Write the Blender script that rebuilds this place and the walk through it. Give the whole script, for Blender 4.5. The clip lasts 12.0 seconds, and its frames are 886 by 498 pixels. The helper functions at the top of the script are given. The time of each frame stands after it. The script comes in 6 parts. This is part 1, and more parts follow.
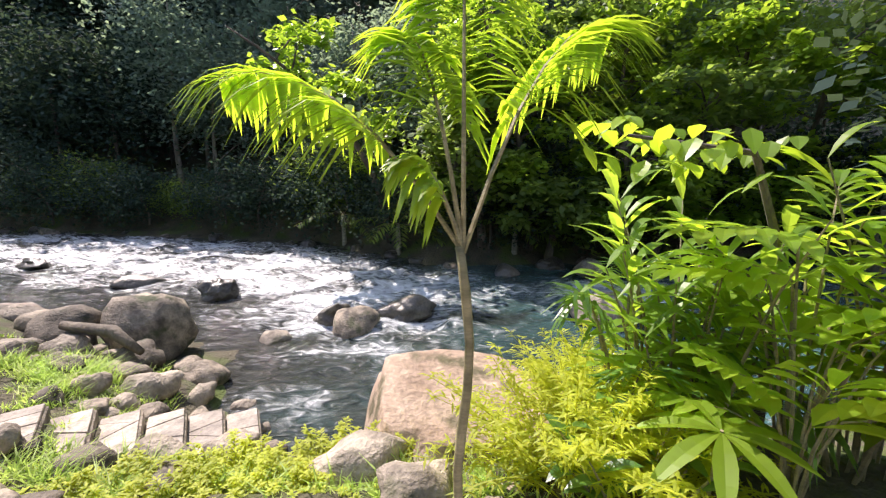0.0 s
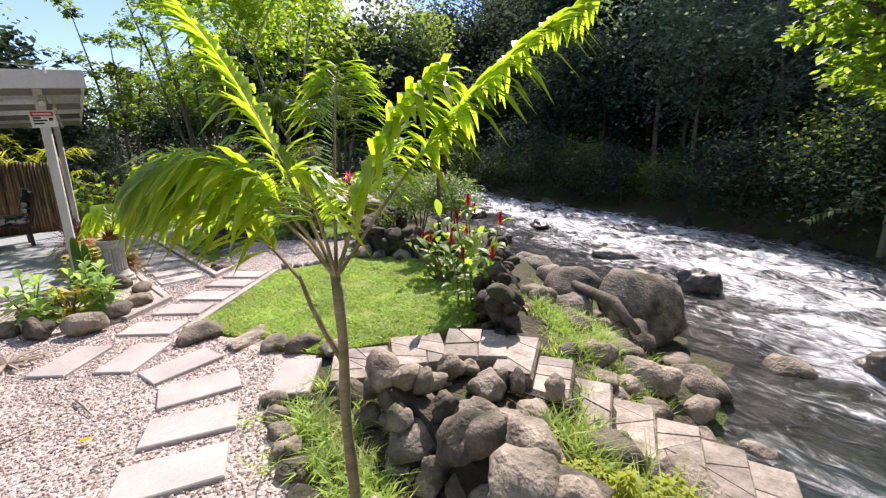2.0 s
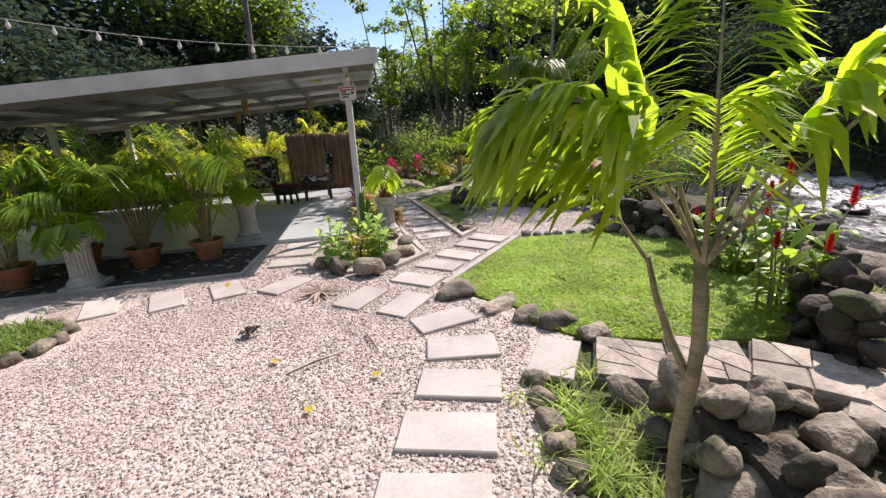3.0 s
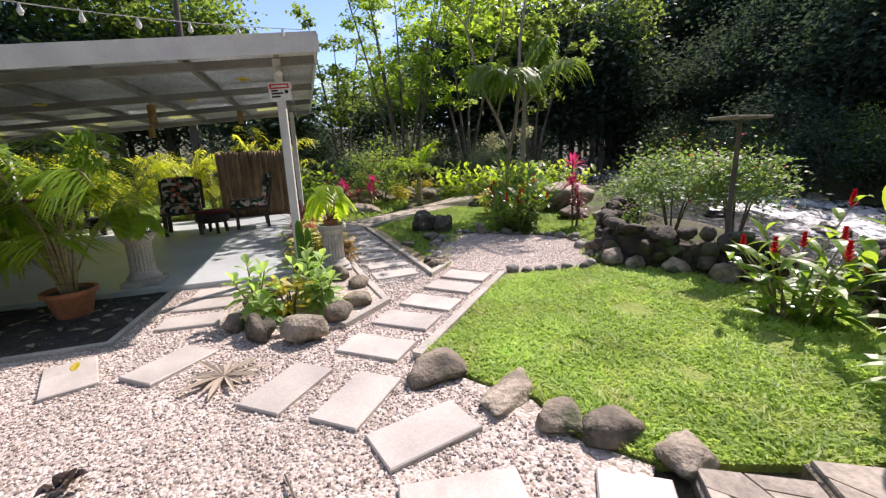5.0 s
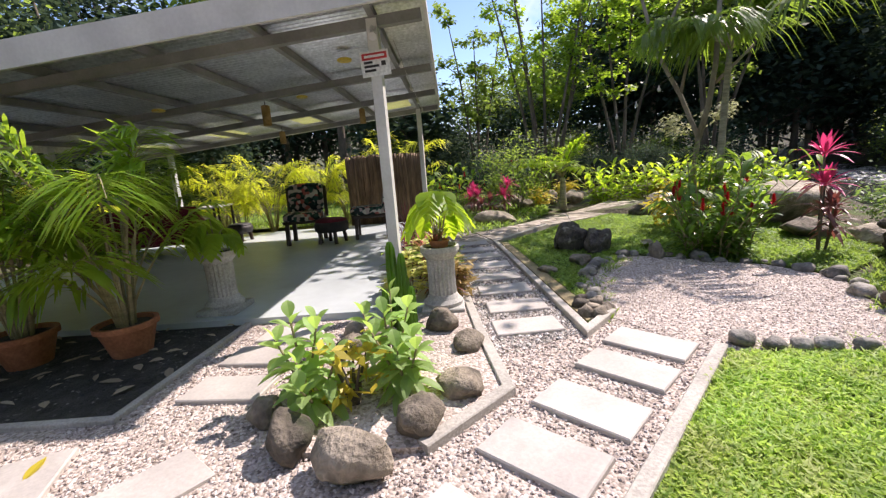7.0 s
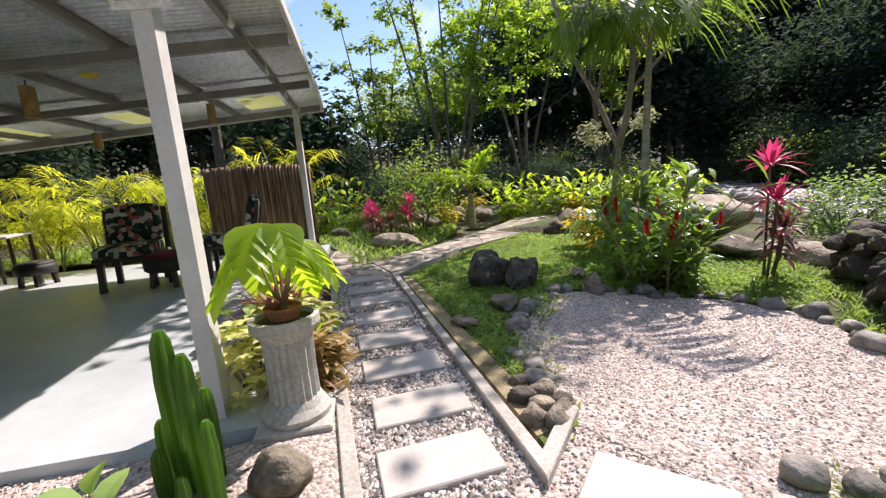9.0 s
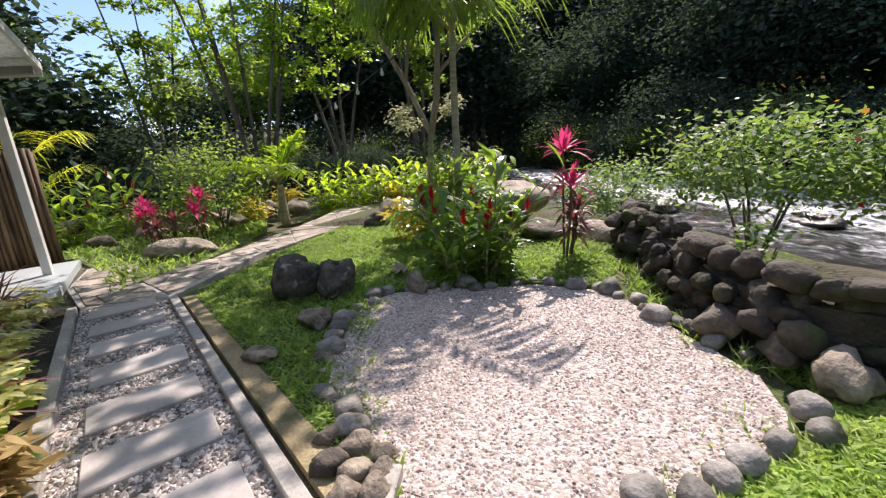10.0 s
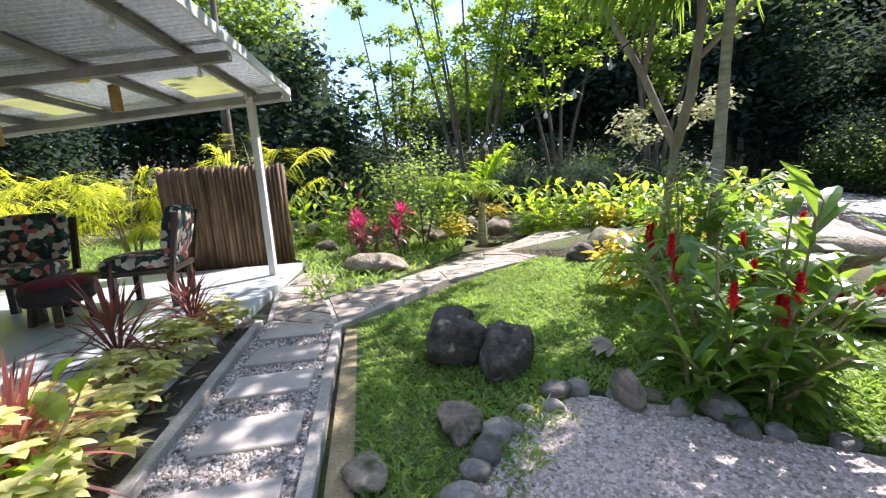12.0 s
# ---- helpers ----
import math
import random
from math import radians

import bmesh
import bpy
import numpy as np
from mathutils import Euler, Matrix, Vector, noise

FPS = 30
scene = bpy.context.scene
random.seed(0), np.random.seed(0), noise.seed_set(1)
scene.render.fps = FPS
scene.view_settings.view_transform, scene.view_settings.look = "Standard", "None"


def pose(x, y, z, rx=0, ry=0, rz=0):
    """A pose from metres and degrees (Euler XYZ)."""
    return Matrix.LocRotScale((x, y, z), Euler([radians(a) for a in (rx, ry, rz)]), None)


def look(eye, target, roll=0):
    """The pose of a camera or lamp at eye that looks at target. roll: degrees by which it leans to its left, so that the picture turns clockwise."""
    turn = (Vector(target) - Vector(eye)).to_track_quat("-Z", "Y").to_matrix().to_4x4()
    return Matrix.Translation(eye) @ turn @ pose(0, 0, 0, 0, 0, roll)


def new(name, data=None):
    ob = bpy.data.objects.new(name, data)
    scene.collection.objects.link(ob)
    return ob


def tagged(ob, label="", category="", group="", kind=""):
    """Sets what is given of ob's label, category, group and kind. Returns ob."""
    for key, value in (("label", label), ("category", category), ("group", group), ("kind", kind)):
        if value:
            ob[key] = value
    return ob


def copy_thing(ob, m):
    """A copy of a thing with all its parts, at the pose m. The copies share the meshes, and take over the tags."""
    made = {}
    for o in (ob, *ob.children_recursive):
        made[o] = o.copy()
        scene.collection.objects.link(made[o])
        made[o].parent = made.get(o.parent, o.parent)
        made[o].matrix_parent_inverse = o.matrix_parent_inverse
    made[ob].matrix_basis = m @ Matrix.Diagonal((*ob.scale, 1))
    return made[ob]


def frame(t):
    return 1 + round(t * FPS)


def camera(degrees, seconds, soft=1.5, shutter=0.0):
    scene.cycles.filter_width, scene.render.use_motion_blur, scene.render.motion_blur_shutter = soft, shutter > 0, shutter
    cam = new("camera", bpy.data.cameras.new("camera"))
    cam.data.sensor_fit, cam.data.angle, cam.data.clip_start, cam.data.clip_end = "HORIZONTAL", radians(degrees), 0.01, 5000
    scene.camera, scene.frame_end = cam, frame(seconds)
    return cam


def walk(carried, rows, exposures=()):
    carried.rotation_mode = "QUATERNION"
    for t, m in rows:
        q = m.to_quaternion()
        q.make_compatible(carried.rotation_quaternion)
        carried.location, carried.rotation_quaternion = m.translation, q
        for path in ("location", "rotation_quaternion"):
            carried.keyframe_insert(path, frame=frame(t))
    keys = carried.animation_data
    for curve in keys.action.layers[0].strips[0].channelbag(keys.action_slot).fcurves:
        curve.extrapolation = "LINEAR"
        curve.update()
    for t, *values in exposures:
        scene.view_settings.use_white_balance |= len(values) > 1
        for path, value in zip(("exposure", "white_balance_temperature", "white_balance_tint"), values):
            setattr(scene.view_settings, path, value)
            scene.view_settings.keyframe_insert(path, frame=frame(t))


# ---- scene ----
cam = camera(93.9, 12.0, soft=1.3)
METRES, EYE, TILT, LEAN, TURN = 8.0, 1.7, 0.0, 0.0, 0.0
ROWS = [
    (0.0, 0.0, 0.0, 0.0, -0.12, -11.65, 0.57),
    (0.5, -0.03, 0.0281, -0.009, 7.97, -11.76, 1.85),
    (1.0, -0.0581, 0.0465, -0.0111, 14.87, -11.66, 1.86),
    (1.5, -0.1015, 0.0493, -0.0186, 30.62, -12.33, 2.17),
    (2.0, -0.139, 0.0485, -0.0224, 56.19, -12.59, 1.33),
    (2.5, -0.1662, 0.036, -0.0267, 73.47, -12.99, 1.87),
    (3.0, -0.2004, 0.0151, -0.0304, 85.22, -15.72, 2.78),
    (5.0, -0.3627, 0.0149, -0.05, 78.92, -12.65, 2.44),
    (5.5, -0.4125, 0.0225, -0.0525, 80.14, -11.78, 3.13),
    (6.0, -0.4605, 0.0299, -0.055, 86.15, -11.94, 3.92),
    (6.5, -0.5125, 0.0336, -0.0599, 93.47, -12.39, 4.36),
    (8.5, -0.7034, 0.0298, -0.0623, 102.22, -8.87, 4.23),
    (9.0, -0.7411, 0.0465, -0.0649, 84.99, -10.1, 4.38),
    (9.5, -0.7737, 0.0661, -0.0668, 70.23, -12.0, 4.1),
    (10.0, -0.8042, 0.0846, -0.0683, 61.29, -13.47, 4.52),
    (10.5, -0.8375, 0.1046, -0.0656, 68.88, -11.81, 3.68),
    (11.0, -0.8762, 0.1134, -0.0631, 80.78, -9.72, 2.85),
    (11.5, -0.9103, 0.1263, -0.0616, 89.55, -9.0, 2.72),
    (12.0, -0.938, 0.1415, -0.0603, 90.37, -9.68, 3.64),
]
walk(cam, [(t, pose(0, 0, EYE, TILT, LEAN, TURN) @ pose(METRES * x, METRES * y, METRES * z, 90 + pitch, roll, yaw)) for t, x, y, z, yaw, pitch, roll in ROWS], [(t, e, k, 24) for t, e, k in [(0, 1.04, 6600), (1.5, 0.94, 6600), (2.1, 0.58, 6600), (3, 0.46, 6700), (5.5, 0.62, 6600), (6.5, 0.66, 6600), (8.5, 0.8, 6600), (9.5, 0.62, 6600), (11, 0.98, 6400), (12, 1.36, 6200)]])

# ---- world and sun ----
world = bpy.data.worlds.new("sky")
scene.world = world
world.use_nodes = True
wn, wl = world.node_tree.nodes, world.node_tree.links
wbg = wn["Background"]
wsky = wn.new("ShaderNodeTexSky")
wsky.sky_type, wsky.sun_disc = "NISHITA", False
wsky.air_density, wsky.dust_density, wsky.ozone_density, wsky.altitude = 1.0, 0.1, 3.0, 800
wsky.sun_elevation, wsky.sun_rotation = radians(50), radians(-42)
wco, wno, wra, wmx = wn.new("ShaderNodeTexCoord"), wn.new("ShaderNodeTexNoise"), wn.new("ShaderNodeValToRGB"), wn.new("ShaderNodeMix")
wno.inputs["Scale"].default_value, wno.inputs["Detail"].default_value = 3.5, 8
wra.color_ramp.elements[0].position, wra.color_ramp.elements[1].position = 0.5, 0.66
wmx.data_type = "RGBA"
wl.new(wco.outputs["Generated"], wno.inputs["Vector"])
wl.new(wno.outputs[0], wra.inputs[0])
wl.new(wra.outputs[0], wmx.inputs[0])
wl.new(wsky.outputs[0], wmx.inputs[6])
wmx.inputs[7].default_value = (6.0, 6.2, 6.4, 1)
wl.new(wmx.outputs[2], wbg.inputs[0])
wbg.inputs[1].default_value = 0.15
sun = new("sun", bpy.data.lights.new("sun", "SUN"))
sun.data.energy, sun.data.angle, sun.data.color = 5.0, radians(0.6), (1.0, 0.94, 0.84)
sun.matrix_world = look((-6.7 * 0.643, 7.4 * 0.643, 7.66), (0, 0, 0))


# ---- materials ----
def shader(name):
    m = bpy.data.materials.new(name)
    m.use_nodes = True
    n, l = m.node_tree.nodes, m.node_tree.links
    return m, n, l, n["Principled BSDF"]


def ramp(n, stops):
    r = n.new("ShaderNodeValToRGB")
    while len(r.color_ramp.elements) < len(stops):
        r.color_ramp.elements.new(0.5)
    for e, (p, c) in zip(r.color_ramp.elements, stops):
        e.position, e.color = p, (*c, 1)
    return r


def tex(n, l, kind, scale, detail=6, vec=None, stretch=None):
    t = n.new("ShaderNodeTexNoise" if kind == "noise" else "ShaderNodeTexVoronoi")
    t.inputs["Scale"].default_value = scale
    if kind == "noise":
        t.inputs["Detail"].default_value = detail
    g = n.new("ShaderNodeNewGeometry") if vec is None else None
    src = g.outputs["Position"] if vec is None else vec
    if stretch:
        mp = n.new("ShaderNodeMapping")
        mp.inputs["Scale"].default_value = stretch
        l.new(src, mp.inputs[0])
        src = mp.outputs[0]
    l.new(src, t.inputs["Vector"])
    return t


def mixc(n, l, fac, a, b, mode="MIX"):
    x = n.new("ShaderNodeMix")
    x.data_type, x.blend_type = "RGBA", mode
    for i, v in ((0, fac), (6, a), (7, b)):
        if isinstance(v, (int, float)):
            x.inputs[i].default_value = v
        elif isinstance(v, tuple):
            x.inputs[i].default_value = (*v, 1)
        else:
            l.new(v, x.inputs[i])
    return x.outputs[2]


def bump(n, l, p, height, strength, distance=0.02):
    b = n.new("ShaderNodeBump")
    b.inputs["Strength"].default_value, b.inputs["Distance"].default_value = strength, distance
    l.new(height, b.inputs["Height"])
    l.new(b.outputs[0], p.inputs["Normal"])


def surface(name, dark, light, scale=4, fine=40, rough=0.8, relief=0.4, dist=0.02, metal=0.0, patch=None, per_object=0.0, stretch=None, speck=(0.72, 1.12)):
    """A two-scale mottled surface."""
    m, n, l, p = shader(name)
    a, b = tex(n, l, "noise", scale, 10, stretch=stretch), tex(n, l, "noise", fine, 9, stretch=stretch)
    col = ramp(n, [(0.3, dark), (0.7, light)])
    l.new(a.outputs[0], col.inputs[0])
    f = ramp(n, [(0.3, (speck[0],) * 3), (0.7, (speck[1],) * 3)])
    l.new(b.outputs[0], f.inputs[0])
    c = mixc(n, l, 1.0, col.outputs[0], f.outputs[0], "MULTIPLY")
    if patch:
        q = tex(n, l, "noise", patch[1], 5)
        qr = ramp(n, [(patch[2], (0, 0, 0)), (patch[2] + 0.12, (1, 1, 1))])
        l.new(q.outputs[0], qr.inputs[0])
        c = mixc(n, l, qr.outputs[0], c, patch[0])
    if per_object:
        o = n.new("ShaderNodeObjectInfo")
        orr = ramp(n, [(0, (1 - per_object,) * 3), (1, (1 + per_object,) * 3)])
        l.new(o.outputs["Random"], orr.inputs[0])
        c = mixc(n, l, 1.0, c, orr.outputs[0], "MULTIPLY")
    l.new(c, p.inputs["Base Color"])
    p.inputs["Roughness"].default_value, p.inputs["Metallic"].default_value = rough, metal
    bump(n, l, p, b.outputs[0], relief, dist)
    return m


def leafy(name, dark, light, through_col, amount=0.45, rough=0.42, shine=0.5, dry=None):
    """Leaves: glossy skin, light shining through, each leaf its own shade."""
    m, n, l, p = shader(name)
    g = n.new("ShaderNodeNewGeometry")
    col = ramp(n, [(0, dark), (1, light)])
    l.new(g.outputs["Random Per Island"], col.inputs[0])
    o = tex(n, l, "noise", 1.3, 3)
    f = ramp(n, [(0.3, (0.75, 0.75, 0.75)), (0.7, (1.2, 1.2, 1.2))])
    l.new(o.outputs[0], f.inputs[0])
    c = mixc(n, l, 1.0, col.outputs[0], f.outputs[0], "MULTIPLY")
    if dry:
        w = tex(n, l, "noise", 3.4, 7)
        wr = ramp(n, [(0.5, (0, 0, 0)), (0.7, (0.75, 0.75, 0.75))])
        l.new(w.outputs[0], wr.inputs[0])
        c = mixc(n, l, wr.outputs[0], c, dry)
    l.new(c, p.inputs["Base Color"])
    p.inputs["Roughness"].default_value, p.inputs["Specular IOR Level"].default_value = rough, shine
    t = n.new("ShaderNodeBsdfTranslucent")
    l.new(mixc(n, l, 1.0, f.outputs[0], through_col, "MULTIPLY"), t.inputs[0])
    s = n.new("ShaderNodeMixShader")
    s.inputs[0].default_value = amount
    l.new(p.outputs[0], s.inputs[1])
    l.new(t.outputs[0], s.inputs[2])
    l.new(s.outputs[0], n["Material Output"].inputs[0])
    return m


M_ground = surface("forest_floor", (0.045, 0.04, 0.025), (0.13, 0.115, 0.07), 1.6, 24, 0.95, 1.0, 0.06, patch=((0.07, 0.1, 0.02), 1.4, 0.5))
M_soil = surface("bed_soil", (0.03, 0.024, 0.018), (0.1, 0.085, 0.065), 5, 60, 0.95, 1.0, 0.03)
# The bed beside the patio carries its shade in this dark gravel colour.
M_gravel_shade = surface("shade_darkened_gravel", (0.02, 0.018, 0.015), (0.075, 0.07, 0.062), 8, 70, 0.9, 1.0, 0.03)
M_grass_under = surface("lawn_soil", (0.14, 0.2, 0.03), (0.3, 0.36, 0.08), 2.2, 50, 0.95, 0.8, 0.03, patch=((0.2, 0.17, 0.07), 0.9, 0.62))
M_sand = surface("yellow_sand", (0.24, 0.19, 0.1), (0.4, 0.33, 0.19), 6, 60, 0.95, 0.6, 0.015, patch=((0.12, 0.13, 0.045), 5.0, 0.56))
# Darker copy of the lawn soil; the far lawn's shade is in its colour.
M_lawn_shade = surface("shade_deepened_lawn_soil", (0.05, 0.085, 0.018), (0.14, 0.19, 0.045), 2.2, 50, 0.95, 0.8, 0.03, patch=((0.13, 0.1, 0.05), 1.1, 0.6))
M_rock = surface("river_rock", (0.06, 0.05, 0.038), (0.34, 0.285, 0.215), 7, 40, 0.85, 0.8, 0.02, patch=((0.045, 0.055, 0.022), 4.5, 0.56), per_object=0.4)
M_cobble = surface("grey_cobble", (0.12, 0.112, 0.098), (0.32, 0.3, 0.265), 9, 55, 0.7, 0.6, 0.012, patch=((0.07, 0.07, 0.04), 7.0, 0.58), per_object=0.4)
M_rock_pale = surface("pale_rock", (0.13, 0.108, 0.08), (0.42, 0.36, 0.28), 5, 30, 0.8, 1.0, 0.025, patch=((0.08, 0.08, 0.04), 4.0, 0.58), per_object=0.3)
# Mossy wall stone; base colour lowered to stand for the walls' shadowed fronts.
M_rock_shade = surface("mossy_rock_darkened_as_shade", (0.02, 0.017, 0.013), (0.1, 0.083, 0.062), 7, 34, 0.85, 0.8, 0.02, patch=((0.05, 0.065, 0.02), 3.0, 0.55), per_object=0.35)
M_lichen = surface("lichen_spotted_rock", (0.025, 0.022, 0.018), (0.17, 0.15, 0.12), 8, 38, 0.85, 1.0, 0.03, patch=((0.3, 0.28, 0.22), 11.0, 0.6))
M_boulder = surface("pink_boulder", (0.27, 0.19, 0.13), (0.5, 0.38, 0.28), 3.2, 20, 0.85, 0.8, 0.025, patch=((0.11, 0.095, 0.05), 2.6, 0.53))
M_rock_wet = surface("wet_rock", (0.035, 0.033, 0.028), (0.13, 0.115, 0.09), 3, 24, 0.3, 0.7, 0.03, per_object=0.3)
M_flag = surface("flagstone", (0.2, 0.17, 0.135), (0.46, 0.4, 0.33), 6, 40, 0.75, 0.6, 0.012, patch=((0.13, 0.11, 0.075), 4.0, 0.62), per_object=0.3)
M_slab = surface("concrete_slab", (0.38, 0.35, 0.32), (0.53, 0.49, 0.445), 3, 60, 0.55, 0.25, 0.004, patch=((0.36, 0.33, 0.3), 5.0, 0.62), per_object=0.1, speck=(0.88, 1.05))
M_curb = surface("concrete_curb", (0.34, 0.32, 0.28), (0.5, 0.47, 0.42), 4, 70, 0.9, 0.4, 0.008)
M_patio = surface("painted_concrete", (0.4, 0.445, 0.455), (0.5, 0.545, 0.555), 1.2, 9, 0.38, 0.03, 0.002, patch=((0.36, 0.395, 0.4), 2.0, 0.62), speck=(0.93, 1.04))
M_paint = surface("grey_white_paint", (0.54, 0.54, 0.52), (0.68, 0.68, 0.65), 3, 40, 0.5, 0.1, 0.004, speck=(0.93, 1.03))
M_zinc = surface("corrugated_zinc", (0.56, 0.58, 0.59), (0.8, 0.82, 0.84), 2.2, 30, 0.34, 0.1, 0.004, metal=0.72)
M_skylight = leafy("yellowed_clear_sheet", (0.25, 0.26, 0.12), (0.32, 0.33, 0.15), (0.34, 0.36, 0.13), 0.45, 0.3)
M_steel = surface("dirty_grey_steel", (0.16, 0.16, 0.155), (0.27, 0.27, 0.26), 3, 40, 0.5, 0.1, 0.004, speck=(0.9, 1.05))
M_col = surface("cast_stone", (0.36, 0.35, 0.32), (0.52, 0.51, 0.47), 6, 60, 0.85, 0.3, 0.006)
M_terra = surface("terracotta", (0.3, 0.11, 0.05), (0.45, 0.18, 0.09), 5, 50, 0.8, 0.2, 0.004)
M_bark = surface("bark", (0.07, 0.055, 0.04), (0.2, 0.17, 0.13), 4, 30, 0.9, 0.9, 0.02, stretch=(1, 1, 0.3))
M_bark_pale = surface("pale_bark", (0.2, 0.17, 0.12), (0.38, 0.33, 0.25), 5, 30, 0.85, 0.6, 0.01, stretch=(1, 1, 0.4))
M_stem = surface("palm_stem", (0.17, 0.15, 0.07), (0.36, 0.31, 0.17), 6, 40, 0.6, 0.4, 0.006, stretch=(1, 1, 3))
M_palm_trunk = surface("smooth_palm_trunk", (0.2, 0.19, 0.13), (0.4, 0.38, 0.28), 6, 40, 0.6, 0.5, 0.006, stretch=(1, 1, 5))
M_canepole = surface("cane_pole", (0.07, 0.04, 0.022), (0.24, 0.155, 0.085), 4, 40, 0.75, 0.5, 0.008, per_object=0.35, stretch=(3, 3, 0.6))
M_wood = surface("dark_wood", (0.02, 0.012, 0.008), (0.05, 0.03, 0.02), 6, 40, 0.4, 0.2, 0.004)

L_forest = leafy("forest_leaf", (0.035, 0.065, 0.02), (0.11, 0.17, 0.045), (0.38, 0.54, 0.08), 0.48, 0.6, 0.3)
# Forest leaf lowered in colour to stand for the deep, backlit shade.
L_forest_shade = leafy("shade_darkened_forest_leaf", (0.02, 0.04, 0.032), (0.056, 0.092, 0.07), (0.13, 0.2, 0.09), 0.22, 0.9, 0.12)
# Paler bluish leaf: the haze over the river is mixed into its colour.
L_forest_haze = leafy("haze_tinted_forest_leaf", (0.065, 0.105, 0.092), (0.14, 0.195, 0.17), (0.36, 0.48, 0.27), 0.45, 0.9, 0.2)
L_bright = leafy("bright_leaf", (0.07, 0.16, 0.02), (0.18, 0.3, 0.04), (0.5, 0.72, 0.05), 0.5)
L_palm = leafy("palm_leaf", (0.11, 0.21, 0.015), (0.23, 0.34, 0.03), (0.6, 0.82, 0.04), 0.55)
L_crown = leafy("mature_palm_leaf", (0.045, 0.1, 0.02), (0.12, 0.2, 0.036), (0.36, 0.55, 0.05), 0.45)
L_areca = leafy("areca_leaf", (0.2, 0.27, 0.02), (0.44, 0.48, 0.05), (0.9, 0.94, 0.06), 0.6)
L_feather = leafy("feather_leaf", (0.21, 0.27, 0.02), (0.43, 0.47, 0.035), (0.88, 0.9, 0.05), 0.5, 0.6)
L_grass = leafy("grass_blade", (0.15, 0.26, 0.04), (0.46, 0.58, 0.17), (0.62, 0.84, 0.17), 0.45, 0.6, dry=(0.56, 0.54, 0.22))
# Grass blade deepened in colour to carry the shade on the far lawn.
L_grass_shade = leafy("shade_deepened_grass_blade", (0.075, 0.16, 0.028), (0.27, 0.39, 0.09), (0.48, 0.68, 0.11), 0.42, 0.6)
L_ginger = leafy("ginger_leaf", (0.04, 0.11, 0.025), (0.1, 0.2, 0.04), (0.35, 0.58, 0.05), 0.42, 0.32)
L_soft = leafy("soft_leaf", (0.2, 0.34, 0.1), (0.34, 0.48, 0.18), (0.55, 0.8, 0.15), 0.5, 0.55)
L_pink = leafy("pink_bract", (0.34, 0.015, 0.09), (0.62, 0.07, 0.2), (0.85, 0.08, 0.25), 0.35)
L_red = leafy("red_flower", (0.4, 0.008, 0.015), (0.6, 0.02, 0.03), (0.7, 0.02, 0.03), 0.25)
L_yellow = leafy("yellow_croton_leaf", (0.3, 0.26, 0.02), (0.62, 0.5, 0.06), (0.8, 0.65, 0.06), 0.35)
L_varieg = leafy("variegated_leaf", (0.07, 0.16, 0.03), (0.86, 0.8, 0.36), (0.85, 0.85, 0.25), 0.42)
L_maroon = leafy("maroon_leaf", (0.09, 0.03, 0.028), (0.22, 0.09, 0.075), (0.34, 0.1, 0.08), 0.3)
L_rosy = leafy("rosy_leaf", (0.3, 0.08, 0.08), (0.5, 0.2, 0.18), (0.7, 0.25, 0.2), 0.4)
L_glossy = leafy("glossy_dark_leaf", (0.03, 0.085, 0.022), (0.085, 0.17, 0.036), (0.34, 0.55, 0.05), 0.42, 0.28)
L_ember = leafy("ember_leaf", (0.4, 0.12, 0.03), (0.6, 0.25, 0.06), (0.7, 0.3, 0.05), 0.35)
L_ember_dry = leafy("straw_leaf", (0.3, 0.2, 0.07), (0.55, 0.4, 0.16), (0.6, 0.45, 0.12), 0.35, 0.7)
L_silver = leafy("silvery_shrub_leaf", (0.06, 0.12, 0.04), (0.17, 0.27, 0.09), (0.36, 0.56, 0.1), 0.38, 0.55)
L_pale = leafy("pale_air_plant", (0.34, 0.36, 0.22), (0.58, 0.58, 0.4), (0.55, 0.58, 0.3), 0.35, 0.7)
L_dry = leafy("dry_leaf", (0.28, 0.23, 0.17), (0.5, 0.43, 0.33), (0.4, 0.3, 0.15), 0.15, 0.8)


def gravel_material(name, a, b, c):
    m, n, l, p = shader(name)
    v = tex(n, l, "voronoi", 62)
    col = ramp(n, [(0, a), (0.5, b), (1, c)])
    sep = n.new("ShaderNodeSeparateColor")
    l.new(v.outputs["Color"], sep.inputs[0])
    l.new(sep.outputs[0], col.inputs[0])
    big = tex(n, l, "noise", 1.1, 5)
    f = ramp(n, [(0.35, (0.8, 0.79, 0.77)), (0.65, (1.08, 1.06, 1.05))])
    l.new(big.outputs[0], f.inputs[0])
    l.new(mixc(n, l, 1.0, col.outputs[0], f.outputs[0], "MULTIPLY"), p.inputs["Base Color"])
    p.inputs["Roughness"].default_value = 0.9
    inv = n.new("ShaderNodeMath")
    inv.operation = "SUBTRACT"
    inv.inputs[0].default_value = 1
    l.new(v.outputs["Distance"], inv.inputs[1])
    bump(n, l, p, inv.outputs[0], 0.7, 0.012)
    return m


M_gravel = gravel_material("gravel_bed", (0.26, 0.215, 0.18), (0.46, 0.395, 0.35), (0.62, 0.555, 0.51))


def pebble_material(name, stops):
    m, n, l, p = shader(name)
    g = n.new("ShaderNodeNewGeometry")
    col = ramp(n, stops)
    l.new(g.outputs["Random Per Island"], col.inputs[0])
    l.new(col.outputs[0], p.inputs["Base Color"])
    p.inputs["Roughness"].default_value = 0.85
    return m


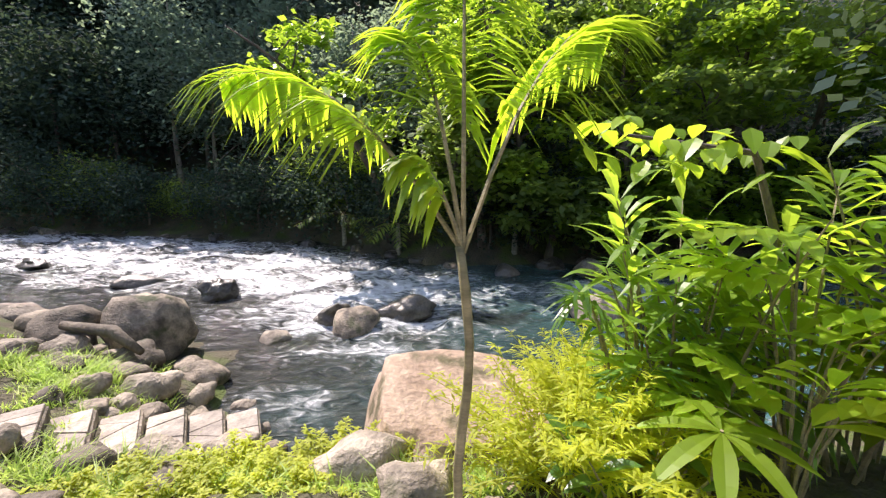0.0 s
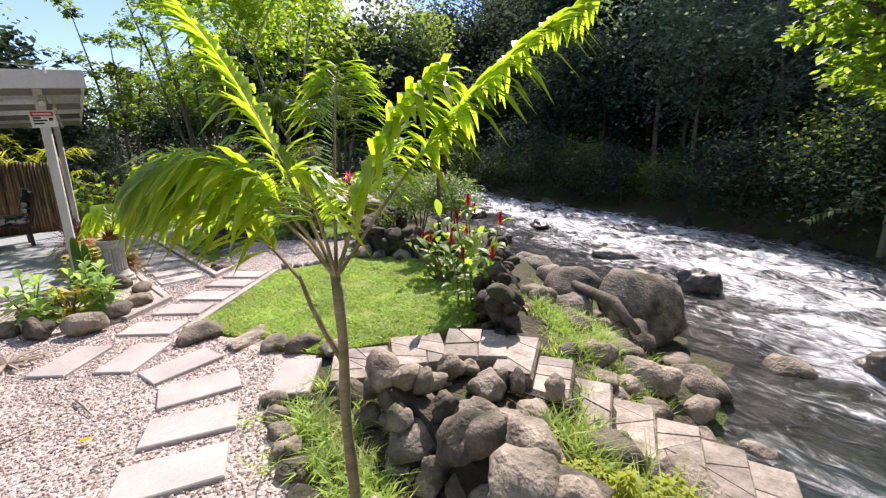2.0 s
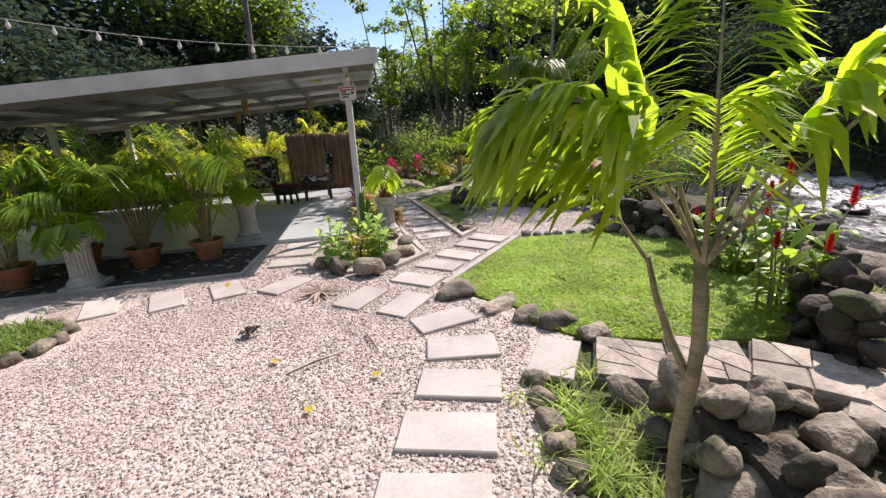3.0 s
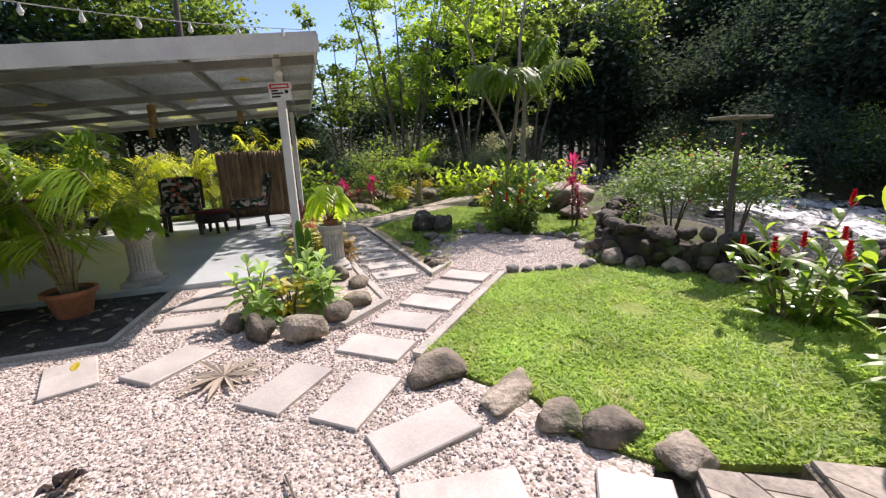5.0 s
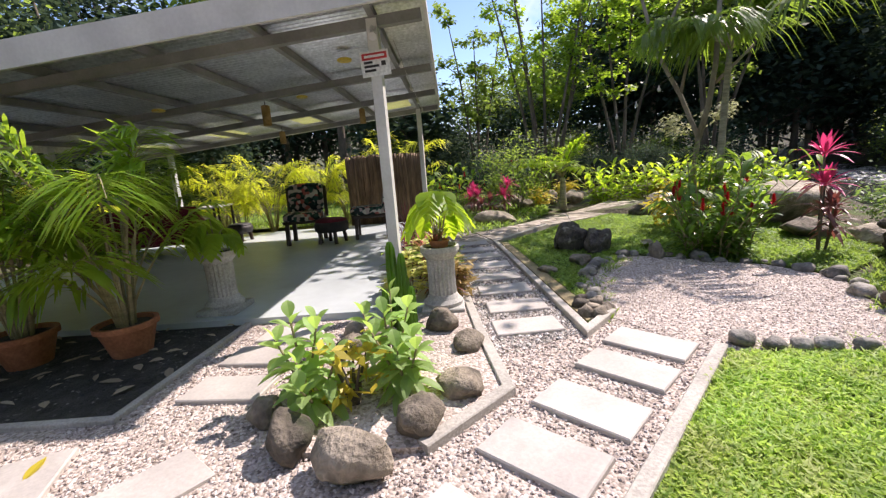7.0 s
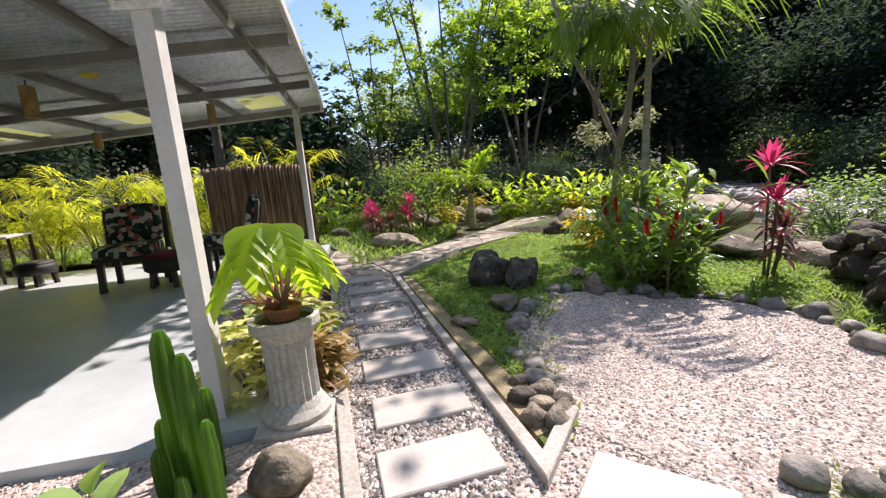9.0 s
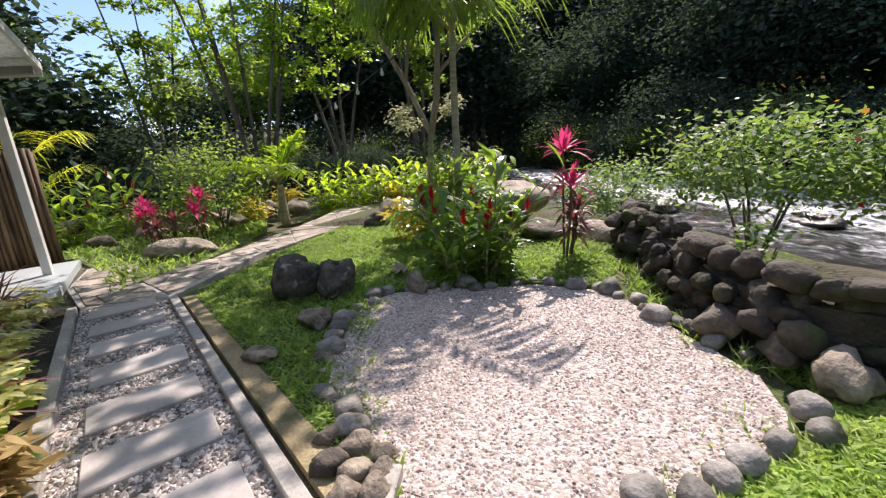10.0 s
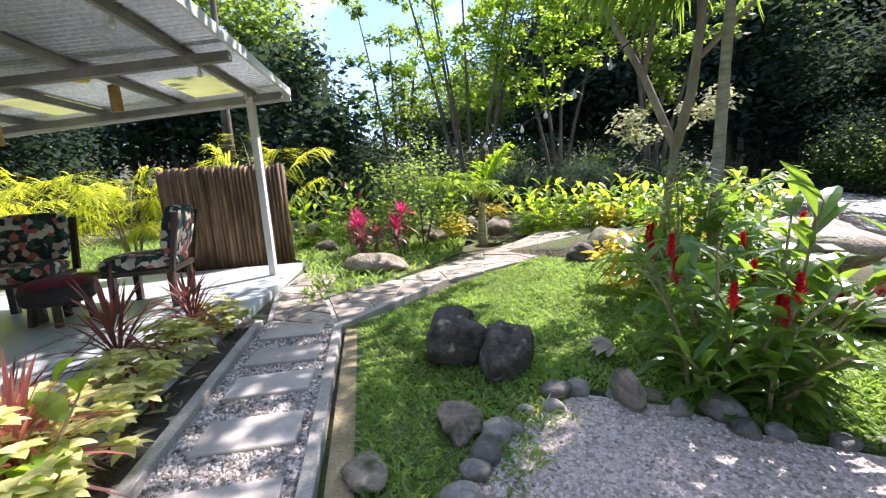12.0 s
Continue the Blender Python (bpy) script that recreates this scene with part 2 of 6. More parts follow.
M_pebble = pebble_material("loose_pebbles", [(0, (0.17, 0.13, 0.11)), (0.25, (0.38, 0.315, 0.275)), (0.7, (0.53, 0.455, 0.41)), (1, (0.7, 0.65, 0.61))])
M_pebble_mixed = pebble_material("path_pebbles", [(0, (0.09, 0.085, 0.08)), (0.35, (0.3, 0.27, 0.24)), (0.7, (0.52, 0.48, 0.43)), (1, (0.74, 0.71, 0.67))])
# Pebbles for that bed, coloured dark to stand for the shade on it.
M_pebble_shade = pebble_material("shade_darkened_pebbles", [(0, (0.03, 0.03, 0.03)), (0.6, (0.08, 0.075, 0.07)), (1, (0.2, 0.19, 0.17))])


def water_material():
    m, n, l, p = shader("river_water")
    flow = tex(n, l, "noise", 0.55, 9, stretch=(0.75, 1.5, 1))
    flow.inputs["Distortion"].default_value = 1.2
    fine = tex(n, l, "noise", 4.2, 12, stretch=(0.8, 1.6, 1))
    fine.inputs["Distortion"].default_value = 1.5
    add = n.new("ShaderNodeMath")
    add.operation = "MULTIPLY_ADD"
    add.inputs[1].default_value = 0.95
    l.new(fine.outputs[0], add.inputs[0])
    l.new(flow.outputs[0], add.inputs[2])
    attr = n.new("ShaderNodeAttribute")
    attr.attribute_name = "rapid"
    a2 = n.new("ShaderNodeMath")
    a2.operation = "MULTIPLY_ADD"
    a2.inputs[1].default_value = 0.36
    l.new(attr.outputs["Fac"], a2.inputs[0])
    l.new(add.outputs[0], a2.inputs[2])
    foam = ramp(n, [(0.42, (0, 0, 0)), (0.52, (0.08, 0.08, 0.08)), (0.66, (0.45, 0.45, 0.45)), (0.8, (1, 1, 1))])
    mr = n.new("ShaderNodeMapRange")
    mr.inputs[1].default_value, mr.inputs[2].default_value = 0.51, 1.74
    l.new(a2.outputs[0], mr.inputs[0])
    l.new(mr.outputs[0], foam.inputs[0])
    deep = ramp(n, [(0.35, (0.022, 0.034, 0.03)), (0.65, (0.05, 0.13, 0.13))])
    l.new(flow.outputs[0], deep.inputs[0])
    brown = ramp(n, [(0.35, (0.018, 0.018, 0.014)), (0.65, (0.055, 0.055, 0.045))])
    l.new(fine.outputs[0], brown.inputs[0])
    geo, sep, down = n.new("ShaderNodeNewGeometry"), n.new("ShaderNodeSeparateXYZ"), n.new("ShaderNodeMapRange")
    l.new(geo.outputs["Position"], sep.inputs[0])
    l.new(sep.outputs[0], down.inputs[0])
    down.inputs[1].default_value, down.inputs[2].default_value = -2.5, 2.0
    body = mixc(n, l, down.outputs[0], brown.outputs[0], deep.outputs[0])
    l.new(mixc(n, l, foam.outputs[0], body, (0.68, 0.71, 0.73)), p.inputs["Base Color"])
    rr = n.new("ShaderNodeMapRange")
    rr.inputs[3].default_value, rr.inputs[4].default_value = 0.06, 0.6
    l.new(foam.outputs[0], rr.inputs[0])
    l.new(rr.outputs[0], p.inputs["Roughness"])
    bump(n, l, p, add.outputs[0], 0.85, 0.16)
    return m


M_water = water_material()


# ---- mesh helpers ----
def mesh_of(name, v, f, mats, idx=None, smooth=False):
    me = bpy.data.meshes.new(name)
    me.from_pydata([tuple(p) for p in v], [], f)
    for m in mats if isinstance(mats, (list, tuple)) else [mats]:
        me.materials.append(m)
    if idx:
        me.polygons.foreach_set("material_index", idx)
    if smooth:
        me.polygons.foreach_set("use_smooth", [True] * len(me.polygons))
    me.update()
    return me


class Geo:
    """Gathers faces for one mesh."""

    def __init__(self):
        self.v, self.f, self.m = [], [], []

    def add(self, pts, faces, mi=0):
        k = len(self.v)
        self.v.extend(pts)
        self.f.extend([tuple(i + k for i in q) for q in faces])
        self.m.extend([mi] * len(faces))

    def box(self, c, s, rz=0.0, mi=0, bev=0.0):
        x, y, z = [a / 2 for a in s]
        b = min(bev, x, y, z)
        ca, sa = math.cos(rz), math.sin(rz)
        rings = [(x - b, y - b, -z), (x, y, -z + b), (x, y, z - b), (x - b, y - b, z)] if b else [(x, y, -z), (x, y, z)]
        pts = []
        for a, d, h in rings:
            for sx, sy in ((-1, -1), (1, -1), (1, 1), (-1, 1)):
                px, py = sx * a, sy * d
                pts.append((c[0] + px * ca - py * sa, c[1] + px * sa + py * ca, c[2] + h))
        n = len(rings)
        fs = [(3, 2, 1, 0), tuple(range(4 * n - 4, 4 * n))]
        for i in range(n - 1):
            for j in range(4):
                fs.append((4 * i + j, 4 * i + (j + 1) % 4, 4 * i + 4 + (j + 1) % 4, 4 * i + 4 + j))
        self.add(pts, fs, mi)

    def beam(self, a, b, w, h, mi=0):
        """A square bar from a to b."""
        a, b = Vector(a), Vector(b)
        d = (b - a).normalized()
        s = d.cross(Vector((0, 0, 1)) if abs(d.z) < 0.95 else Vector((0, 1, 0))).normalized() * w / 2
        u = s.cross(d).normalized() * h / 2
        pts = [p + i * s + j * u for p in (a, b) for i, j in ((-1, -1), (1, -1), (1, 1), (-1, 1))]
        self.add(pts, [(0, 1, 2, 3), (7, 6, 5, 4), (0, 4, 5, 1), (1, 5, 6, 2), (2, 6, 7, 3), (3, 7, 4, 0)], mi)

    def tube(self, path, radii, n=8, mi=0, cap=True):
        path = [Vector(p) for p in path]
        pts, fs = [], []
        for i, p in enumerate(path):
            d = (path[min(i + 1, len(path) - 1)] - path[max(i - 1, 0)]).normalized()
            s = d.cross(Vector((0.03, 1, 0.02)) if abs(d.y) < 0.9 else Vector((1, 0, 0))).normalized()
            u = d.cross(s)
            for j in range(n):
                a = 2 * math.pi * j / n
                pts.append(p + radii[i] * (math.cos(a) * s + math.sin(a) * u))
        for i in range(len(path) - 1):
            for j in range(n):
                fs.append((i * n + j, i * n + (j + 1) % n, i * n + n + (j + 1) % n, i * n + n + j))
        if cap:
            fs += [tuple(range(n - 1, -1, -1)), tuple(range(len(pts) - n, len(pts)))]
        self.add(pts, fs, mi)

    def lathe(self, prof, c=(0, 0, 0), n=24, mi=0, flute=0.0, fz=(0, 0)):
        pts, fs = [], []
        for r, z in prof:
            for j in range(n):
                a = 2 * math.pi * j / n
                k = r - (flute if (j % 2 and fz[0] < z < fz[1]) else 0)
                pts.append((c[0] + k * math.cos(a), c[1] + k * math.sin(a), c[2] + z))
        for i in range(len(prof) - 1):
            for j in range(n):
                fs.append((i * n + j, i * n + (j + 1) % n, i * n + n + (j + 1) % n, i * n + n + j))
        fs += [tuple(range(n - 1, -1, -1)), tuple(range(len(pts) - n, len(pts)))]
        self.add(pts, fs, mi)

    def blade(self, base, d, L, W, droop=0.3, segs=3, fold=0.0, mi=0, up=(0, 0, 1), shape=0.5):
        """A leaf: a curved strip, widest at shape, folded along its midrib when fold is set."""
        base, d, up = Vector(base), Vector(d).normalized(), Vector(up)
        s = d.cross(up)
        if s.length < 1e-3:
            s = d.cross(Vector((1, 0.2, 0)))
        s.normalize()
        nrm = s.cross(d)
        pts, fs = [], []
        cols = 3 if fold else 2
        for i in range(segs + 1):
            q = i / segs
            p = base + d * (L * q) + Vector((0, 0, -droop * L * q * q))
            w = W * 0.5 * (max(0.06, math.sin(math.pi * min(1, q ** (math.log(0.5) / math.log(shape))) * 0.94 + 0.06)) if i < segs else 0.03)
            if fold:
                pts += [p - s * w + nrm * w * fold, p, p + s * w + nrm * w * fold]
            else:
                pts += [p - s * w, p + s * w]
        for i in range(segs):
            for j in range(cols - 1):
                k = i * cols + j
                fs.append((k, k + 1, k + cols + 1, k + cols))
        self.add(pts, fs, mi)

    def mesh(self, name, mats, smooth=False):
        return mesh_of(name, self.v, self.f, mats, self.m, smooth)


def thing(name, label, category, group="", kind="", at=None, data=None):
    ob = tagged(new(name, data), label, category, group, kind)
    if at:
        ob.location = at
    return ob


def part(name, geo, mats, parent, label="", smooth=False):
    ob = new(name, geo.mesh(name, mats, smooth) if isinstance(geo, Geo) else geo)
    ob.parent = parent
    return tagged(ob, label)


def lerp_line(pts, x):
    """Piecewise-linear height of a line given by points in falling or rising x."""
    pts = sorted(pts)
    return float(np.interp(x, [p[0] for p in pts], [p[1] for p in pts]))


def inside(poly, x, y):
    c = False
    for i in range(len(poly)):
        (x1, y1), (x2, y2) = poly[i - 1], poly[i]
        if (y1 > y) != (y2 > y) and x < (x2 - x1) * (y - y1) / (y2 - y1) + x1:
            c = not c
    return c


rnd = random.Random(7)

# ---- the lie of the land ----
BANK = [(60, 1.0), (8, 1.8), (1, 2.0), (-1, 1.7), (-2, 1.6), (-2.8, 1.75), (-3.3, 2.3), (-3.8, 2.85), (-5, 3.9), (-5.8, 4.7), (-9.6, 5.4), (-12, 6.3), (-20, 8.8), (-40, 14.5), (-120, 30)]
SHORE = [(60, 3.0), (8, 3.3), (1.5, 3.6), (0, 3.1), (-1, 3.05), (-1.7, 3.25), (-2.3, 3.75), (-2.8, 5.0), (-4.2, 5.7), (-5.5, 5.9), (-8, 6.4), (-12, 7.7), (-20, 10.2), (-40, 16), (-120, 33)]
FARSHORE = [(60, 14), (12, 10.6), (4.3, 10.3), (1.4, 9.7), (-0.4, 10.2), (-4, 13), (-7, 13.6), (-11.8, 14.3), (-15, 14.0), (-40, 23), (-120, 45)]
RAISED = [(-5.75, 4.0), (-6.25, 3.65), (-6.8, 3.28), (-7.36, 3.15), (-8.1, 3.62), (-9.2, 4.42), (-9.5, 5.3), (-5.9, 4.9)]


def smooth01(a):
    a = min(1.0, max(0.0, a))
    return a * a * (3 - 2 * a)


def water_z(x):
    return -0.75 + 0.03 * min(16.0, max(0.0, -x - 3))


def land(x, y):
    b, s, f = lerp_line(BANK, x), lerp_line(SHORE, x), lerp_line(FARSHORE, x)
    wz = water_z(x)
    if y <= b:
        z = -0.03
        if y < -9:
            z += 0.1 * (-9 - y)
        if x < -36:
            z += 0.1 * (-36 - x)
        z = min(z, 14)
    elif y <= s:
        z = -0.03 + (wz + 0.03) * smooth01((y - b) / (s - b))
    elif y <= f:
        q = min(y - s, f - y)
        z = wz - 0.28 * smooth01(q / 1.5)
    else:
        q = y - f
        z = wz + 0.5 * smooth01(q / 1.2) + 0.25 * q + 9.0 * smooth01((q - 4) / 16)
    if inside(RAISED, x, y):
        z = min(z, -0.05)
    if abs(x) + abs(y) > 16:
        z += 0.35 * noise.noise((x * 0.25, y * 0.25, 3))
    elif y > b:
        z += 0.06 * noise.noise((x * 1.7, y * 1.7, 3))
    return z


def spaced(lo, fine_lo, fine_hi, hi, step):
    a = list(np.arange(fine_lo, fine_hi, step))
    k, d = fine_hi, step
    while k < hi:
        a.append(k)
        d *= 1.25
        k += d
    k, d = fine_lo, step
    while k > lo:
        d *= 1.25
        k -= d
        a.insert(0, k)
    return [float(q) for q in a]


def build_ground():
    xs, ys = spaced(-400, -17, 4, 300, 0.2), spaced(-300, -4, 15, 400, 0.2)
    v = [(x, y, land(x, y)) for y in ys for x in xs]
    n = len(xs)
    f = [(j * n + i, j * n + i + 1, j * n + n + i + 1, j * n + n + i) for j in range(len(ys) - 1) for i in range(n - 1)]
    thing("ground", "dark leaf-littered earth and river bank under the plants", "ground", kind="structure", data=mesh_of("ground", v, f, M_ground, smooth=True))


def build_water():
    xs, ys = spaced(-70, -17, 6, 45, 0.16), spaced(0.8, 3.2, 14.6, 40, 0.16)
    v, rap = [], []
    for y in ys:
        for x in xs:
            s, f = lerp_line(SHORE, x), lerp_line(FARSHORE, x)
            mid = max(0.0, min(1.0, min((y - s - 0.7) / 2.4, (f - y) / 1.4)))
            r = mid * smooth01((-x + 2.6) / 4.0 + 0.15 * noise.noise((x * 0.5, y * 0.5, 1)))
            r = max(r, 0.85 * mid * smooth01(1.35 - math.hypot((x - 3.6) / 3.2, (y - 7.7) / 1.1)))
            amp = 0.025 + 0.1 * r
            z = water_z(x) + amp * noise.fractal((x * 1.3, y * 2.0, 0), 0.7, 2.0, 4)
            v.append((x, y, z))
            rap.append(r)
    n = len(xs)
    f = [(j * n + i, j * n + i + 1, j * n + n + i + 1, j * n + n + i) for j in range(len(ys) - 1) for i in range(n - 1)]
    me = mesh_of("water", v, f, M_water, smooth=True)
    at = me.attributes.new("rapid", "FLOAT", "POINT")
    at.data.foreach_set("value", rap)
    thing("water", "fast teal river water broken by white rapids", "river", kind="structure", data=me)


build_ground()
build_water()


def sheet(name, poly, z, mat, label, category, kind="structure", thick=0.04):
    v = [(x, y, z) for x, y in poly] + [(x, y, z - thick) for x, y in poly]
    n = len(poly)
    f = [tuple(range(n)), tuple(range(2 * n - 1, n - 1, -1))] + [(i, i + n, (i + 1) % n + n, (i + 1) % n) for i in range(n)]
    me = mesh_of(name, v, f, mat)
    bm = bmesh.new()
    bm.from_mesh(me)
    bmesh.ops.recalc_face_normals(bm, faces=bm.faces)
    bm.to_mesh(me)
    bm.free()
    return thing(name, label, category, kind=kind, data=me)


GRAVEL = [(4, -9), (4, 1.0), (1.5, 0.9), (-2.0, 0.72), (-3.0, 0.7), (-3.7, 0.74), (-4.2, 1.22), (-4.45, 0.98), (-4.78, 0.92), (-5.0, 0.7), (-5.4, 0.38), (-7.05, 1.52), (-7.75, 1.1), (-7.34, 0.81), (-10.9, 0.13), (-11.2, -0.62),
          (-7.35, 0.06), (-6.56, 0.25), (-6.08, -0.13), (-6.0, -0.66), (-6.3, -0.95), (-7.3, -0.75), (-7.78, -0.5), (-7.76, -1.95), (-6.25, -1.86), (-5.93, -4.17), (-5.5, -9)]
PLAZA = [(-7.0, 1.5), (-7.05, 1.45), (-7.7, 1.0), (-7.78, 1.08), (-8.32, 0.93), (-9.0, 1.15), (-9.45, 1.45), (-9.62, 1.8), (-9.45, 2.2), (-9.2, 2.45), (-9.0, 2.85), (-8.6, 3.1), (-8.3, 3.1), (-7.7, 2.88), (-7.3, 2.75), (-7.02, 2.45), (-7.02, 2.1)]
LAWN = [(-4.2, 1.24), (-4.45, 1.0), (-4.78, 0.95), (-5.0, 0.72), (-5.42, 0.42), (-7.02, 1.56), (-7.02, 2.1), (-6.95, 2.45), (-7.2, 2.95), (-6.75, 3.14), (-6.25, 3.5), (-5.6, 4.1), (-4.9, 3.6), (-3.95, 2.6), (-4.0, 2.0)]
LAWN_FAR = [(-7.45, 0.87), (-7.72, 1.1), (-8.3, 0.95), (-8.95, 1.15), (-9.45, 1.5), (-9.65, 1.85), (-9.4, 2.3), (-9.2, 2.6), (-9.0, 2.9), (-8.5, 3.2), (-9.3, 4.2), (-10.6, 4.6), (-13.0, 3.3), (-14.4, 3.4), (-12.0, 1.1), (-10.9, 0.2)]
LAWN_BACK = [(-11.6, -0.45), (-12.4, 0.3), (-13.2, 0.75), (-14.2, 1.3), (-17, 1.6), (-22, 0.5), (-22, -9), (-14.6, -9), (-14.4, -3.6), (-14.4, -1.4), (-13.2, -0.9)]
PATH_FAR = [(-10.9, 0.13), (-11.2, -0.62), (-12.2, -0.95), (-13.3, -1.0), (-13.0, -0.35), (-11.95, -0.3), (-12.5, 0.42), (-14.3, 1.9), (-15.7, 2.85), (-17.5, 3.6), (-17.2, 4.6), (-15.0, 3.65), (-13.9, 2.95), (-12.3, 1.05), (-11.4, 0.45)]
ISLE = [(-6.08, -0.1), (-6.54, 0.22), (-7.9, -0.05), (-7.74, -0.5), (-7.3, -0.72), (-6.32, -0.92), (-6.02, -0.66)]
STRIP = [(-7.95, -0.1), (-11.15, -0.67), (-11.45, -1.05), (-7.95, -0.6)]
DARKBED = [(-6.27, -1.9), (-7.76, -2.0), (-7.6, -6), (-5.7, -6), (-5.95, -4.17)]
sheet("ground_gravel", GRAVEL, 0.0, M_gravel, "pale pink-beige gravel yard with loose pebbles", "gravel")
sheet("ground_plaza", PLAZA, 0.004, M_gravel, "rounded gravel seating area ringed by stones", "gravel")
sheet("ground_lawn", LAWN, 0.012, M_grass_under, "short sunlit green lawn with a worn patch", "lawn")
sheet("ground_lawn_far", LAWN_FAR, 0.012, M_lawn_shade, "green lawn beside the path, colour deepened for shade", "lawn")
sheet("ground_lawn_back", LAWN_BACK, 0.008, M_lawn_shade, "grass behind the pavilion", "lawn")
sheet("ground_path", PATH_FAR, 0.004, M_curb, "grey crazy-paved garden path base", "path")
sheet("ground_sand", [(-7.55, 0.845), (-10.84, 0.21), (-10.82, 0.31), (-7.6, 0.97)], 0.018, M_sand, "narrow strip of worn yellowish sand beside the kerb", "sand")
sheet("ground_isle", ISLE, 0.03, M_gravel, "gravel-topped planting island", "soil")
sheet("ground_strip", STRIP, 0.02, M_soil, "planted soil strip along the path", "soil")
sheet("ground_shade_bed", DARKBED, 0.006, M_gravel_shade, "bed of gravel and dead leaves with shade put into its colour", "soil")

# ---- rocks ----
def rock_mesh(name, seed, mat, sub=3, rough=0.3, facets=5):
    bm = bmesh.new()
    bmesh.ops.create_icosphere(bm, subdivisions=sub, radius=0.5)
    o = Vector((seed * 7.3, seed * 3.1, seed * 1.7))
    rr = random.Random(seed)
    cuts = [(Vector((rr.gauss(0, 1), rr.gauss(0, 1), rr.gauss(0.2, 0.7))).normalized(), rr.uniform(0.3, 0.4)) for _ in range(facets)]
    for v in bm.verts:
        p = v.co.copy()
        k = 1 + rough * noise.noise(p * 2.2 + o) + rough * 0.45 * noise.noise(p * 5 + o) + rough * 0.16 * noise.noise(p * 13 + o)
        cell = noise.voronoi(p * 1.7 + o)[0][0]
        v.co = p * k * (1 - 0.34 * cell)
        for nrm, cut in cuts:
            over = v.co.dot(nrm) - cut
            if over > 0:
                v.co -= nrm * over * 0.85
        if v.co.z < -0.34:
            v.co.z = -0.34
    me = bpy.data.meshes.new(name)
    bm.to_mesh(me)
    bm.free()
    me.materials.append(mat)
    me.polygons.foreach_set("use_smooth", [True] * len(me.polygons))
    return me


ROCKS = [rock_mesh("rock", i, M_rock, 3, 0.36) for i in range(9)]
ROCKS_PALE = [rock_mesh("rock", i + 20, M_rock_pale, 3, 0.36) for i in range(5)]
ROCKS_SHADE = [rock_mesh("rock", i + 60, M_rock_shade, 3, 0.36) for i in range(6)]
ROCKS_GREY = [rock_mesh("rock", i + 80, M_cobble, 3, 0.16, 1) for i in range(6)]
ROCKS_WET = [rock_mesh("rock", i + 40, M_rock_wet, 4, 0.4) for i in range(5)]


def rock(x, y, z, s, rz=None, kinds=ROCKS, label="weathered grey-brown river rock half sunk in the ground", group="border rocks", parent=None, name="rock", tilt=0.2):
    """s: length, width, height; z: the base."""
    ob = new(name, rnd.choice(kinds))
    ob.matrix_basis = Matrix.LocRotScale((x, y, z + s[2] * 0.32), Euler((rnd.uniform(-tilt, tilt), rnd.uniform(-tilt, tilt), rnd.uniform(0, 6.28) if rz is None else radians(rz))), Vector(s))
    if parent:
        ob.parent = parent
    else:
        tagged(ob, label, "rock", group)
    return ob


def along(pts, gap):
    """Even stations on a polyline."""
    out = []
    for a, b in zip(pts, pts[1:]):
        L = math.dist(a, b)
        for i in range(max(1, round(L / gap))):
            q = i / max(1, round(L / gap))
            out.append((a[0] + (b[0] - a[0]) * q, a[1] + (b[1] - a[1]) * q))
    return out


# lawn's near edge: long low rocks
for x, y, s, rz, k in [(-5.16, 0.47, (0.38, 0.24, 0.2), 110, ROCKS), (-4.86, 0.82, (0.42, 0.2, 0.14), 135, ROCKS_PALE), (-4.55, 0.97, (0.22, 0.2, 0.17), 80, ROCKS), (-4.42, 1.17, (0.28, 0.22, 0.2), 100, ROCKS), (-4.2, 1.36, (0.24, 0.2, 0.17), 120, ROCKS_PALE)]:
    rock(x, y, -0.03, (s[0] * 1.4, s[1] * 1.35, s[2] * 1.0), rz, k, tilt=0.06)
# lawn's far edge and the ring round the gravel
for x, y in along([(-7.1, 1.68), (-7.02, 2.1), (-6.98, 2.45), (-7.05, 2.7)], 0.15):
    rock(x + rnd.uniform(-.03, .03), y, 0, [rnd.uniform(0.13, 0.2) * k for k in (1, 0.9, 0.8)], kinds=ROCKS_GREY)
for x, y in along([(-8.0, 1.02), (-8.45, 0.98), (-9.0, 1.17), (-9.45, 1.48), (-9.64, 1.82), (-9.5, 2.2), (-9.25, 2.45), (-9.05, 2.88), (-8.6, 3.16), (-8.2, 3.1), (-7.7, 2.95), (-7.3, 2.82)], 0.14):
    q = rnd.choice((0.1, 0.12, 0.14, 0.19)) * rnd.uniform(0.9, 1.15)
    rock(x + rnd.uniform(-.05, .05), y + rnd.uniform(-.05, .05), -0.02, (q * 1.2, q, q * 0.8), kinds=ROCKS_GREY if rnd.random() < 0.8 else ROCKS)
for x, y, s in [(-7.62, 0.96, .2), (-7.76, 0.93, .19), (-7.9, 0.98, .2), (-7.7, 1.02, .17), (-7.8, 1.06, .16), (-7.66, 0.87, .2), (-7.86, 0.86, .2), (-8.02, 0.9, .16)]:
    rock(x, y, -0.02, (s * 0.9, s * 0.75, s * 0.75))
SPLIT = [rock_mesh("rock", 91 + i, M_lichen, 4, 0.6, 14) for i in range(2)]
rock(-10.12, 1.14, -0.02, (0.56, 0.42, 0.56), 60, SPLIT[:1], "large dark split boulder on the grass")
rock(-9.93, 1.45, -0.02, (0.56, 0.4, 0.46), 130, SPLIT[1:2], "angular grey boulder lying on the grass")
rock(-9.05, 0.72, 0, (0.34, 0.26, 0.1), 20)
rock(-9.35, 1.12, 0, (0.4, 0.26, 0.16), 20)
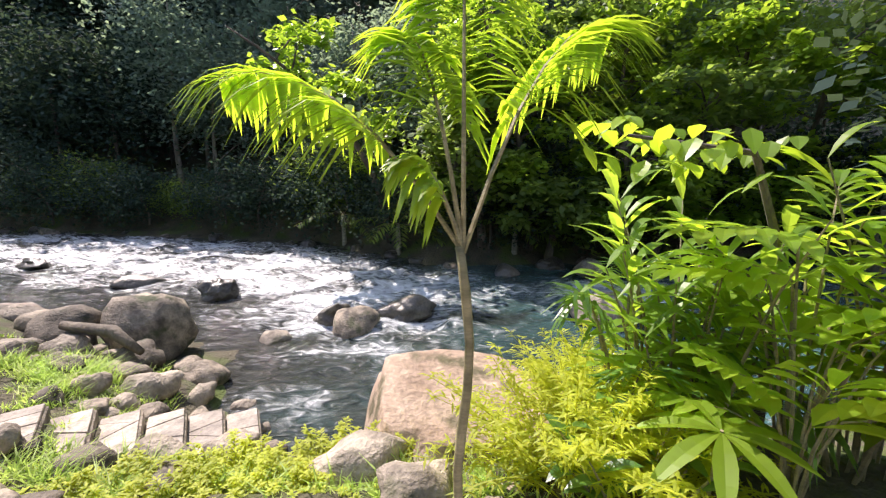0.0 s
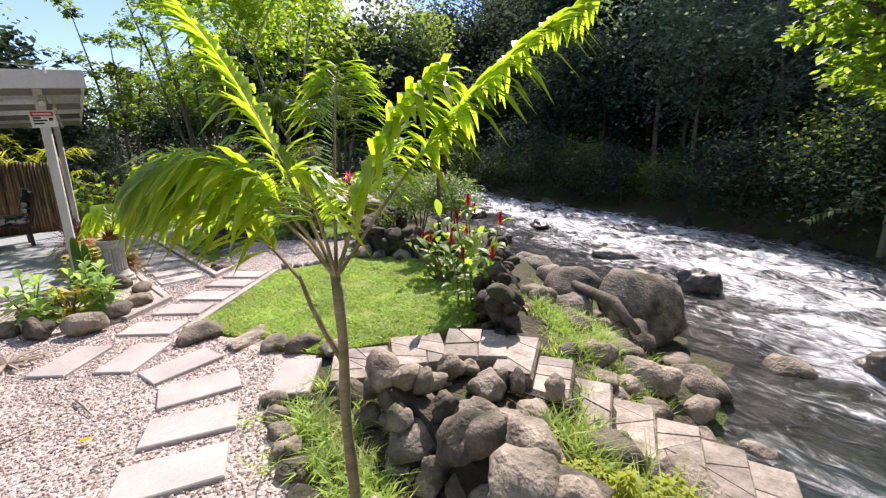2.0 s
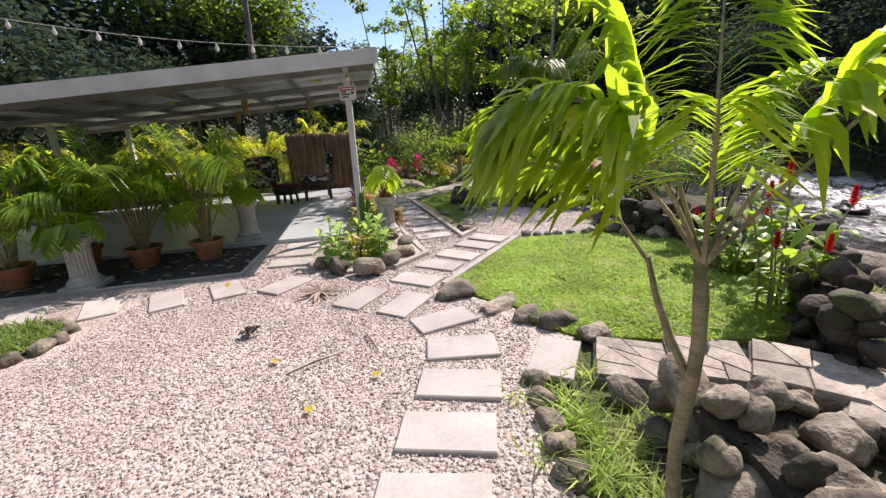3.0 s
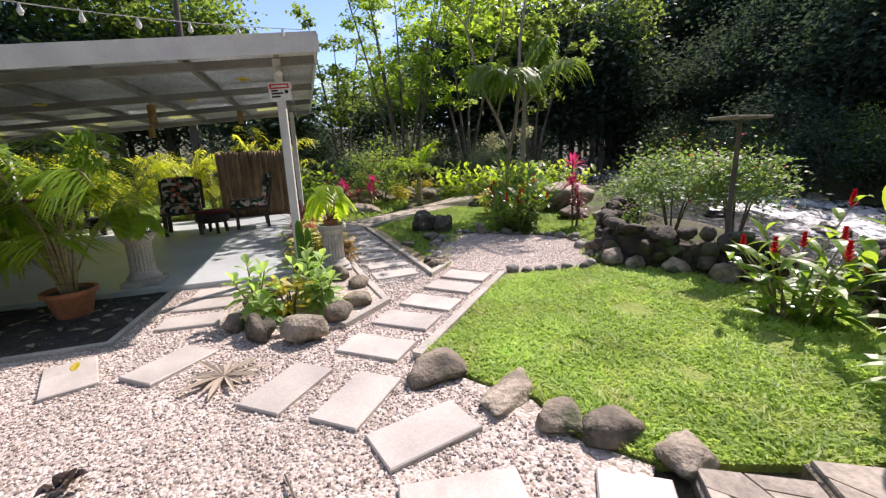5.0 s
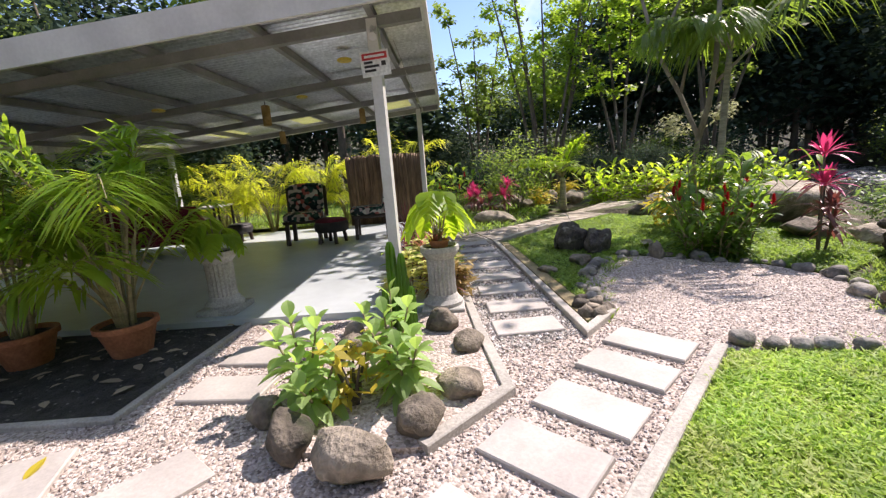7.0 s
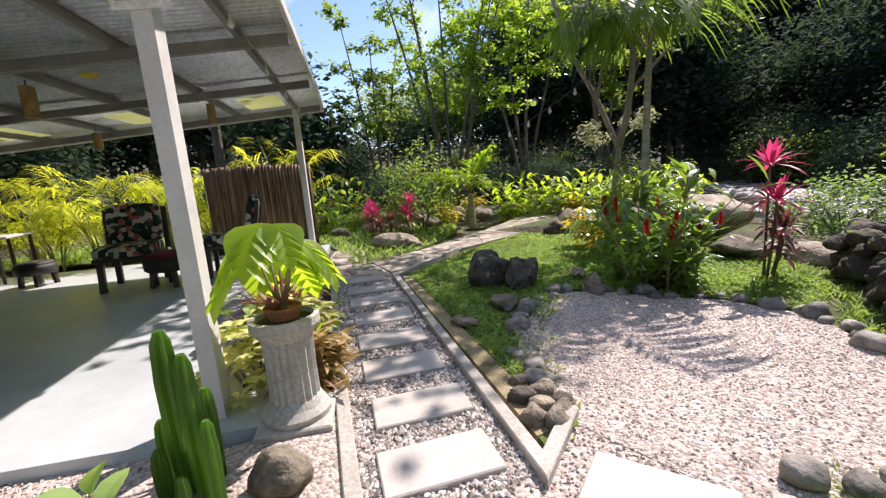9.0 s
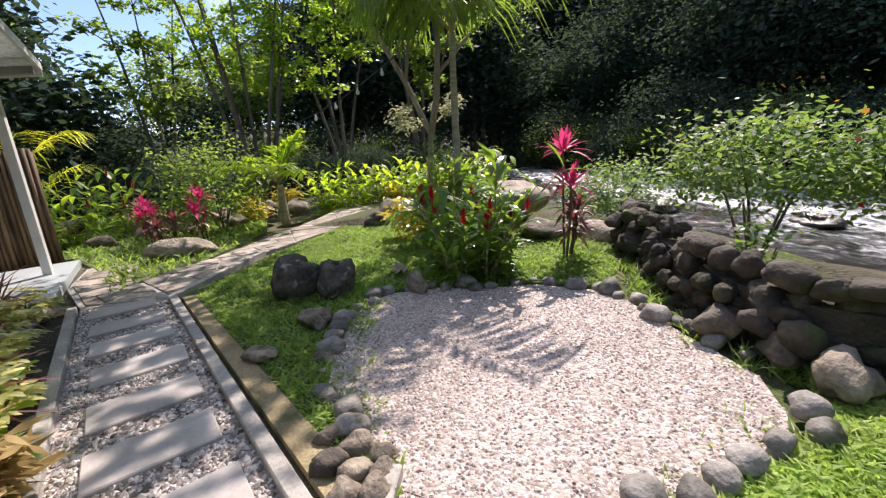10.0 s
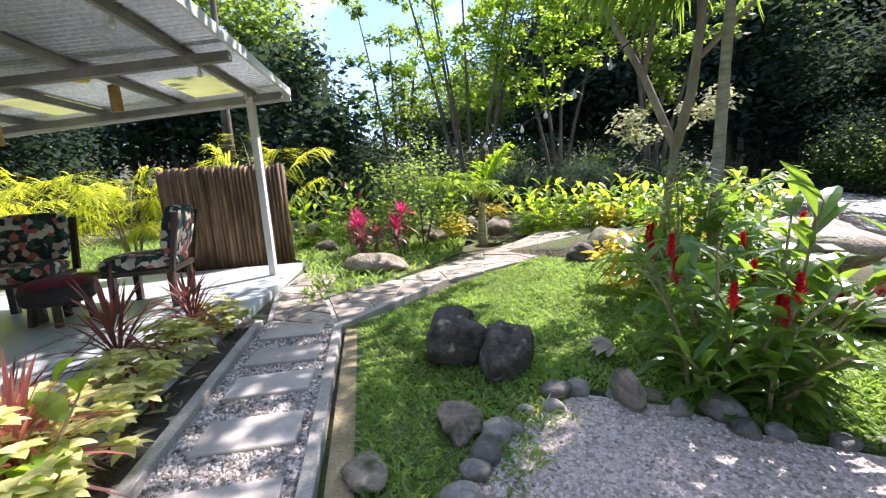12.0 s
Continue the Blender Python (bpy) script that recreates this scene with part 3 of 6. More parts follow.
rock(-9.5, 2.0, 0, (0.3, 0.12, 0.26), 20, ROCKS_PALE)
rock(-13.1, 0.1, 0, (0.5, 1.05, 0.36), 10, ROCKS_PALE, "low brown boulder beside the path")
rock(-11.6, 4.6, 0, (1.5, 1.9, 0.85), 20, ROCKS_PALE, "big smooth grey boulder behind the ginger")
rock(-10.3, 4.1, 0, (0.7, 0.8, 0.34), 60, label="dark flat boulder below the cordyline")
rock(-9.7, 4.5, 0, (0.8, 0.6, 0.3), 10, ROCKS_PALE)
for x, y, s in [(-13.3, 3.3, .9), (-13.0, 2.9, .6), (-13.9, 3.7, .7), (-12.6, 3.5, .8), (-16.3, 1.5, .9), (-16.0, 2.1, .9), (-15.6, 0.9, .6), (-16.5, 0.7, .8), (-15.3, 0.2, .5), (-15.6, -0.6, .6), (-15.2, -1.2, .5), (-17.5, -2.2, .9), (-18.3, -2.8, 1.0)]:
    rock(x, y, 0, (s, s * 0.75, s * 0.55), label="mossy boulder edging the far flower bed", group="bed boulders")
# the planting island
for x, y, s, rz in [(-6.28, -0.98, (0.22, 0.2, 0.2), 0), (-6.06, -0.74, (0.34, 0.26, 0.27), 30), (-5.93, -0.4, (0.4, 0.3, 0.29), 80), (-6.22, -0.16, (0.32, 0.26, 0.26), 20), (-6.55, 0.0, (0.34, 0.26, 0.2), 60), (-7.1, 0.0, (0.3, 0.24, 0.18), 20), (-6.75, -0.95, (0.3, 0.22, 0.2), 10), (-7.3, -0.86, (0.26, 0.2, 0.2), 40), (-7.22, -0.62, (0.3, 0.22, 0.2), 80), (-7.42, -0.22, (0.3, 0.26, 0.26), 100), (-7.05, -0.8, (0.28, 0.24, 0.2), 0)]:
    rock(x, y, 0.0, s, rz, ROCKS_PALE if rnd.random() < 0.4 else ROCKS, "rounded grey rock edging the planting island", "island rocks")


def stone_wall(name, line, height, label, size=0.26, rows=3, thick=0.24, kinds=ROCKS, z0=-0.04):
    w = thing(name, label, "wall", kind="structure")
    w.location = (line[0][0], line[0][1], 0)
    g = Geo()
    for a, b in zip(line, line[1:]):
        d = math.atan2(b[1] - a[1], b[0] - a[0])
        g.box(((a[0] + b[0]) / 2 - line[0][0], (a[1] + b[1]) / 2 - line[0][1], height * 0.33 + z0), (math.dist(a, b), thick * 0.4, height * 0.66), d)
    part("mortar_core", g, M_soil, w)
    for r in range(rows):
        for x, y in along(line, size * 0.86):
            for side in ((-1, 1) if r < rows - 1 else (0,)):
                q = size * rnd.choice((0.7, 0.9, 1.1, 1.5)) * rnd.uniform(0.9, 1.15)
                ob = rock(x - line[0][0] + side * rnd.uniform(0.03, 0.09) + rnd.uniform(-.06, .06), y - line[0][1] + side * rnd.uniform(0.03, 0.1) + rnd.uniform(-.06, .06), z0 + (r + rnd.uniform(-0.3, 0.25) * (r > 0)) * height / rows, (q, q * rnd.uniform(0.65, 1.0), height / rows * rnd.uniform(1.05, 1.6)), kinds=kinds, parent=w, name="stone", tilt=0.7)
    return w


stone_wall("wall_garden", [(-5.95, 3.72), (-6.35, 3.45), (-6.8, 3.2), (-7.36, 3.07), (-7.75, 3.25), (-8.16, 3.55), (-8.7, 4.0), (-9.25, 4.36), (-9.5, 4.9)], 0.52, "dry-laid wall of rounded river stones darkened as shade", 0.21, 4, 0.3, ROCKS_SHADE)
stone_wall("wall_river", [(-3.55, 2.62), (-3.95, 2.85), (-4.45, 3.3), (-5.0, 3.8), (-5.6, 4.3)], 0.55, "low river-side wall of stacked round stones", 0.22, 4, 0.2, ROCKS_SHADE)
for x, y, s in [(-7.05, 2.86, .34), (-7.3, 2.98, .3), (-6.5, 3.22, .34), (-6.1, 3.42, .36), (-7.62, 3.02, .36), (-6.85, 3.0, .26)]:
    rock(x, y, 0, (s, s * 0.8, s * 0.75), label="mossy rock at the foot of the stone wall", group="wall-foot rocks")
# wall of big stones by the young palm
stone_wall("wall_steps", [(-3.15, 1.32), (-2.85, 1.38), (-2.5, 1.36), (-2.1, 1.38), (-1.75, 1.45)], 0.42, "low wall of big round stones above the steps", 0.22, 3, 0.24, ROCKS + ROCKS_PALE[:2])
for x, y in along([(-3.72, 0.78), (-3.35, 0.74), (-3.0, 0.72), (-2.6, 0.72), (-2.1, 0.74)], 0.2):
    rock(x, y, -0.03, (0.22, 0.17, 0.14))

stone_wall("wall_step_side", [(-3.5, 1.28), (-3.45, 1.66), (-3.25, 2.0), (-2.95, 2.2), (-2.6, 2.35)], 0.42, "piled round stones holding up the river steps", 0.19, 3, 0.2, ROCKS, -0.3)

# ---- paving ----
def slab_mesh():
    g = Geo()
    g.box((0, 0, 0.004), (0.49, 0.285, 0.045), 0, 0, 0.006)
    return g.mesh("stepping_stone", M_slab)


SLAB = slab_mesh()
for x, y, a in [(-2.95, 0.12, 82), (-3.35, 0.22, 80), (-3.75, 0.33, 79), (-4.18, 0.4, 88), (-4.64, 0.31, 112), (-5.02, 0.0, 148), (-5.25, -0.41, 148), (-3.95, 0.98, 152),
                (-5.38, -3.48, 28), (-5.49, -2.89, 29), (-5.56, -2.32, 28), (-5.75, -1.83, 30), (-5.76, -1.24, 150),
                (-5.64, 0.12, 57), (-6.07, 0.38, 56), (-6.42, 0.64, 54), (-6.81, 0.92, 53), (-7.14, 1.15, 52),
                (-7.47, 0.4, 100), (-7.92, 0.34, 99), (-8.41, 0.24, 99), (-8.88, 0.16, 100), (-9.4, 0.07, 100), (-9.92, -0.04, 99), (-10.36, -0.13, 97), (-10.85, -0.24, 97),
                (-6.58, -1.4, 92), (-7.02, -1.45, 90), (-7.4, -1.42, 92)]:
    ob = thing("stepping_stone", "rectangular pale concrete stepping stone set in gravel", "stepping stone", "stepping stones", data=SLAB)
    ob.matrix_basis = pose(x, y, 0, rnd.uniform(-1, 1), rnd.uniform(-1, 1), a + rnd.uniform(-1, 1))


def kerb(pts, w=0.07, top=0.05, label="narrow cast concrete garden kerb"):
    """A mitred strip along a polyline."""
    left, right = [], []
    for i, p in enumerate(pts):
        a = Vector(pts[i]) - Vector(pts[i - 1]) if i else Vector(pts[1]) - Vector(pts[0])
        b = Vector(pts[i + 1]) - Vector(p) if i < len(pts) - 1 else a
        na, nb = Vector((-a.y, a.x)).normalized(), Vector((-b.y, b.x)).normalized()
        m = (na + nb).normalized()
        m *= min(2.5, 1 / max(0.3, m.dot(na))) * w / 2
        left.append((p[0] + m.x, p[1] + m.y))
        right.append((p[0] - m.x, p[1] - m.y))
    v, f = [], []
    for (lx, ly), (rx, ry) in zip(left, right):
        v += [(lx, ly, -0.04), (lx, ly, top - 0.006), (lx + (rx - lx) * 0.08, ly + (ry - ly) * 0.08, top), (rx + (lx - rx) * 0.08, ry + (ly - ry) * 0.08, top), (rx, ry, top - 0.006), (rx, ry, -0.04)]
    n = len(pts)
    for i in range(n - 1):
        for q in range(5):
            f.append((6 * i + q, 6 * i + 6 + q, 6 * i + 7 + q, 6 * i + 1 + q))
    f += [tuple(range(6)), tuple(range(6 * n - 1, 6 * n - 7, -1))]
    me = mesh_of("kerb", v, f, M_curb)
    bm = bmesh.new()
    bm.from_mesh(me)
    bmesh.ops.recalc_face_normals(bm, faces=bm.faces)
    bm.to_mesh(me)
    bm.free()
    return thing("kerb", label, "kerb", "garden kerbs", data=me)


kerb([(-5.4, 0.38), (-7.05, 1.53)])
kerb([(-6.08, -0.13), (-6.56, 0.25), (-7.35, 0.06), (-8.62, -0.2), (-11.11, -0.65)])
kerb([(-7.7, 1.06), (-7.34, 0.81), (-10.87, 0.135), (-12.3, 1.06)])
kerb([(-5.93, -4.17), (-6.26, -1.87), (-7.76, -1.97)], 0.05, 0.03)

# flagstones of the far path
def flagstone(poly, z, t=0.03, name="flagstone", mat=None, parent=None):
    n = len(poly)
    cx, cy = sum(p[0] for p in poly) / n, sum(p[1] for p in poly) / n
    top = [(cx + (x - cx) * 0.97, cy + (y - cy) * 0.97, z) for x, y in poly]
    mid = [(x, y, z - 0.008) for x, y in poly]
    low = [(x, y, z - t) for x, y in poly]
    f = [tuple(range(n))]
    for r in (0, n):
        f += [(r + i, r + n + i, r + n + (i + 1) % n, r + (i + 1) % n) for i in range(n)]
    me = mesh_of(name, top + mid + low, f, mat or M_flag)
    bm = bmesh.new()
    bm.from_mesh(me)
    bmesh.ops.recalc_face_normals(bm, faces=bm.faces)
    bm.to_mesh(me)
    bm.free()
    ob = new(name, me)
    ob.parent = parent
    return ob


PATH_OB = bpy.data.objects["ground_path"]

# ---- pavilion ----
PU, PV, P0 = Vector((-0.9925, -0.122, 0)), Vector((0.122, -0.9925, 0)), Vector((-7.97, -0.68, 0))


def pav(u, v, z):
    return P0 + PU * u + PV * v + Vector((0, 0, z))


def roof_z(v):
    return 2.53 - 0.085 * (v + 0.42)


PATIO = [pav(u, v, 0) for u, v in [(-0.18, -0.22), (5.9, -0.22), (5.9, 6.4), (-0.12, 6.4)]]
sheet("floor_patio", [(p.x, p.y) for p in PATIO], 0.06, M_patio, "pale blue-grey painted concrete patio floor", "floor", thick=0.1)


def build_pavilion():
    t = thing("pavilion", "open pavilion with white posts and a lean-to zinc roof", "pavilion")
    for u, v in [(0, 0), (5.1, 0), (5.3, 5.3), (0, 5.3), (2.6, 5.3)]:
        g = Geo()
        g.beam(pav(u, v, 0.055), pav(u, v, roof_z(v) - 0.1), 0.085, 0.085)
        part("post", g, M_paint, t)
    u0, u1, v0, v1 = -0.45, 5.45, -0.42, 6.2
    g = Geo()
    n, bands = 400, 12
    for i in range(n + 1):
        u = u0 + (u1 - u0) * i / n
        w = 0.012 * math.sin(i * math.pi / 2.5)
        for b in range(bands + 1):
            v = v0 + (v1 - v0) * b / bands
            g.v.append(pav(u, v, roof_z(v) + w))
    for i in range(n):
        for b in range(bands):
            k = i * (bands + 1) + b
            g.f.append((k, k + 1, k + bands + 2, k + bands + 1))
            g.m.append(1 if 0.8 < i / n < 0.95 and b % 3 == 1 else 0)
    part("roof_sheet", g, [M_zinc, M_skylight], t, "corrugated zinc sheeting with yellowed clear panels", True)
    for v in (0.0, 0.9, 1.8, 2.7, 3.6, 4.5, 5.3):
        g = Geo()
        g.beam(pav(u0 + 0.02, v, roof_z(v) - 0.05), pav(u1 - 0.02, v, roof_z(v) - 0.05), 0.05, 0.07)
        part("purlin", g, M_steel, t)
    for u in (0, 1.75, 3.4, 5.1):
        g = Geo()
        g.beam(pav(u, v0 + 0.03, roof_z(v0) - 0.125), pav(u, v1, roof_z(v1) - 0.125), 0.07, 0.08)
        part("rafter", g, M_steel, t)
    g = Geo()
    g.beam(pav(u0, v0 - 0.01, roof_z(v0) - 0.05), pav(u0, v1, roof_z(v1) - 0.05), 0.03, 0.19)
    part("fascia", g, M_paint, t)
    g = Geo()
    g.beam(pav(u0 + 0.02, v0, roof_z(v0) - 0.02), pav(u1, v0, roof_z(v0) - 0.02), 0.03, 0.09)
    part("fascia", g, M_paint, t)
    g = Geo()
    g.beam(pav(u1, v0, roof_z(v0) - 0.06), pav(u1, v1, roof_z(v1) - 0.06), 0.03, 0.14)
    part("fascia", g, M_paint, t)


build_pavilion()

# ---- plants ----
def rv(a, b):
    return rnd.uniform(a, b)


def frond(g, base, az, elev, L, droop, n, ll, lw, mi=0, stem=1, fall=0.35, lift=0.3, r=0.012, bare=0.24):
    """A feather leaf: an arching rib with leaflets on both sides."""
    d = Vector((math.cos(az) * math.cos(elev), math.sin(az) * math.cos(elev), math.sin(elev)))
    at = lambda q: Vector(base) + d * (L * q) + Vector((0, 0, -droop * L * q * q))
    g.tube([at(q / 6) for q in range(7)], [r * (1 - 0.13 * q) for q in range(7)], 4, stem, False)
    for i in range(n):
        q = bare + (1 - bare) * (i + rv(0, 0.6)) / n
        p = at(q)
        tan = (at(q + 0.02) - at(q - 0.02)).normalized()
        s = tan.cross(Vector((0, 0, 1))).normalized()
        k = ll * (0.55 + 0.45 * math.sin(math.pi * min(1, q * 0.95 + 0.08))) * rv(0.85, 1.12)
        for side in (-1, 1):
            dd = (tan * rv(0.5, 0.9) + s * side + Vector((0, 0, lift * rv(-0.5, 1.4)))).normalized()
            g.blade(p, dd, k, lw, fall * rv(0.6, 1.5), 3, 0, mi)


def palm(name, label, x, y, z, h, fork, fronds, L, ll, lw, leaf, lean=(0, 0), r=0.035, n=26, elev=(0.3, 1.2), droop=0.45, stems=1, seed=1, fall=0.35, azs=None):
    rnd.seed(seed)
    t = thing(name, label, "palm", at=(x, y, z))
    g = Geo()
    top = Vector((lean[0], lean[1], h))
    g.tube([Vector((lean[0] * q * q, lean[1] * q * q, h * q - 0.04 * (q == 0))) for q in [i / 10 for i in range(11)]], [r * (1.25 - 0.45 * i / 10 + (0.1 if i % 2 else 0)) for i in range(11)], 10)
    part("trunk", g, M_palm_trunk, t, smooth=True)
    for i in range(fronds):
        g = Geo()
        az = azs[i] if azs else i * 2.4 + rv(-0.3, 0.3)
        e = elev[0] + (elev[1] - elev[0]) * ((i * 0.618) % 1)
        frond(g, top, az, e, L * rv(0.85, 1.1), droop * rv(0.8, 1.2), n, ll, lw, fall=fall)
        part("frond", g, [leaf, M_stem], t)
    return t


def areca(name, label, x, y, z, h, canes=9, leaf=None, seed=1, n=16, spread=0.45):
    """A clump of thin canes, each with an arching feather leaf."""
    rnd.seed(seed)
    t = thing(name, label, "palm", at=(x, y, z))
    for i in range(canes):
        g = Geo()
        az = i * 2.4 + rv(-0.4, 0.4)
        base = Vector((0.05 * math.cos(az), 0.05 * math.sin(az), -0.02))
        e = rv(1.0, 1.45)
        hh = h * rv(0.06, 0.45)
        top = base + Vector((math.cos(az) * hh * spread * 0.4, math.sin(az) * hh * spread * 0.4, hh))
        g.tube([base, (base + top) / 2 + Vector((0, 0, 0.03)), top], [0.014, 0.011, 0.008], 5, 1, False)
        frond(g, top, az, e, h * rv(0.6, 0.85), rv(0.35, 0.7), n, h * 0.26, 0.026, fall=0.5)
        part("frond", g, [leaf or L_areca, M_stem], t)
    return t


def leaf_cloud(g, centre, rad, n, size, clumps, flat=0.9, mi=0, stretch=1.7, hollow=0.55):
    """Leaves in clumps through an uneven crown."""
    cs = []
    for i in range(clumps):
        a, b = rv(0, 6.283), math.asin(rv(-0.75, 1))
        k = rv(hollow, 1.05)
        cs.append((Vector((rad[0] * k * math.cos(a) * math.cos(b), rad[1] * k * math.sin(a) * math.cos(b), rad[2] * k * math.sin(b))) + Vector(centre), rv(0.16, 0.34)))
    m = max(1, n // clumps)
    R = sum(rad) / 3
    for c, sp in cs:
        for i in range(m):
            p = c + Vector((rnd.gauss(0, 1), rnd.gauss(0, 1), rnd.gauss(0, 0.7))) * sp * R
            a, b = rv(0, 6.283), rv(-0.9, 0.35)
            d = Vector((math.cos(a) * math.cos(b), math.sin(a) * math.cos(b), math.sin(b)))
            s = d.cross(Vector((rv(-flat, flat), rv(-flat, flat), 1))).normalized()
            L = size * rv(0.6, 1.3)
            w = s * L / stretch / 2
            g.add([p, p + d * L * 0.45 + w, p + d * L, p + d * L * 0.45 - w], [(0, 1, 2, 3)], mi)


def tree(name, label, h, R, base, leaf, bark, seed, leaves, size, clumps, r=0.16, limbs=5, rz=1.0, slim=0.0):
    """A tapered trunk with limbs and a ragged crown; built at the origin."""
    rnd.seed(seed)
    t = thing(name, label, "tree")
    g = Geo()
    bend = (rv(-0.5, 0.5), rv(-0.5, 0.5))
    sp = lambda q: Vector((bend[0] * q * q + 0.1 * math.sin(q * 6), bend[1] * q * q, h * 0.9 * q - 0.3 * (q == 0)))
    g.tube([sp(i / 8) for i in range(9)], [r * (1.15 - 0.95 * i / 8) for i in range(9)], 8)
    part("trunk", g, bark, t, smooth=True)
    for i in range(limbs):
        g = Geo()
        q = rv(base * 0.9, 0.92)
        a = i * 2.4 + rv(-0.4, 0.4)
        p = sp(q)
        e = p + Vector((math.cos(a) * R * rv(0.5, 0.95), math.sin(a) * R * rv(0.5, 0.95), h * rv(0.05, 0.2)))
        g.tube([p, (p + e) / 2 + Vector((0, 0, rv(-0.1, 0.3))), e], [r * 0.35, r * 0.22, r * 0.06], 5, 0, False)
        part("limb", g, bark, t, smooth=True)
    g = Geo()
    cz = h * (base + 1) / 2
    leaf_cloud(g, (bend[0] * 0.5, bend[1] * 0.5, cz), (R, R, h * (1 - base) / 2 * rz), leaves, size, clumps)
    part("crown", g, leaf, t)
    return t


def scatter(proto, places, s=(0.85, 1.2), sink=0.1, tall=(0.9, 1.15)):
    for x, y in places:
        k = rv(*s)
        ob = copy_thing(proto, Matrix.Identity(4))
        ob.matrix_basis = Matrix.LocRotScale((x, y, land(x, y) - sink), Euler((0, 0, rv(0, 6.28))), Vector((k, k, k * rv(*tall))))


def shelter(ob, x, y, rz=0):
    ob.matrix_basis = pose(x, y, land(x, y) - 0.1, 0, 0, rz)


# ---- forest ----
FT = [tree("forest_tree", "tall dense rainforest tree on the far bank, leaves darkened as shade", 10.5, 2.8, 0.12, L_forest_shade, M_bark, 11, 5200, 0.33, 80),
      tree("forest_tree", "broad rainforest tree hung with leaves darkened as shade", 9.0, 3.0, 0.08, L_forest_shade, M_bark, 12, 5200, 0.34, 74),
      tree("forest_tree", "tall leafy rainforest tree with lighter crown", 12.0, 2.6, 0.42, L_forest, M_bark_pale, 13, 4600, 0.3, 60),
      tree("forest_tree", "tall rainforest tree across the rapids, leaves tinted for haze", 11.0, 2.7, 0.15, L_forest_haze, M_bark_pale, 14, 5200, 0.3, 76)]
BUSH = [tree("bank_bush", "overhanging shrub at the river's edge, leaves darkened as shade", 2.6, 1.6, 0.0, L_forest_shade, M_bark, 21, 4600, 0.13, 60, 0.05),
        tree("bank_bush", "leafy green shrub on the river bank", 2.2, 1.4, 0.0, L_forest, M_bark, 22, 4200, 0.12, 56, 0.05)]
rnd.seed(5)
places, low, tiny = [[], [], [], []], [[], [], [], []], [[], [], [], []]
for i in range(29):
    x = 15 - i * 2.2
    f = lerp_line(FARSHORE, x)
    # Leaf colours along the bank follow the light: lit, hazy, then shaded.
    near = i < 13
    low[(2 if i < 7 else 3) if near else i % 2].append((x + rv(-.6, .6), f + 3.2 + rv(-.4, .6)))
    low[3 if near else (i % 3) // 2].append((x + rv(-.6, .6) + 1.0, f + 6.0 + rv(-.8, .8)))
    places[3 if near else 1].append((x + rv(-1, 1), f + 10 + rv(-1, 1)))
    places[i % 2].append((x + rv(-1, 1), f + 14 + rv(-1, 1)))
for i in range(12):
    y = -18 + i * 1.9
    into = places if y < -7.6 else (tiny if y < -2.4 else low)
    into[2 if i % 2 else 1].append((-27.5 - rv(0, 2.0), y))
    (low[2] if -2.6 < y < 9 else into[0]).append((-32 - rv(0, 3), y + 0.6))
low[1] += [(-14.5, -11.0), (-10.5, -11.5), (-18.5, -10.0)]
low[0] += [(-6.0, -11.5), (-2.0, -10.5)]
for i in range(10):
    places[i % 3].append((-29 - rv(0, 3), 6.5 + i * 1.3))
    places[(i + 1) % 3].append((-38 - rv(0, 6), 4 + i * 2.5))
for i in range(9):
    low[i % 3].append((-24 + i * 3.6, -13.5 - rv(0, 2)))
    places[i % 3].append((-25 + i * 3.6, -18.5 - rv(0, 2)))
for i in range(6):
    places[i % 3].append((9 + rv(0, 2), -12 + i * 4.2))
for proto, pl in zip(FT, low):
    scatter(proto, pl, (0.52, 0.68))
for proto, pl in zip(FT, tiny):
    scatter(proto, pl, (0.34, 0.44))
for proto, pl in zip(FT, places):
    x, y = pl.pop()
    shelter(proto, x, y)
    scatter(proto, pl)
bl = [[], []]
for i in range(30):
    x = 13 - i * 1.35
    bl[i % 3 == 1].append((x + rv(-.4, .4), lerp_line(FARSHORE, x) + 0.35 + rv(-.2, .6)))
for i in range(11):
    bl[i % 2].append((-23.5 - rv(0, 2), -10 + i * 1.9))
for i in range(9):
    bl[i % 2].append((-24 + i * 2.4, -10.6 - rv(0, 1)))
scatter(FT[1], [(-42, 24.8), (-47, 26.6), (-37.5, 23.4), (-52, 28)], (1.25, 1.45))
scatter(FT[0], [(-44, 28), (-39, 27)], (1.3, 1.5))
edge = [(-21.6 - rv(0, 1.4), -5 + i * 0.62) for i in range(24)]
scatter(BUSH[0], edge, (0.4, 0.58))
for proto, pl in zip(BUSH, bl):
    x, y = pl.pop()
    shelter(proto, x, y)
    scatter(proto, pl, (0.65, 1.2))

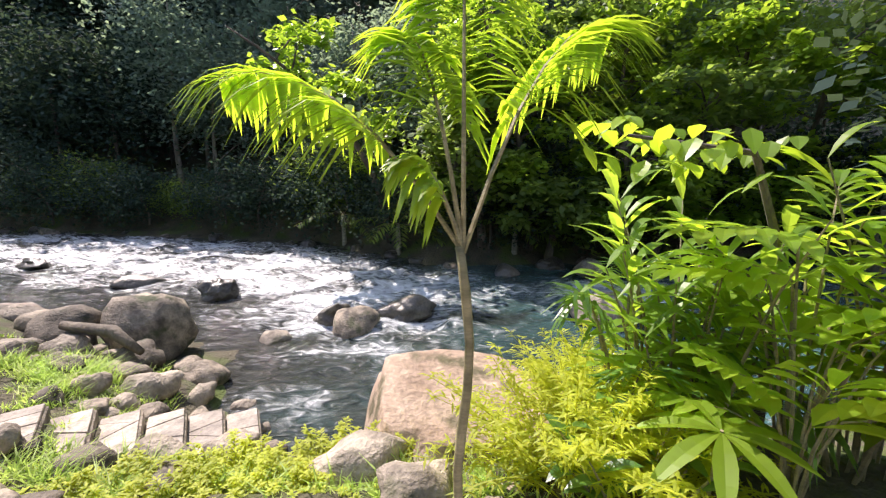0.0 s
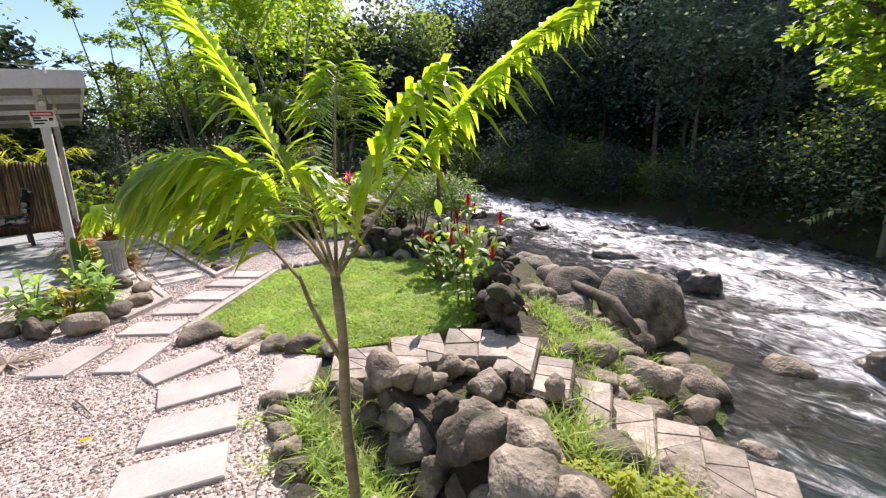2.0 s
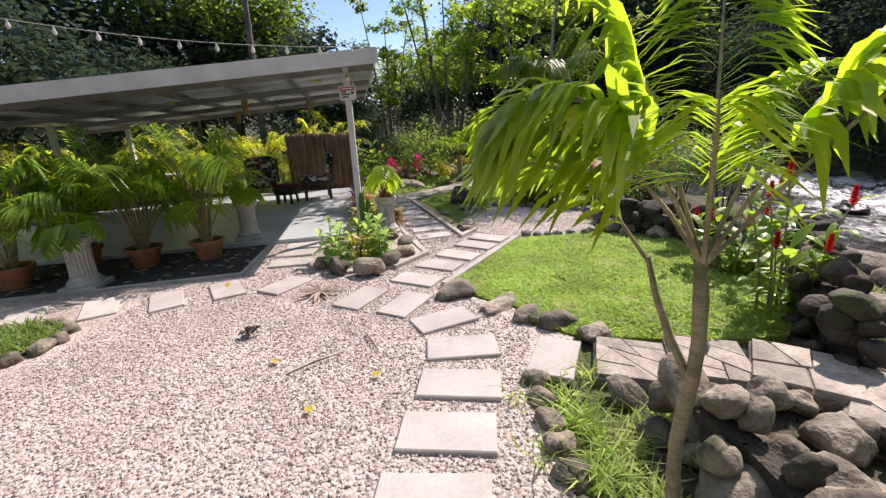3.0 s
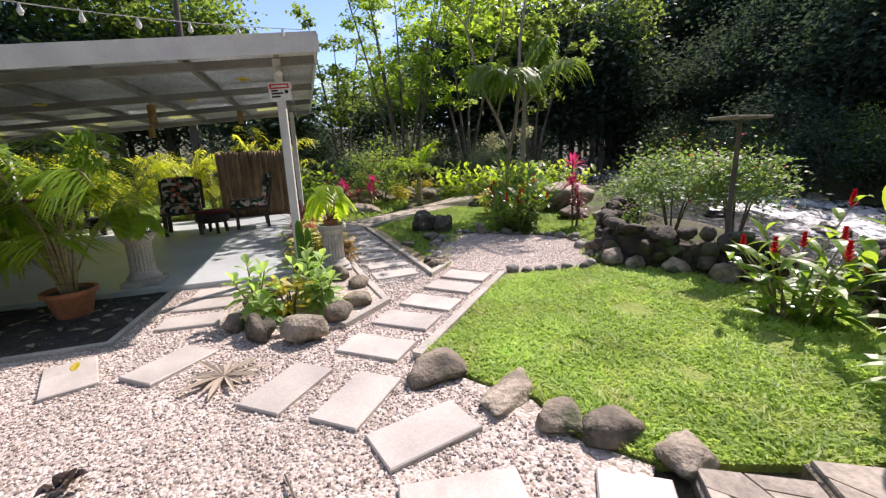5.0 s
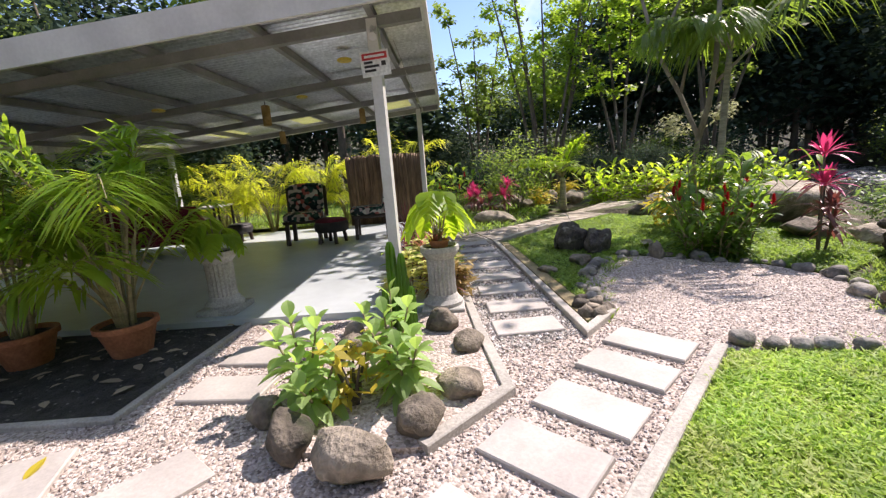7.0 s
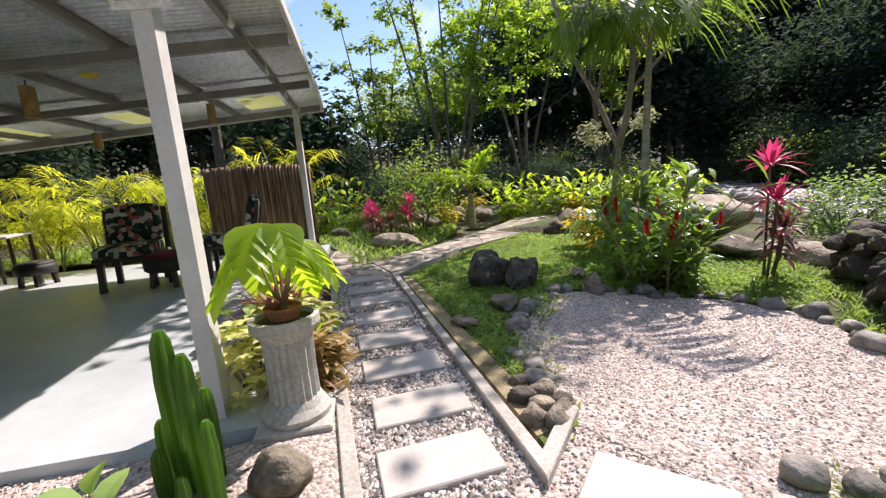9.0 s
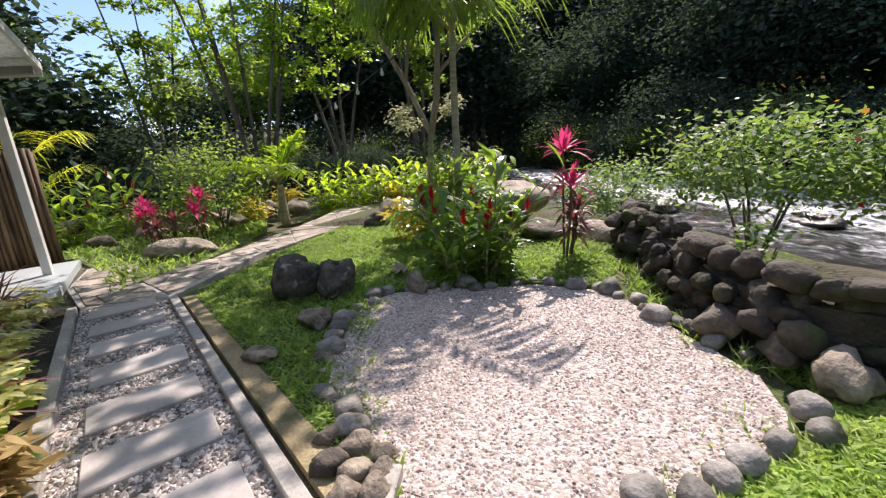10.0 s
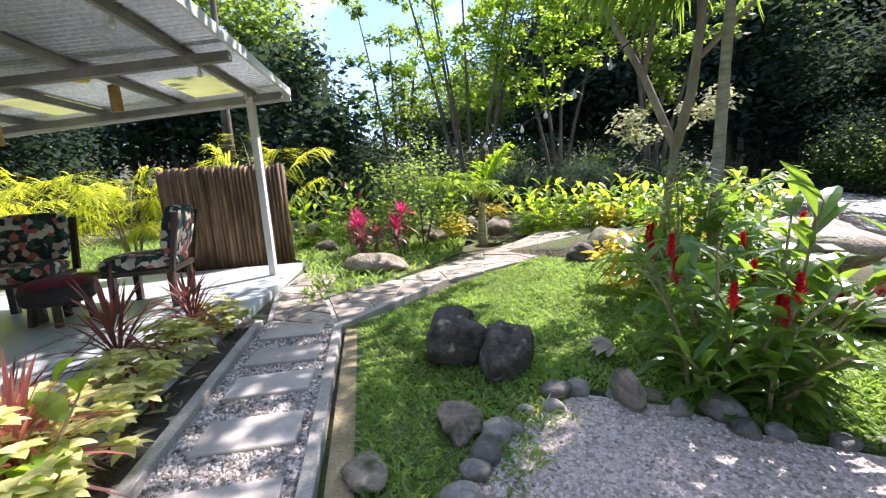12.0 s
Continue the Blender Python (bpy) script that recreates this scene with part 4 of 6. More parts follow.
# ---- young palms by the yard ----
def young_palm(label, x, y, z, h, r, specs, seed, dense=34, width=0.046, fall=0.42, lift=0.7):
    """specs: azimuth, elevation, length, droop of each frond."""
    rnd.seed(seed)
    t = thing("young_palm", label, "palm", "young palms", at=(x, y, z))
    g = Geo()
    g.tube([(0.02 * math.sin(i), 0, h * i / 10 - (0.05 if i == 0 else 0)) for i in range(11)], [r * (1.2 - 0.3 * i / 10 + (0.12 if i % 3 == 0 else 0)) for i in range(11)], 10)
    part("trunk", g, M_stem, t, smooth=True)
    for az, e, L, d in specs:
        g = Geo()
        frond(g, (0, 0, h - 0.02), az, e, L, d, max(14, int(dense * L / 1.3)), 0.29 if L > 1 else 0.22, width, fall=fall, lift=lift, r=0.008, bare=0.3)
        part("frond", g, [L_palm, M_stem], t, "arching yellow-green frond")
    return t


young_palm("young yellow-green palm with a slim cane trunk by the boulder", 0.06, 1.2, -0.08, 1.54, 0.015, [(2.9, 1.02, 1.5, 0.5), (1.5, 1.4, 1.6, 0.3), (0.5, 1.2, 1.6, 0.5), (2.2, 1.35, 1.4, 0.5), (3.1, 1.3, 0.6, 0.5)], 3, 64, 0.024, 0.75, 0.3)
leaning_palm = young_palm("young yellow-green palm leaning over a stone-edged bed", -2.59, 0.88, -0.08, 1.18, 0.02, [(1.2, 0.98, 1.85, 0.28), (4.1, 1.25, 1.5, 0.3), (4.6, 1.15, 1.35, 0.62), (4.3, 1.05, 1.1, 0.55), (2.6, 1.3, 1.35, 0.35), (5.6, 1.2, 0.85, 0.45), (0.7, 1.2, 1.2, 0.35), (1.9, 1.15, 1.0, 0.4)], 4, 62, 0.028, 0.6, 0.6)

g = Geo()
g.tube([(0.0, 0.0, 0.82), (-0.03, -0.05, 0.94), (-0.05, -0.09, 1.06), (-0.06, -0.12, 1.18)], [0.014, 0.012, 0.01, 0.007], 7)
part("side_shoot", g, M_stem, leaning_palm)
g = Geo()
frond(g, (-0.06, -0.12, 1.17), 4.2, 1.0, 0.85, 0.55, 28, 0.26, 0.032, fall=0.5, lift=0.5, r=0.007, bare=0.15)
part("frond", g, [L_palm, M_stem], leaning_palm, "arching yellow-green frond")


def ginger(label, x, y, z, h, stems, leaf, L, W, flower=None, seed=1, spread=0.35, name="ginger_plant", n=8, flowers=5, lean=0.0, split=True, low=0.1):
    """Arching canes with alternate lance-shaped leaves; split makes each leaf a piece of its own."""
    rnd.seed(seed)
    t = thing(name, label, "plant", at=(x, y, z))
    for i in range(stems):
        g = Geo()
        az = i * 2.4 + rv(-0.4, 0.4)
        k = h * rv(0.45, 1.0)
        out = spread * k * rv(0.3, 1.1)
        b = Vector((math.cos(az) * 0.1 * math.sqrt(stems) * rv(0.2, 0.7), math.sin(az) * 0.1 * math.sqrt(stems) * rv(0.2, 0.7), -0.03))
        at = lambda q: b + Vector((math.cos(az) * out * q * q + lean * q * q, math.sin(az) * out * q * q, k * q))
        g.tube([at(q / 4) for q in range(5)], [0.011, 0.01, 0.009, 0.007, 0.004], 5, 1, False)
        pa, made = rv(0, 6.28), []
        for j in range(n):
            q = low + (1 - low) * j / (n - 1)
            a = pa + (j % 2) * math.pi + rv(-0.5, 0.5)
            e = 0.15 + 0.8 * q + rv(-0.2, 0.2)
            lg = Geo() if split else g
            lg.blade(at(q), (math.cos(a) * math.cos(e), math.sin(a) * math.cos(e), math.sin(e)), L * rv(0.7, 1.1), W * rv(0.8, 1.1), rv(0.25, 0.6), 5, 0.25, 0, shape=0.45)
            made.append(lg)
        stem = part("stem", g, [leaf, M_stem], t)
        if split:
            for lg in made[::1]:
                part("leaf", lg, leaf, stem)
        if flower and i < flowers:
            f = Geo()
            top = at(1.0)
            for j in range(30):
                a, q = j * 2.4, j / 30
                f.blade(top + Vector((0, 0, q * 0.13 - 0.02)), (math.cos(a), math.sin(a), 0.75 + q), 0.05 * (1.1 - q * 0.6), 0.03, 0.1, 3, 0.3)
            part("flower", f, flower, t, "upright red flower cone")
    return t


def rosette(g, c, n, L, W, e0, e1, droop, mi=0, fold=0.2, segs=4):
    for j in range(n):
        a = j * 2.4 + rv(-0.2, 0.2)
        q = j / n
        e = e0 + (e1 - e0) * q
        g.blade(c, (math.cos(a) * math.cos(e), math.sin(a) * math.cos(e), math.sin(e)), L * rv(0.75, 1.1), W * rv(0.8, 1.1), droop * (1.2 - q), segs, fold, mi)


def cordyline(label, x, y, z, stems, leaf, top_leaf, seed, L=0.3, W=0.05, n=22):
    """stems: offset x, offset y, height."""
    rnd.seed(seed)
    t = thing("cordyline", label, "plant", "cordylines", at=(x, y, z))
    for ox, oy, h in stems:
        g = Geo()
        g.tube([(ox * 0.3, oy * 0.3, -0.03), (ox * 0.8, oy * 0.8, h * 0.5), (ox, oy, h)], [0.014, 0.011, 0.009], 6)
        part("stem", g, M_bark, t)
        g = Geo()
        rosette(g, (ox, oy, h * 0.72), n // 2, L * 0.9, W, -0.2, 0.6, 0.5, 0)
        part("leaf_skirt", g, leaf, t)
        g = Geo()
        rosette(g, (ox, oy, h), n, L, W, 0.2, 1.4, 0.4)
        part("leaf_crown", g, top_leaf, t, "bright leaf crown")
    return t


def bush(name, label, x, y, z, rad, n, size, leaf, seed, clumps=26, stretch=1.7, category="shrub", stems=5, flower=None, bark=None, lift=0.0):
    rnd.seed(seed)
    t = thing(name, label, category, at=(x, y, z))
    for i in range(stems):
        g = Geo()
        a = i * 2.4
        g.tube([(0.02 * math.cos(a), 0.02 * math.sin(a), -0.05), (rad[0] * 0.3 * math.cos(a), rad[1] * 0.3 * math.sin(a), rad[2] * 0.6 + lift * 0.75), (rad[0] * 0.7 * math.cos(a), rad[1] * 0.7 * math.sin(a), rad[2] * 1.4 + lift)], [0.016, 0.011, 0.004], 5, 0, False)
        part("branch", g, bark or M_bark, t)
    g = Geo()
    leaf_cloud(g, (0, 0, rad[2] + lift), rad, n, size, clumps, stretch=stretch)
    part("foliage", g, leaf, t)
    if flower:
        g = Geo()
        leaf_cloud(g, (0, 0, rad[2] * 1.15 + lift), rad, 60, size * 0.7, 10, stretch=1.4, hollow=0.9)
        part("blossom", g, flower, t, "orange-red young leaves and flowers")
    return t


def feather_bush(label, x, y, z, w, h, plumes, seed):
    """Fine feathery plumes, arching outwards."""
    rnd.seed(seed)
    t = thing("feathery_plant", label, "plant", "feathery plants", at=(x, y, z))
    for i in range(plumes):
        g = Geo()
        az = i * 2.4 + rv(-0.3, 0.3)
        e = rv(0.75, 1.45)
        L = h * rv(0.7, 1.15)
        b = Vector((math.cos(az) * w * rv(0, 0.75), math.sin(az) * w * rv(0, 0.75), -0.03))
        d = Vector((math.cos(az) * math.cos(e), math.sin(az) * math.cos(e), math.sin(e)))
        at = lambda q: b + d * (L * q) + Vector((0, 0, -0.35 * L * q * q))
        g.tube([at(0), at(0.5), at(1)], [0.004, 0.003, 0.002], 3, 0, False)
        for j in range(46):
            q = 0.2 + 0.8 * j / 46
            a = rv(0, 6.283)
            g.blade(at(q), (math.cos(a), math.sin(a), rv(-0.1, 0.8)), 0.12 * h ** 0.4 * (1.15 - 0.6 * q), 0.016, 0.3, 2)
        part("plume", g, L_feather, t)
    return t


def leaf_lobed(g, base, d, L, mi=0, lobes=5, droop=0.35, up=(0, 0, 1)):
    """A big split leaf: separate fingers either side of a midrib."""
    d = Vector(d).normalized()
    s = d.cross(Vector(up)).normalized()
    at = lambda q: Vector(base) + d * (L * q) + Vector((0, 0, -droop * L * q * q))
    g.blade(at(0), d, L, L * 0.95, droop, 6, 0.12, mi, up, shape=0.38)
    for i in range(lobes):
        q = 0.1 + 0.68 * i / (lobes - 1)
        for sd in (-1, 1):
            g.blade(at(q), (d * 0.75 + s * sd), L * 0.6 * (1 - 0.45 * abs(q - 0.3)), L * 0.2, droop * 0.8, 3, 0.1, mi, up)


# ---- river side: boulders, rocks, steps ----
rnd.seed(9)
big = rock_mesh("boulder", 77, M_boulder, 5, 0.3)
for v in big.vertices:
    for nrm, cut in ((Vector((0.24, -0.1, 0.965)), 0.19), (Vector((-0.75, -0.6, 0.28)), 0.38), (Vector((0.1, -0.96, 0.26)), 0.36)):
        over = v.co.dot(nrm) - cut
        if over > 0:
            v.co -= nrm * over * 0.88
ob = thing("boulder", "huge flat-topped pinkish boulder at the water's edge", "boulder", data=big)
ob.matrix_basis = Matrix.LocRotScale((0.12, 3.2, -0.56), Euler((0.06, 0.0, 0.1)), Vector((2.4, 1.8, 1.75)))
for x, y, z, s, kk in [(-1.37, 5.95, -0.95, (0.9, 0.8, 0.72), ROCKS), (-1.75, 6.3, -0.9, (0.9, 0.6, 0.6), ROCKS_WET), (-0.55, 6.6, -0.92, (1.05, 0.8, 0.66), ROCKS_WET), (-2.4, 5.6, -0.95, (0.62, 0.5, 0.45), ROCKS_PALE), (-4.2, 7.5, -0.85, (0.9, 0.7, 0.65), ROCKS_WET), (-6.2, 8.2, -0.8, (1.5, 0.8, 0.42), ROCKS_WET), (2.5, 6.2, -0.85, (1.3, 1.1, 0.75), ROCKS_PALE), (3.2, 8.8, -0.8, (0.8, 0.7, 0.6), ROCKS_PALE), (-9.5, 9.4, -0.65, (1.2, 0.7, 0.4), ROCKS_WET), (-12, 9.0, -0.6, (1.0, 0.8, 0.5), ROCKS_WET)]:
    rock(x, y, z, s, kinds=kk, label="water-worn boulder standing in the rapids", group="river boulders")
rock(-3.75, 4.95, -0.75, (1.25, 1.0, 1.15), 30, ROCKS, "large brown boulder on the river's edge", "bank boulders")
rock(-4.55, 4.65, -0.55, (0.9, 0.8, 0.85), 80, ROCKS, "dark boulder beyond the low wall", "bank boulders")
for x, y, s in [(-2.75, 4.35, .6), (-3.3, 4.0, .5), (-3.7, 3.75, .5), (-2.9, 3.75, .62), (-3.2, 3.4, .42), (-2.55, 3.95, .45), (-2.35, 3.55, .42), (-2.6, 3.3, .36), (-2.9, 3.1, .34), (-3.25, 3.05, .34), (-4.1, 4.2, .6), (-4.4, 3.9, .5), (-3.05, 4.6, .5), (-2.1, 3.9, .34), (-3.5, 4.4, .7), (-2.2, 3.3, .3), (-1.75, 3.5, .3), (-1.5, 3.15, .34), (-5.2, 5.0, .7), (-5.8, 5.4, .8), (-6.6, 5.9, .8), (-7.6, 6.1, .7)]:
    zz = land(x, y)
    rock(x, y, zz - 0.06, (s, s * 0.8, s * 0.62), kinds=rnd.choice((ROCKS, ROCKS_PALE)), label="tumbled bank rock with moss and grass between", group="bank rocks")
rnd.seed(19)
for i in range(44):
    x = rv(-4.7, -2.5)
    y = 2.45 + (-2.3 - x) * 0.62 + rv(0.1, 1.05)
    s = rv(0.12, 0.34)
    rock(x, y, land(x, y) - 0.04, (s, s * rv(0.7, 0.9), s * rv(0.45, 0.7)), kinds=rnd.choice((ROCKS, ROCKS_PALE, ROCKS)), label="small rounded stone half buried in the grassy bank", group="bank stones")
log = Geo()
log.tube([(-4.25, 4.35, -0.02), (-3.7, 4.35, -0.1), (-3.3, 4.2, -0.28)], [0.05, 0.075, 0.04], 9)
thing("driftwood_log", "short weathered driftwood log among the rocks", "log", data=log.mesh("driftwood_log", M_bark, True))
for i in range(26):
    x = 7 - i * 1.1 + rv(-.4, .4)
    s = rv(0.35, 0.95)
    y = lerp_line(FARSHORE, x) - rv(-0.1, 0.7)
    rock(x, y, water_z(x) - 0.12, (s, s * 0.8, s * 0.55), kinds=ROCKS_WET if i % 3 else ROCKS, label="dark shaded rock along the far shore", group="far shore rocks")
rock(-0.15, 1.9, -0.15, (0.55, 0.5, 0.42), 30, ROCKS_PALE, "pale rock below the boulder", "bank rocks")
rock(-0.55, 2.3, -0.35, (0.8, 0.6, 0.5), 10, ROCKS_PALE, "pale flat rock in front of the boulder", "bank rocks")
rock(0.25, 1.75, -0.1, (0.24, 0.2, 0.22), 10, ROCKS_PALE, "small pale stone by the palm", "bank rocks")


def split_poly(poly, area):
    """Crazy paving: cuts a polygon by random lines until the pieces are small."""
    a = 0.5 * abs(sum(poly[i - 1][0] * poly[i][1] - poly[i][0] * poly[i - 1][1] for i in range(len(poly))))
    if a < area * rv(0.8, 1.6):
        return [poly]
    cx, cy = sum(p[0] for p in poly) / len(poly) + rv(-.06, .06), sum(p[1] for p in poly) / len(poly) + rv(-.06, .06)
    wide = max(p[0] for p in poly) - min(p[0] for p in poly) > max(p[1] for p in poly) - min(p[1] for p in poly)
    an = (0.0 if wide else math.pi / 2) + rv(-0.8, 0.8)
    nx, ny = math.cos(an), math.sin(an)
    one, two = [], []
    for i in range(len(poly)):
        p, q = poly[i - 1], poly[i]
        dp, dq = (p[0] - cx) * nx + (p[1] - cy) * ny, (q[0] - cx) * nx + (q[1] - cy) * ny
        if dp * dq < 0:
            k = dp / (dp - dq)
            m = (p[0] + (q[0] - p[0]) * k, p[1] + (q[1] - p[1]) * k)
            one.append(m)
            two.append(m)
        (one if dq >= 0 else two).append(q)
    return [r for h in (one, two) if len(h) > 2 for r in split_poly(h, area)]


def step_block(x, y, z, w, d, h, rz, seed):
    """A rough masonry step topped with crazy paving."""
    rnd.seed(seed)
    t = thing("stone_step", "rough stone step topped with pale crazy paving", "step", "river steps", at=(x, y, z - h))
    t.rotation_euler.z = radians(rz)
    g = Geo()
    g.box((0, 0, h / 2), (w, d, h), 0, 0, 0.02)
    part("core", g, M_rock_pale, t)
    for q in split_poly([(-w / 2 + 0.01, -d / 2 + 0.01), (w / 2 - 0.01, -d / 2 + 0.01), (w / 2 - 0.01, d / 2 - 0.01), (-w / 2 + 0.01, d / 2 - 0.01)], 0.05):
        cx, cy = sum(p[0] for p in q) / len(q), sum(p[1] for p in q) / len(q)
        flagstone([(cx + (px - cx) * 0.965, cy + (py - cy) * 0.965) for px, py in q], h + 0.01 + rv(0, 0.01), 0.02, parent=t)
    return t


step_block(-3.81, 1.42, 0.035, 0.44, 0.5, 0.12, 66, 1)
step_block(-3.72, 1.86, 0.055, 0.44, 0.5, 0.14, 66, 2)
step_block(-3.5, 2.26, 0.08, 0.5, 0.5, 0.2, 50, 3)
for i, (x, y, z) in enumerate([(-3.2, 2.42, 0.06), (-2.93, 2.5, -0.05), (-2.68, 2.6, -0.15), (-2.45, 2.75, -0.26), (-2.22, 2.92, -0.37), (-2.0, 3.08, -0.48), (-1.78, 3.25, -0.58)]):
    step_block(x, y, z, 0.62, 0.29, 0.2, 128 - i * 2, 10 + i)
for x, y, z, s in [(-2.5, 1.85, -0.1, .5), (-2.1, 1.75, -0.12, .46), (-2.85, 1.75, -0.08, .42), (-2.3, 2.25, -0.25, .5), (-1.95, 2.5, -0.35, .5), (-1.7, 2.15, -0.25, .42), (-1.6, 2.75, -0.45, .45), (-2.7, 2.1, -0.12, .34), (-3.05, 2.0, -0.05, .36), (-3.3, 1.7, -0.02, .3)]:
    rock(x, y, z, (s, s * 0.8, s * 0.6), kinds=ROCKS_PALE if rnd.random() < .6 else ROCKS, label="rounded stone beside the river steps", group="step-side rocks")

rnd.seed(95)
for quad in ([(-10.95, 0.1), (-11.22, -0.58), (-12.2, -0.9), (-11.95, -0.3)], [(-11.97, -0.32), (-12.22, -0.92), (-13.28, -0.98), (-13.0, -0.38)], [(-11.0, 0.1), (-11.95, -0.26), (-12.5, 0.42), (-12.3, 1.05), (-11.4, 0.42)], [(-12.5, 0.44), (-14.3, 1.9), (-13.9, 2.93), (-12.3, 1.07)], [(-14.32, 1.92), (-15.7, 2.85), (-15.0, 3.63), (-13.92, 2.95)], [(-15.7, 2.87), (-17.5, 3.6), (-17.2, 4.58), (-15.0, 3.66)]):
    for q in split_poly(quad, 0.12):
        cx, cy = sum(p[0] for p in q) / len(q), sum(p[1] for p in q) / len(q)
        flagstone([(cx + (px - cx) * 0.94, cy + (py - cy) * 0.94) for px, py in q], 0.014 + rv(0, 0.008), 0.025, parent=PATH_OB)

# feathery plants and grasses on the near bank
for x, y, z, w, h, n, sd in [(-1.85, 2.0, -0.22, 0.3, 0.42, 60, 1), (-1.3, 2.2, -0.3, 0.3, 0.46, 60, 2), (-0.75, 2.35, -0.3, 0.26, 0.42, 40, 3), (-1.5, 1.85, -0.22, 0.3, 0.42, 50, 9), (-0.95, 1.95, -0.28, 0.28, 0.4, 46, 10), (-2.15, 1.7, -0.12, 0.24, 0.34, 36, 11), (-0.45, 2.3, -0.28, 0.22, 0.38, 30, 12), (-2.35, 1.95, -0.2, 0.22, 0.3, 18, 4), (0.7, 2.1, -0.15, 0.17, 1.18, 66, 5), (0.98, 2.4, -0.15, 0.2, 1.15, 60, 6), (-0.3, 2.0, -0.2, 0.2, 0.3, 16, 7), (1.2, 3.3, -0.3, 0.3, 0.8, 40, 8), (1.3, 2.1, -0.15, 0.2, 0.85, 46, 13)]:
    feather_bush("bright yellow-green feathery fern-like plant on the bank", x, y, z, w, h, n, sd)
ginger("tall dark-green ginger thicket with long strappy leaves", 1.55, 2.5, -0.1, 1.6, 26, L_bright, 0.6, 0.08, seed=31, spread=0.25, n=10, low=0.25)
ginger("leafy green ginger clump leaning over the bank", 2.45, 2.05, -0.05, 1.85, 14, L_palm, 0.5, 0.1, seed=32, spread=0.35, n=10, low=0.3)


def fingered(label, x, y, z, leaves, h, seed):
    """Big leaves cut into broad fingers, on long stalks."""
    rnd.seed(seed)
    t = thing("fingered_plant", label, "plant", "finger-leaved plants", at=(x, y, z))
    for i in range(leaves):
        az = i * 2.4 + rv(-0.4, 0.4)
        k = h * rv(0.45, 1.0)
        out = rv(0.1, 0.3) * k
        top = Vector((math.cos(az) * out, math.sin(az) * out, k))
        g = Geo()
        g.tube([(0.03 * math.cos(az), 0.03 * math.sin(az), -0.03), top * 0.55 + Vector((0, 0, 0.03)), top], [0.011, 0.009, 0.006], 5)
        stalk = part("stalk", g, M_stem, t)
        e = rv(0.3, 1.2)
        d = Vector((math.cos(az) * math.cos(e), math.sin(az) * math.cos(e), math.sin(e)))
        s = d.cross(Vector((0, 0, 1))).normalized()
        L = rv(0.55, 0.8)
        at = lambda q: top + d * (L * q) + Vector((0, 0, -0.4 * L * q * q))
        g = Geo()
        g.tube([at(0), at(0.35), at(0.7)], [0.006, 0.005, 0.003], 4, 1, False)
        for j in range(6):
            q = 0.08 + 0.66 * j / 5
            for sd in (-1, 1):
                g.blade(at(q), d * (0.7 + 0.8 * q) + s * sd, L * (0.52 - 0.2 * q), 0.085, 0.35, 4, 0.22, shape=0.6)
        g.blade(at(0.7), d, L * 0.42, 0.07, 0.5, 4, 0.22)
        part("leaf", g, [L_palm, M_stem], stalk)
    return t


fingered("tall bright-green plant with big finger-cut leaves on the bank", 1.9, 2.0, -0.05, 15, 1.4, 35)
fingered("bright-green plant with finger-cut leaves at the path's edge", 1.75, 1.8, -0.02, 9, 0.8, 36)
fingered("bright-green plant with finger-cut leaves leaning over the yard", 2.35, 1.75, -0.02, 9, 1.5, 37)
ginger("low dark-green undergrowth clump", 0.95, 1.75, -0.1, 0.55, 10, L_ginger, 0.26, 0.08, seed=34, spread=0.7, n=7, split=False)
rnd.seed(40)
t = thing("lobed_plant", "low plant with one large finger-lobed pale-green leaf rosette", "plant", at=(1.28, 1.7, 0.05))
for a in range(9):
    g = Geo()
    an = a * 0.7
    g.blade((0, 0, 0.42), (math.cos(an), math.sin(an), rv(0.0, 0.25)), rv(0.36, 0.46), 0.095, 0.4, 6, 0.25)
    part("leaf", g, L_palm, t)
g = Geo()
g.tube([(0.05, 0.1, -0.02), (0.02, 0.04, 0.25), (0, 0, 0.43)], [0.012, 0.01, 0.008], 6)
part("stalk", g, M_stem, t)
for x, y, h, sd in [(1.2, 2.5, 1.5, 1), (2.2, 2.0, 1.5, 2)]:
    areca("palm_clump", "dark arching palm clump in the undergrowth", x, y, -0.1, h, 6, L_ginger, sd, 14)
# overhanging branch with large heart-shaped leaves
rnd.seed(41)
t = thing("overhanging_shrub", "overhanging branch with large sunlit heart-shaped leaves", "shrub", at=(2.2, 2.6, -0.1))
g = Geo()
g.tube([(0, 0, 0), (-0.1, -0.1, 1.2), (-0.5, -0.3, 1.84), (-1.3, -0.5, 1.93)], [0.04, 0.03, 0.02, 0.008], 6)
part("branch", g, M_bark, t)
g = Geo()
for i in range(70):
    q = rv(0.1, 1)
    p = Vector((-0.2 - 1.25 * q + rv(-.12, .12), -0.15 - 0.4 * q + rv(-.3, .3), 1.8 + 0.12 * q + rv(-.1, .12)))
    a = rv(0, 6.28)
    g.blade(p, (math.cos(a), math.sin(a), rv(-1.3, -0.1)), rv(0.09, 0.15), rv(0.06, 0.1), 0.2, 4, 0.15, 0, shape=0.35)
part("foliage", g, L_palm, t)

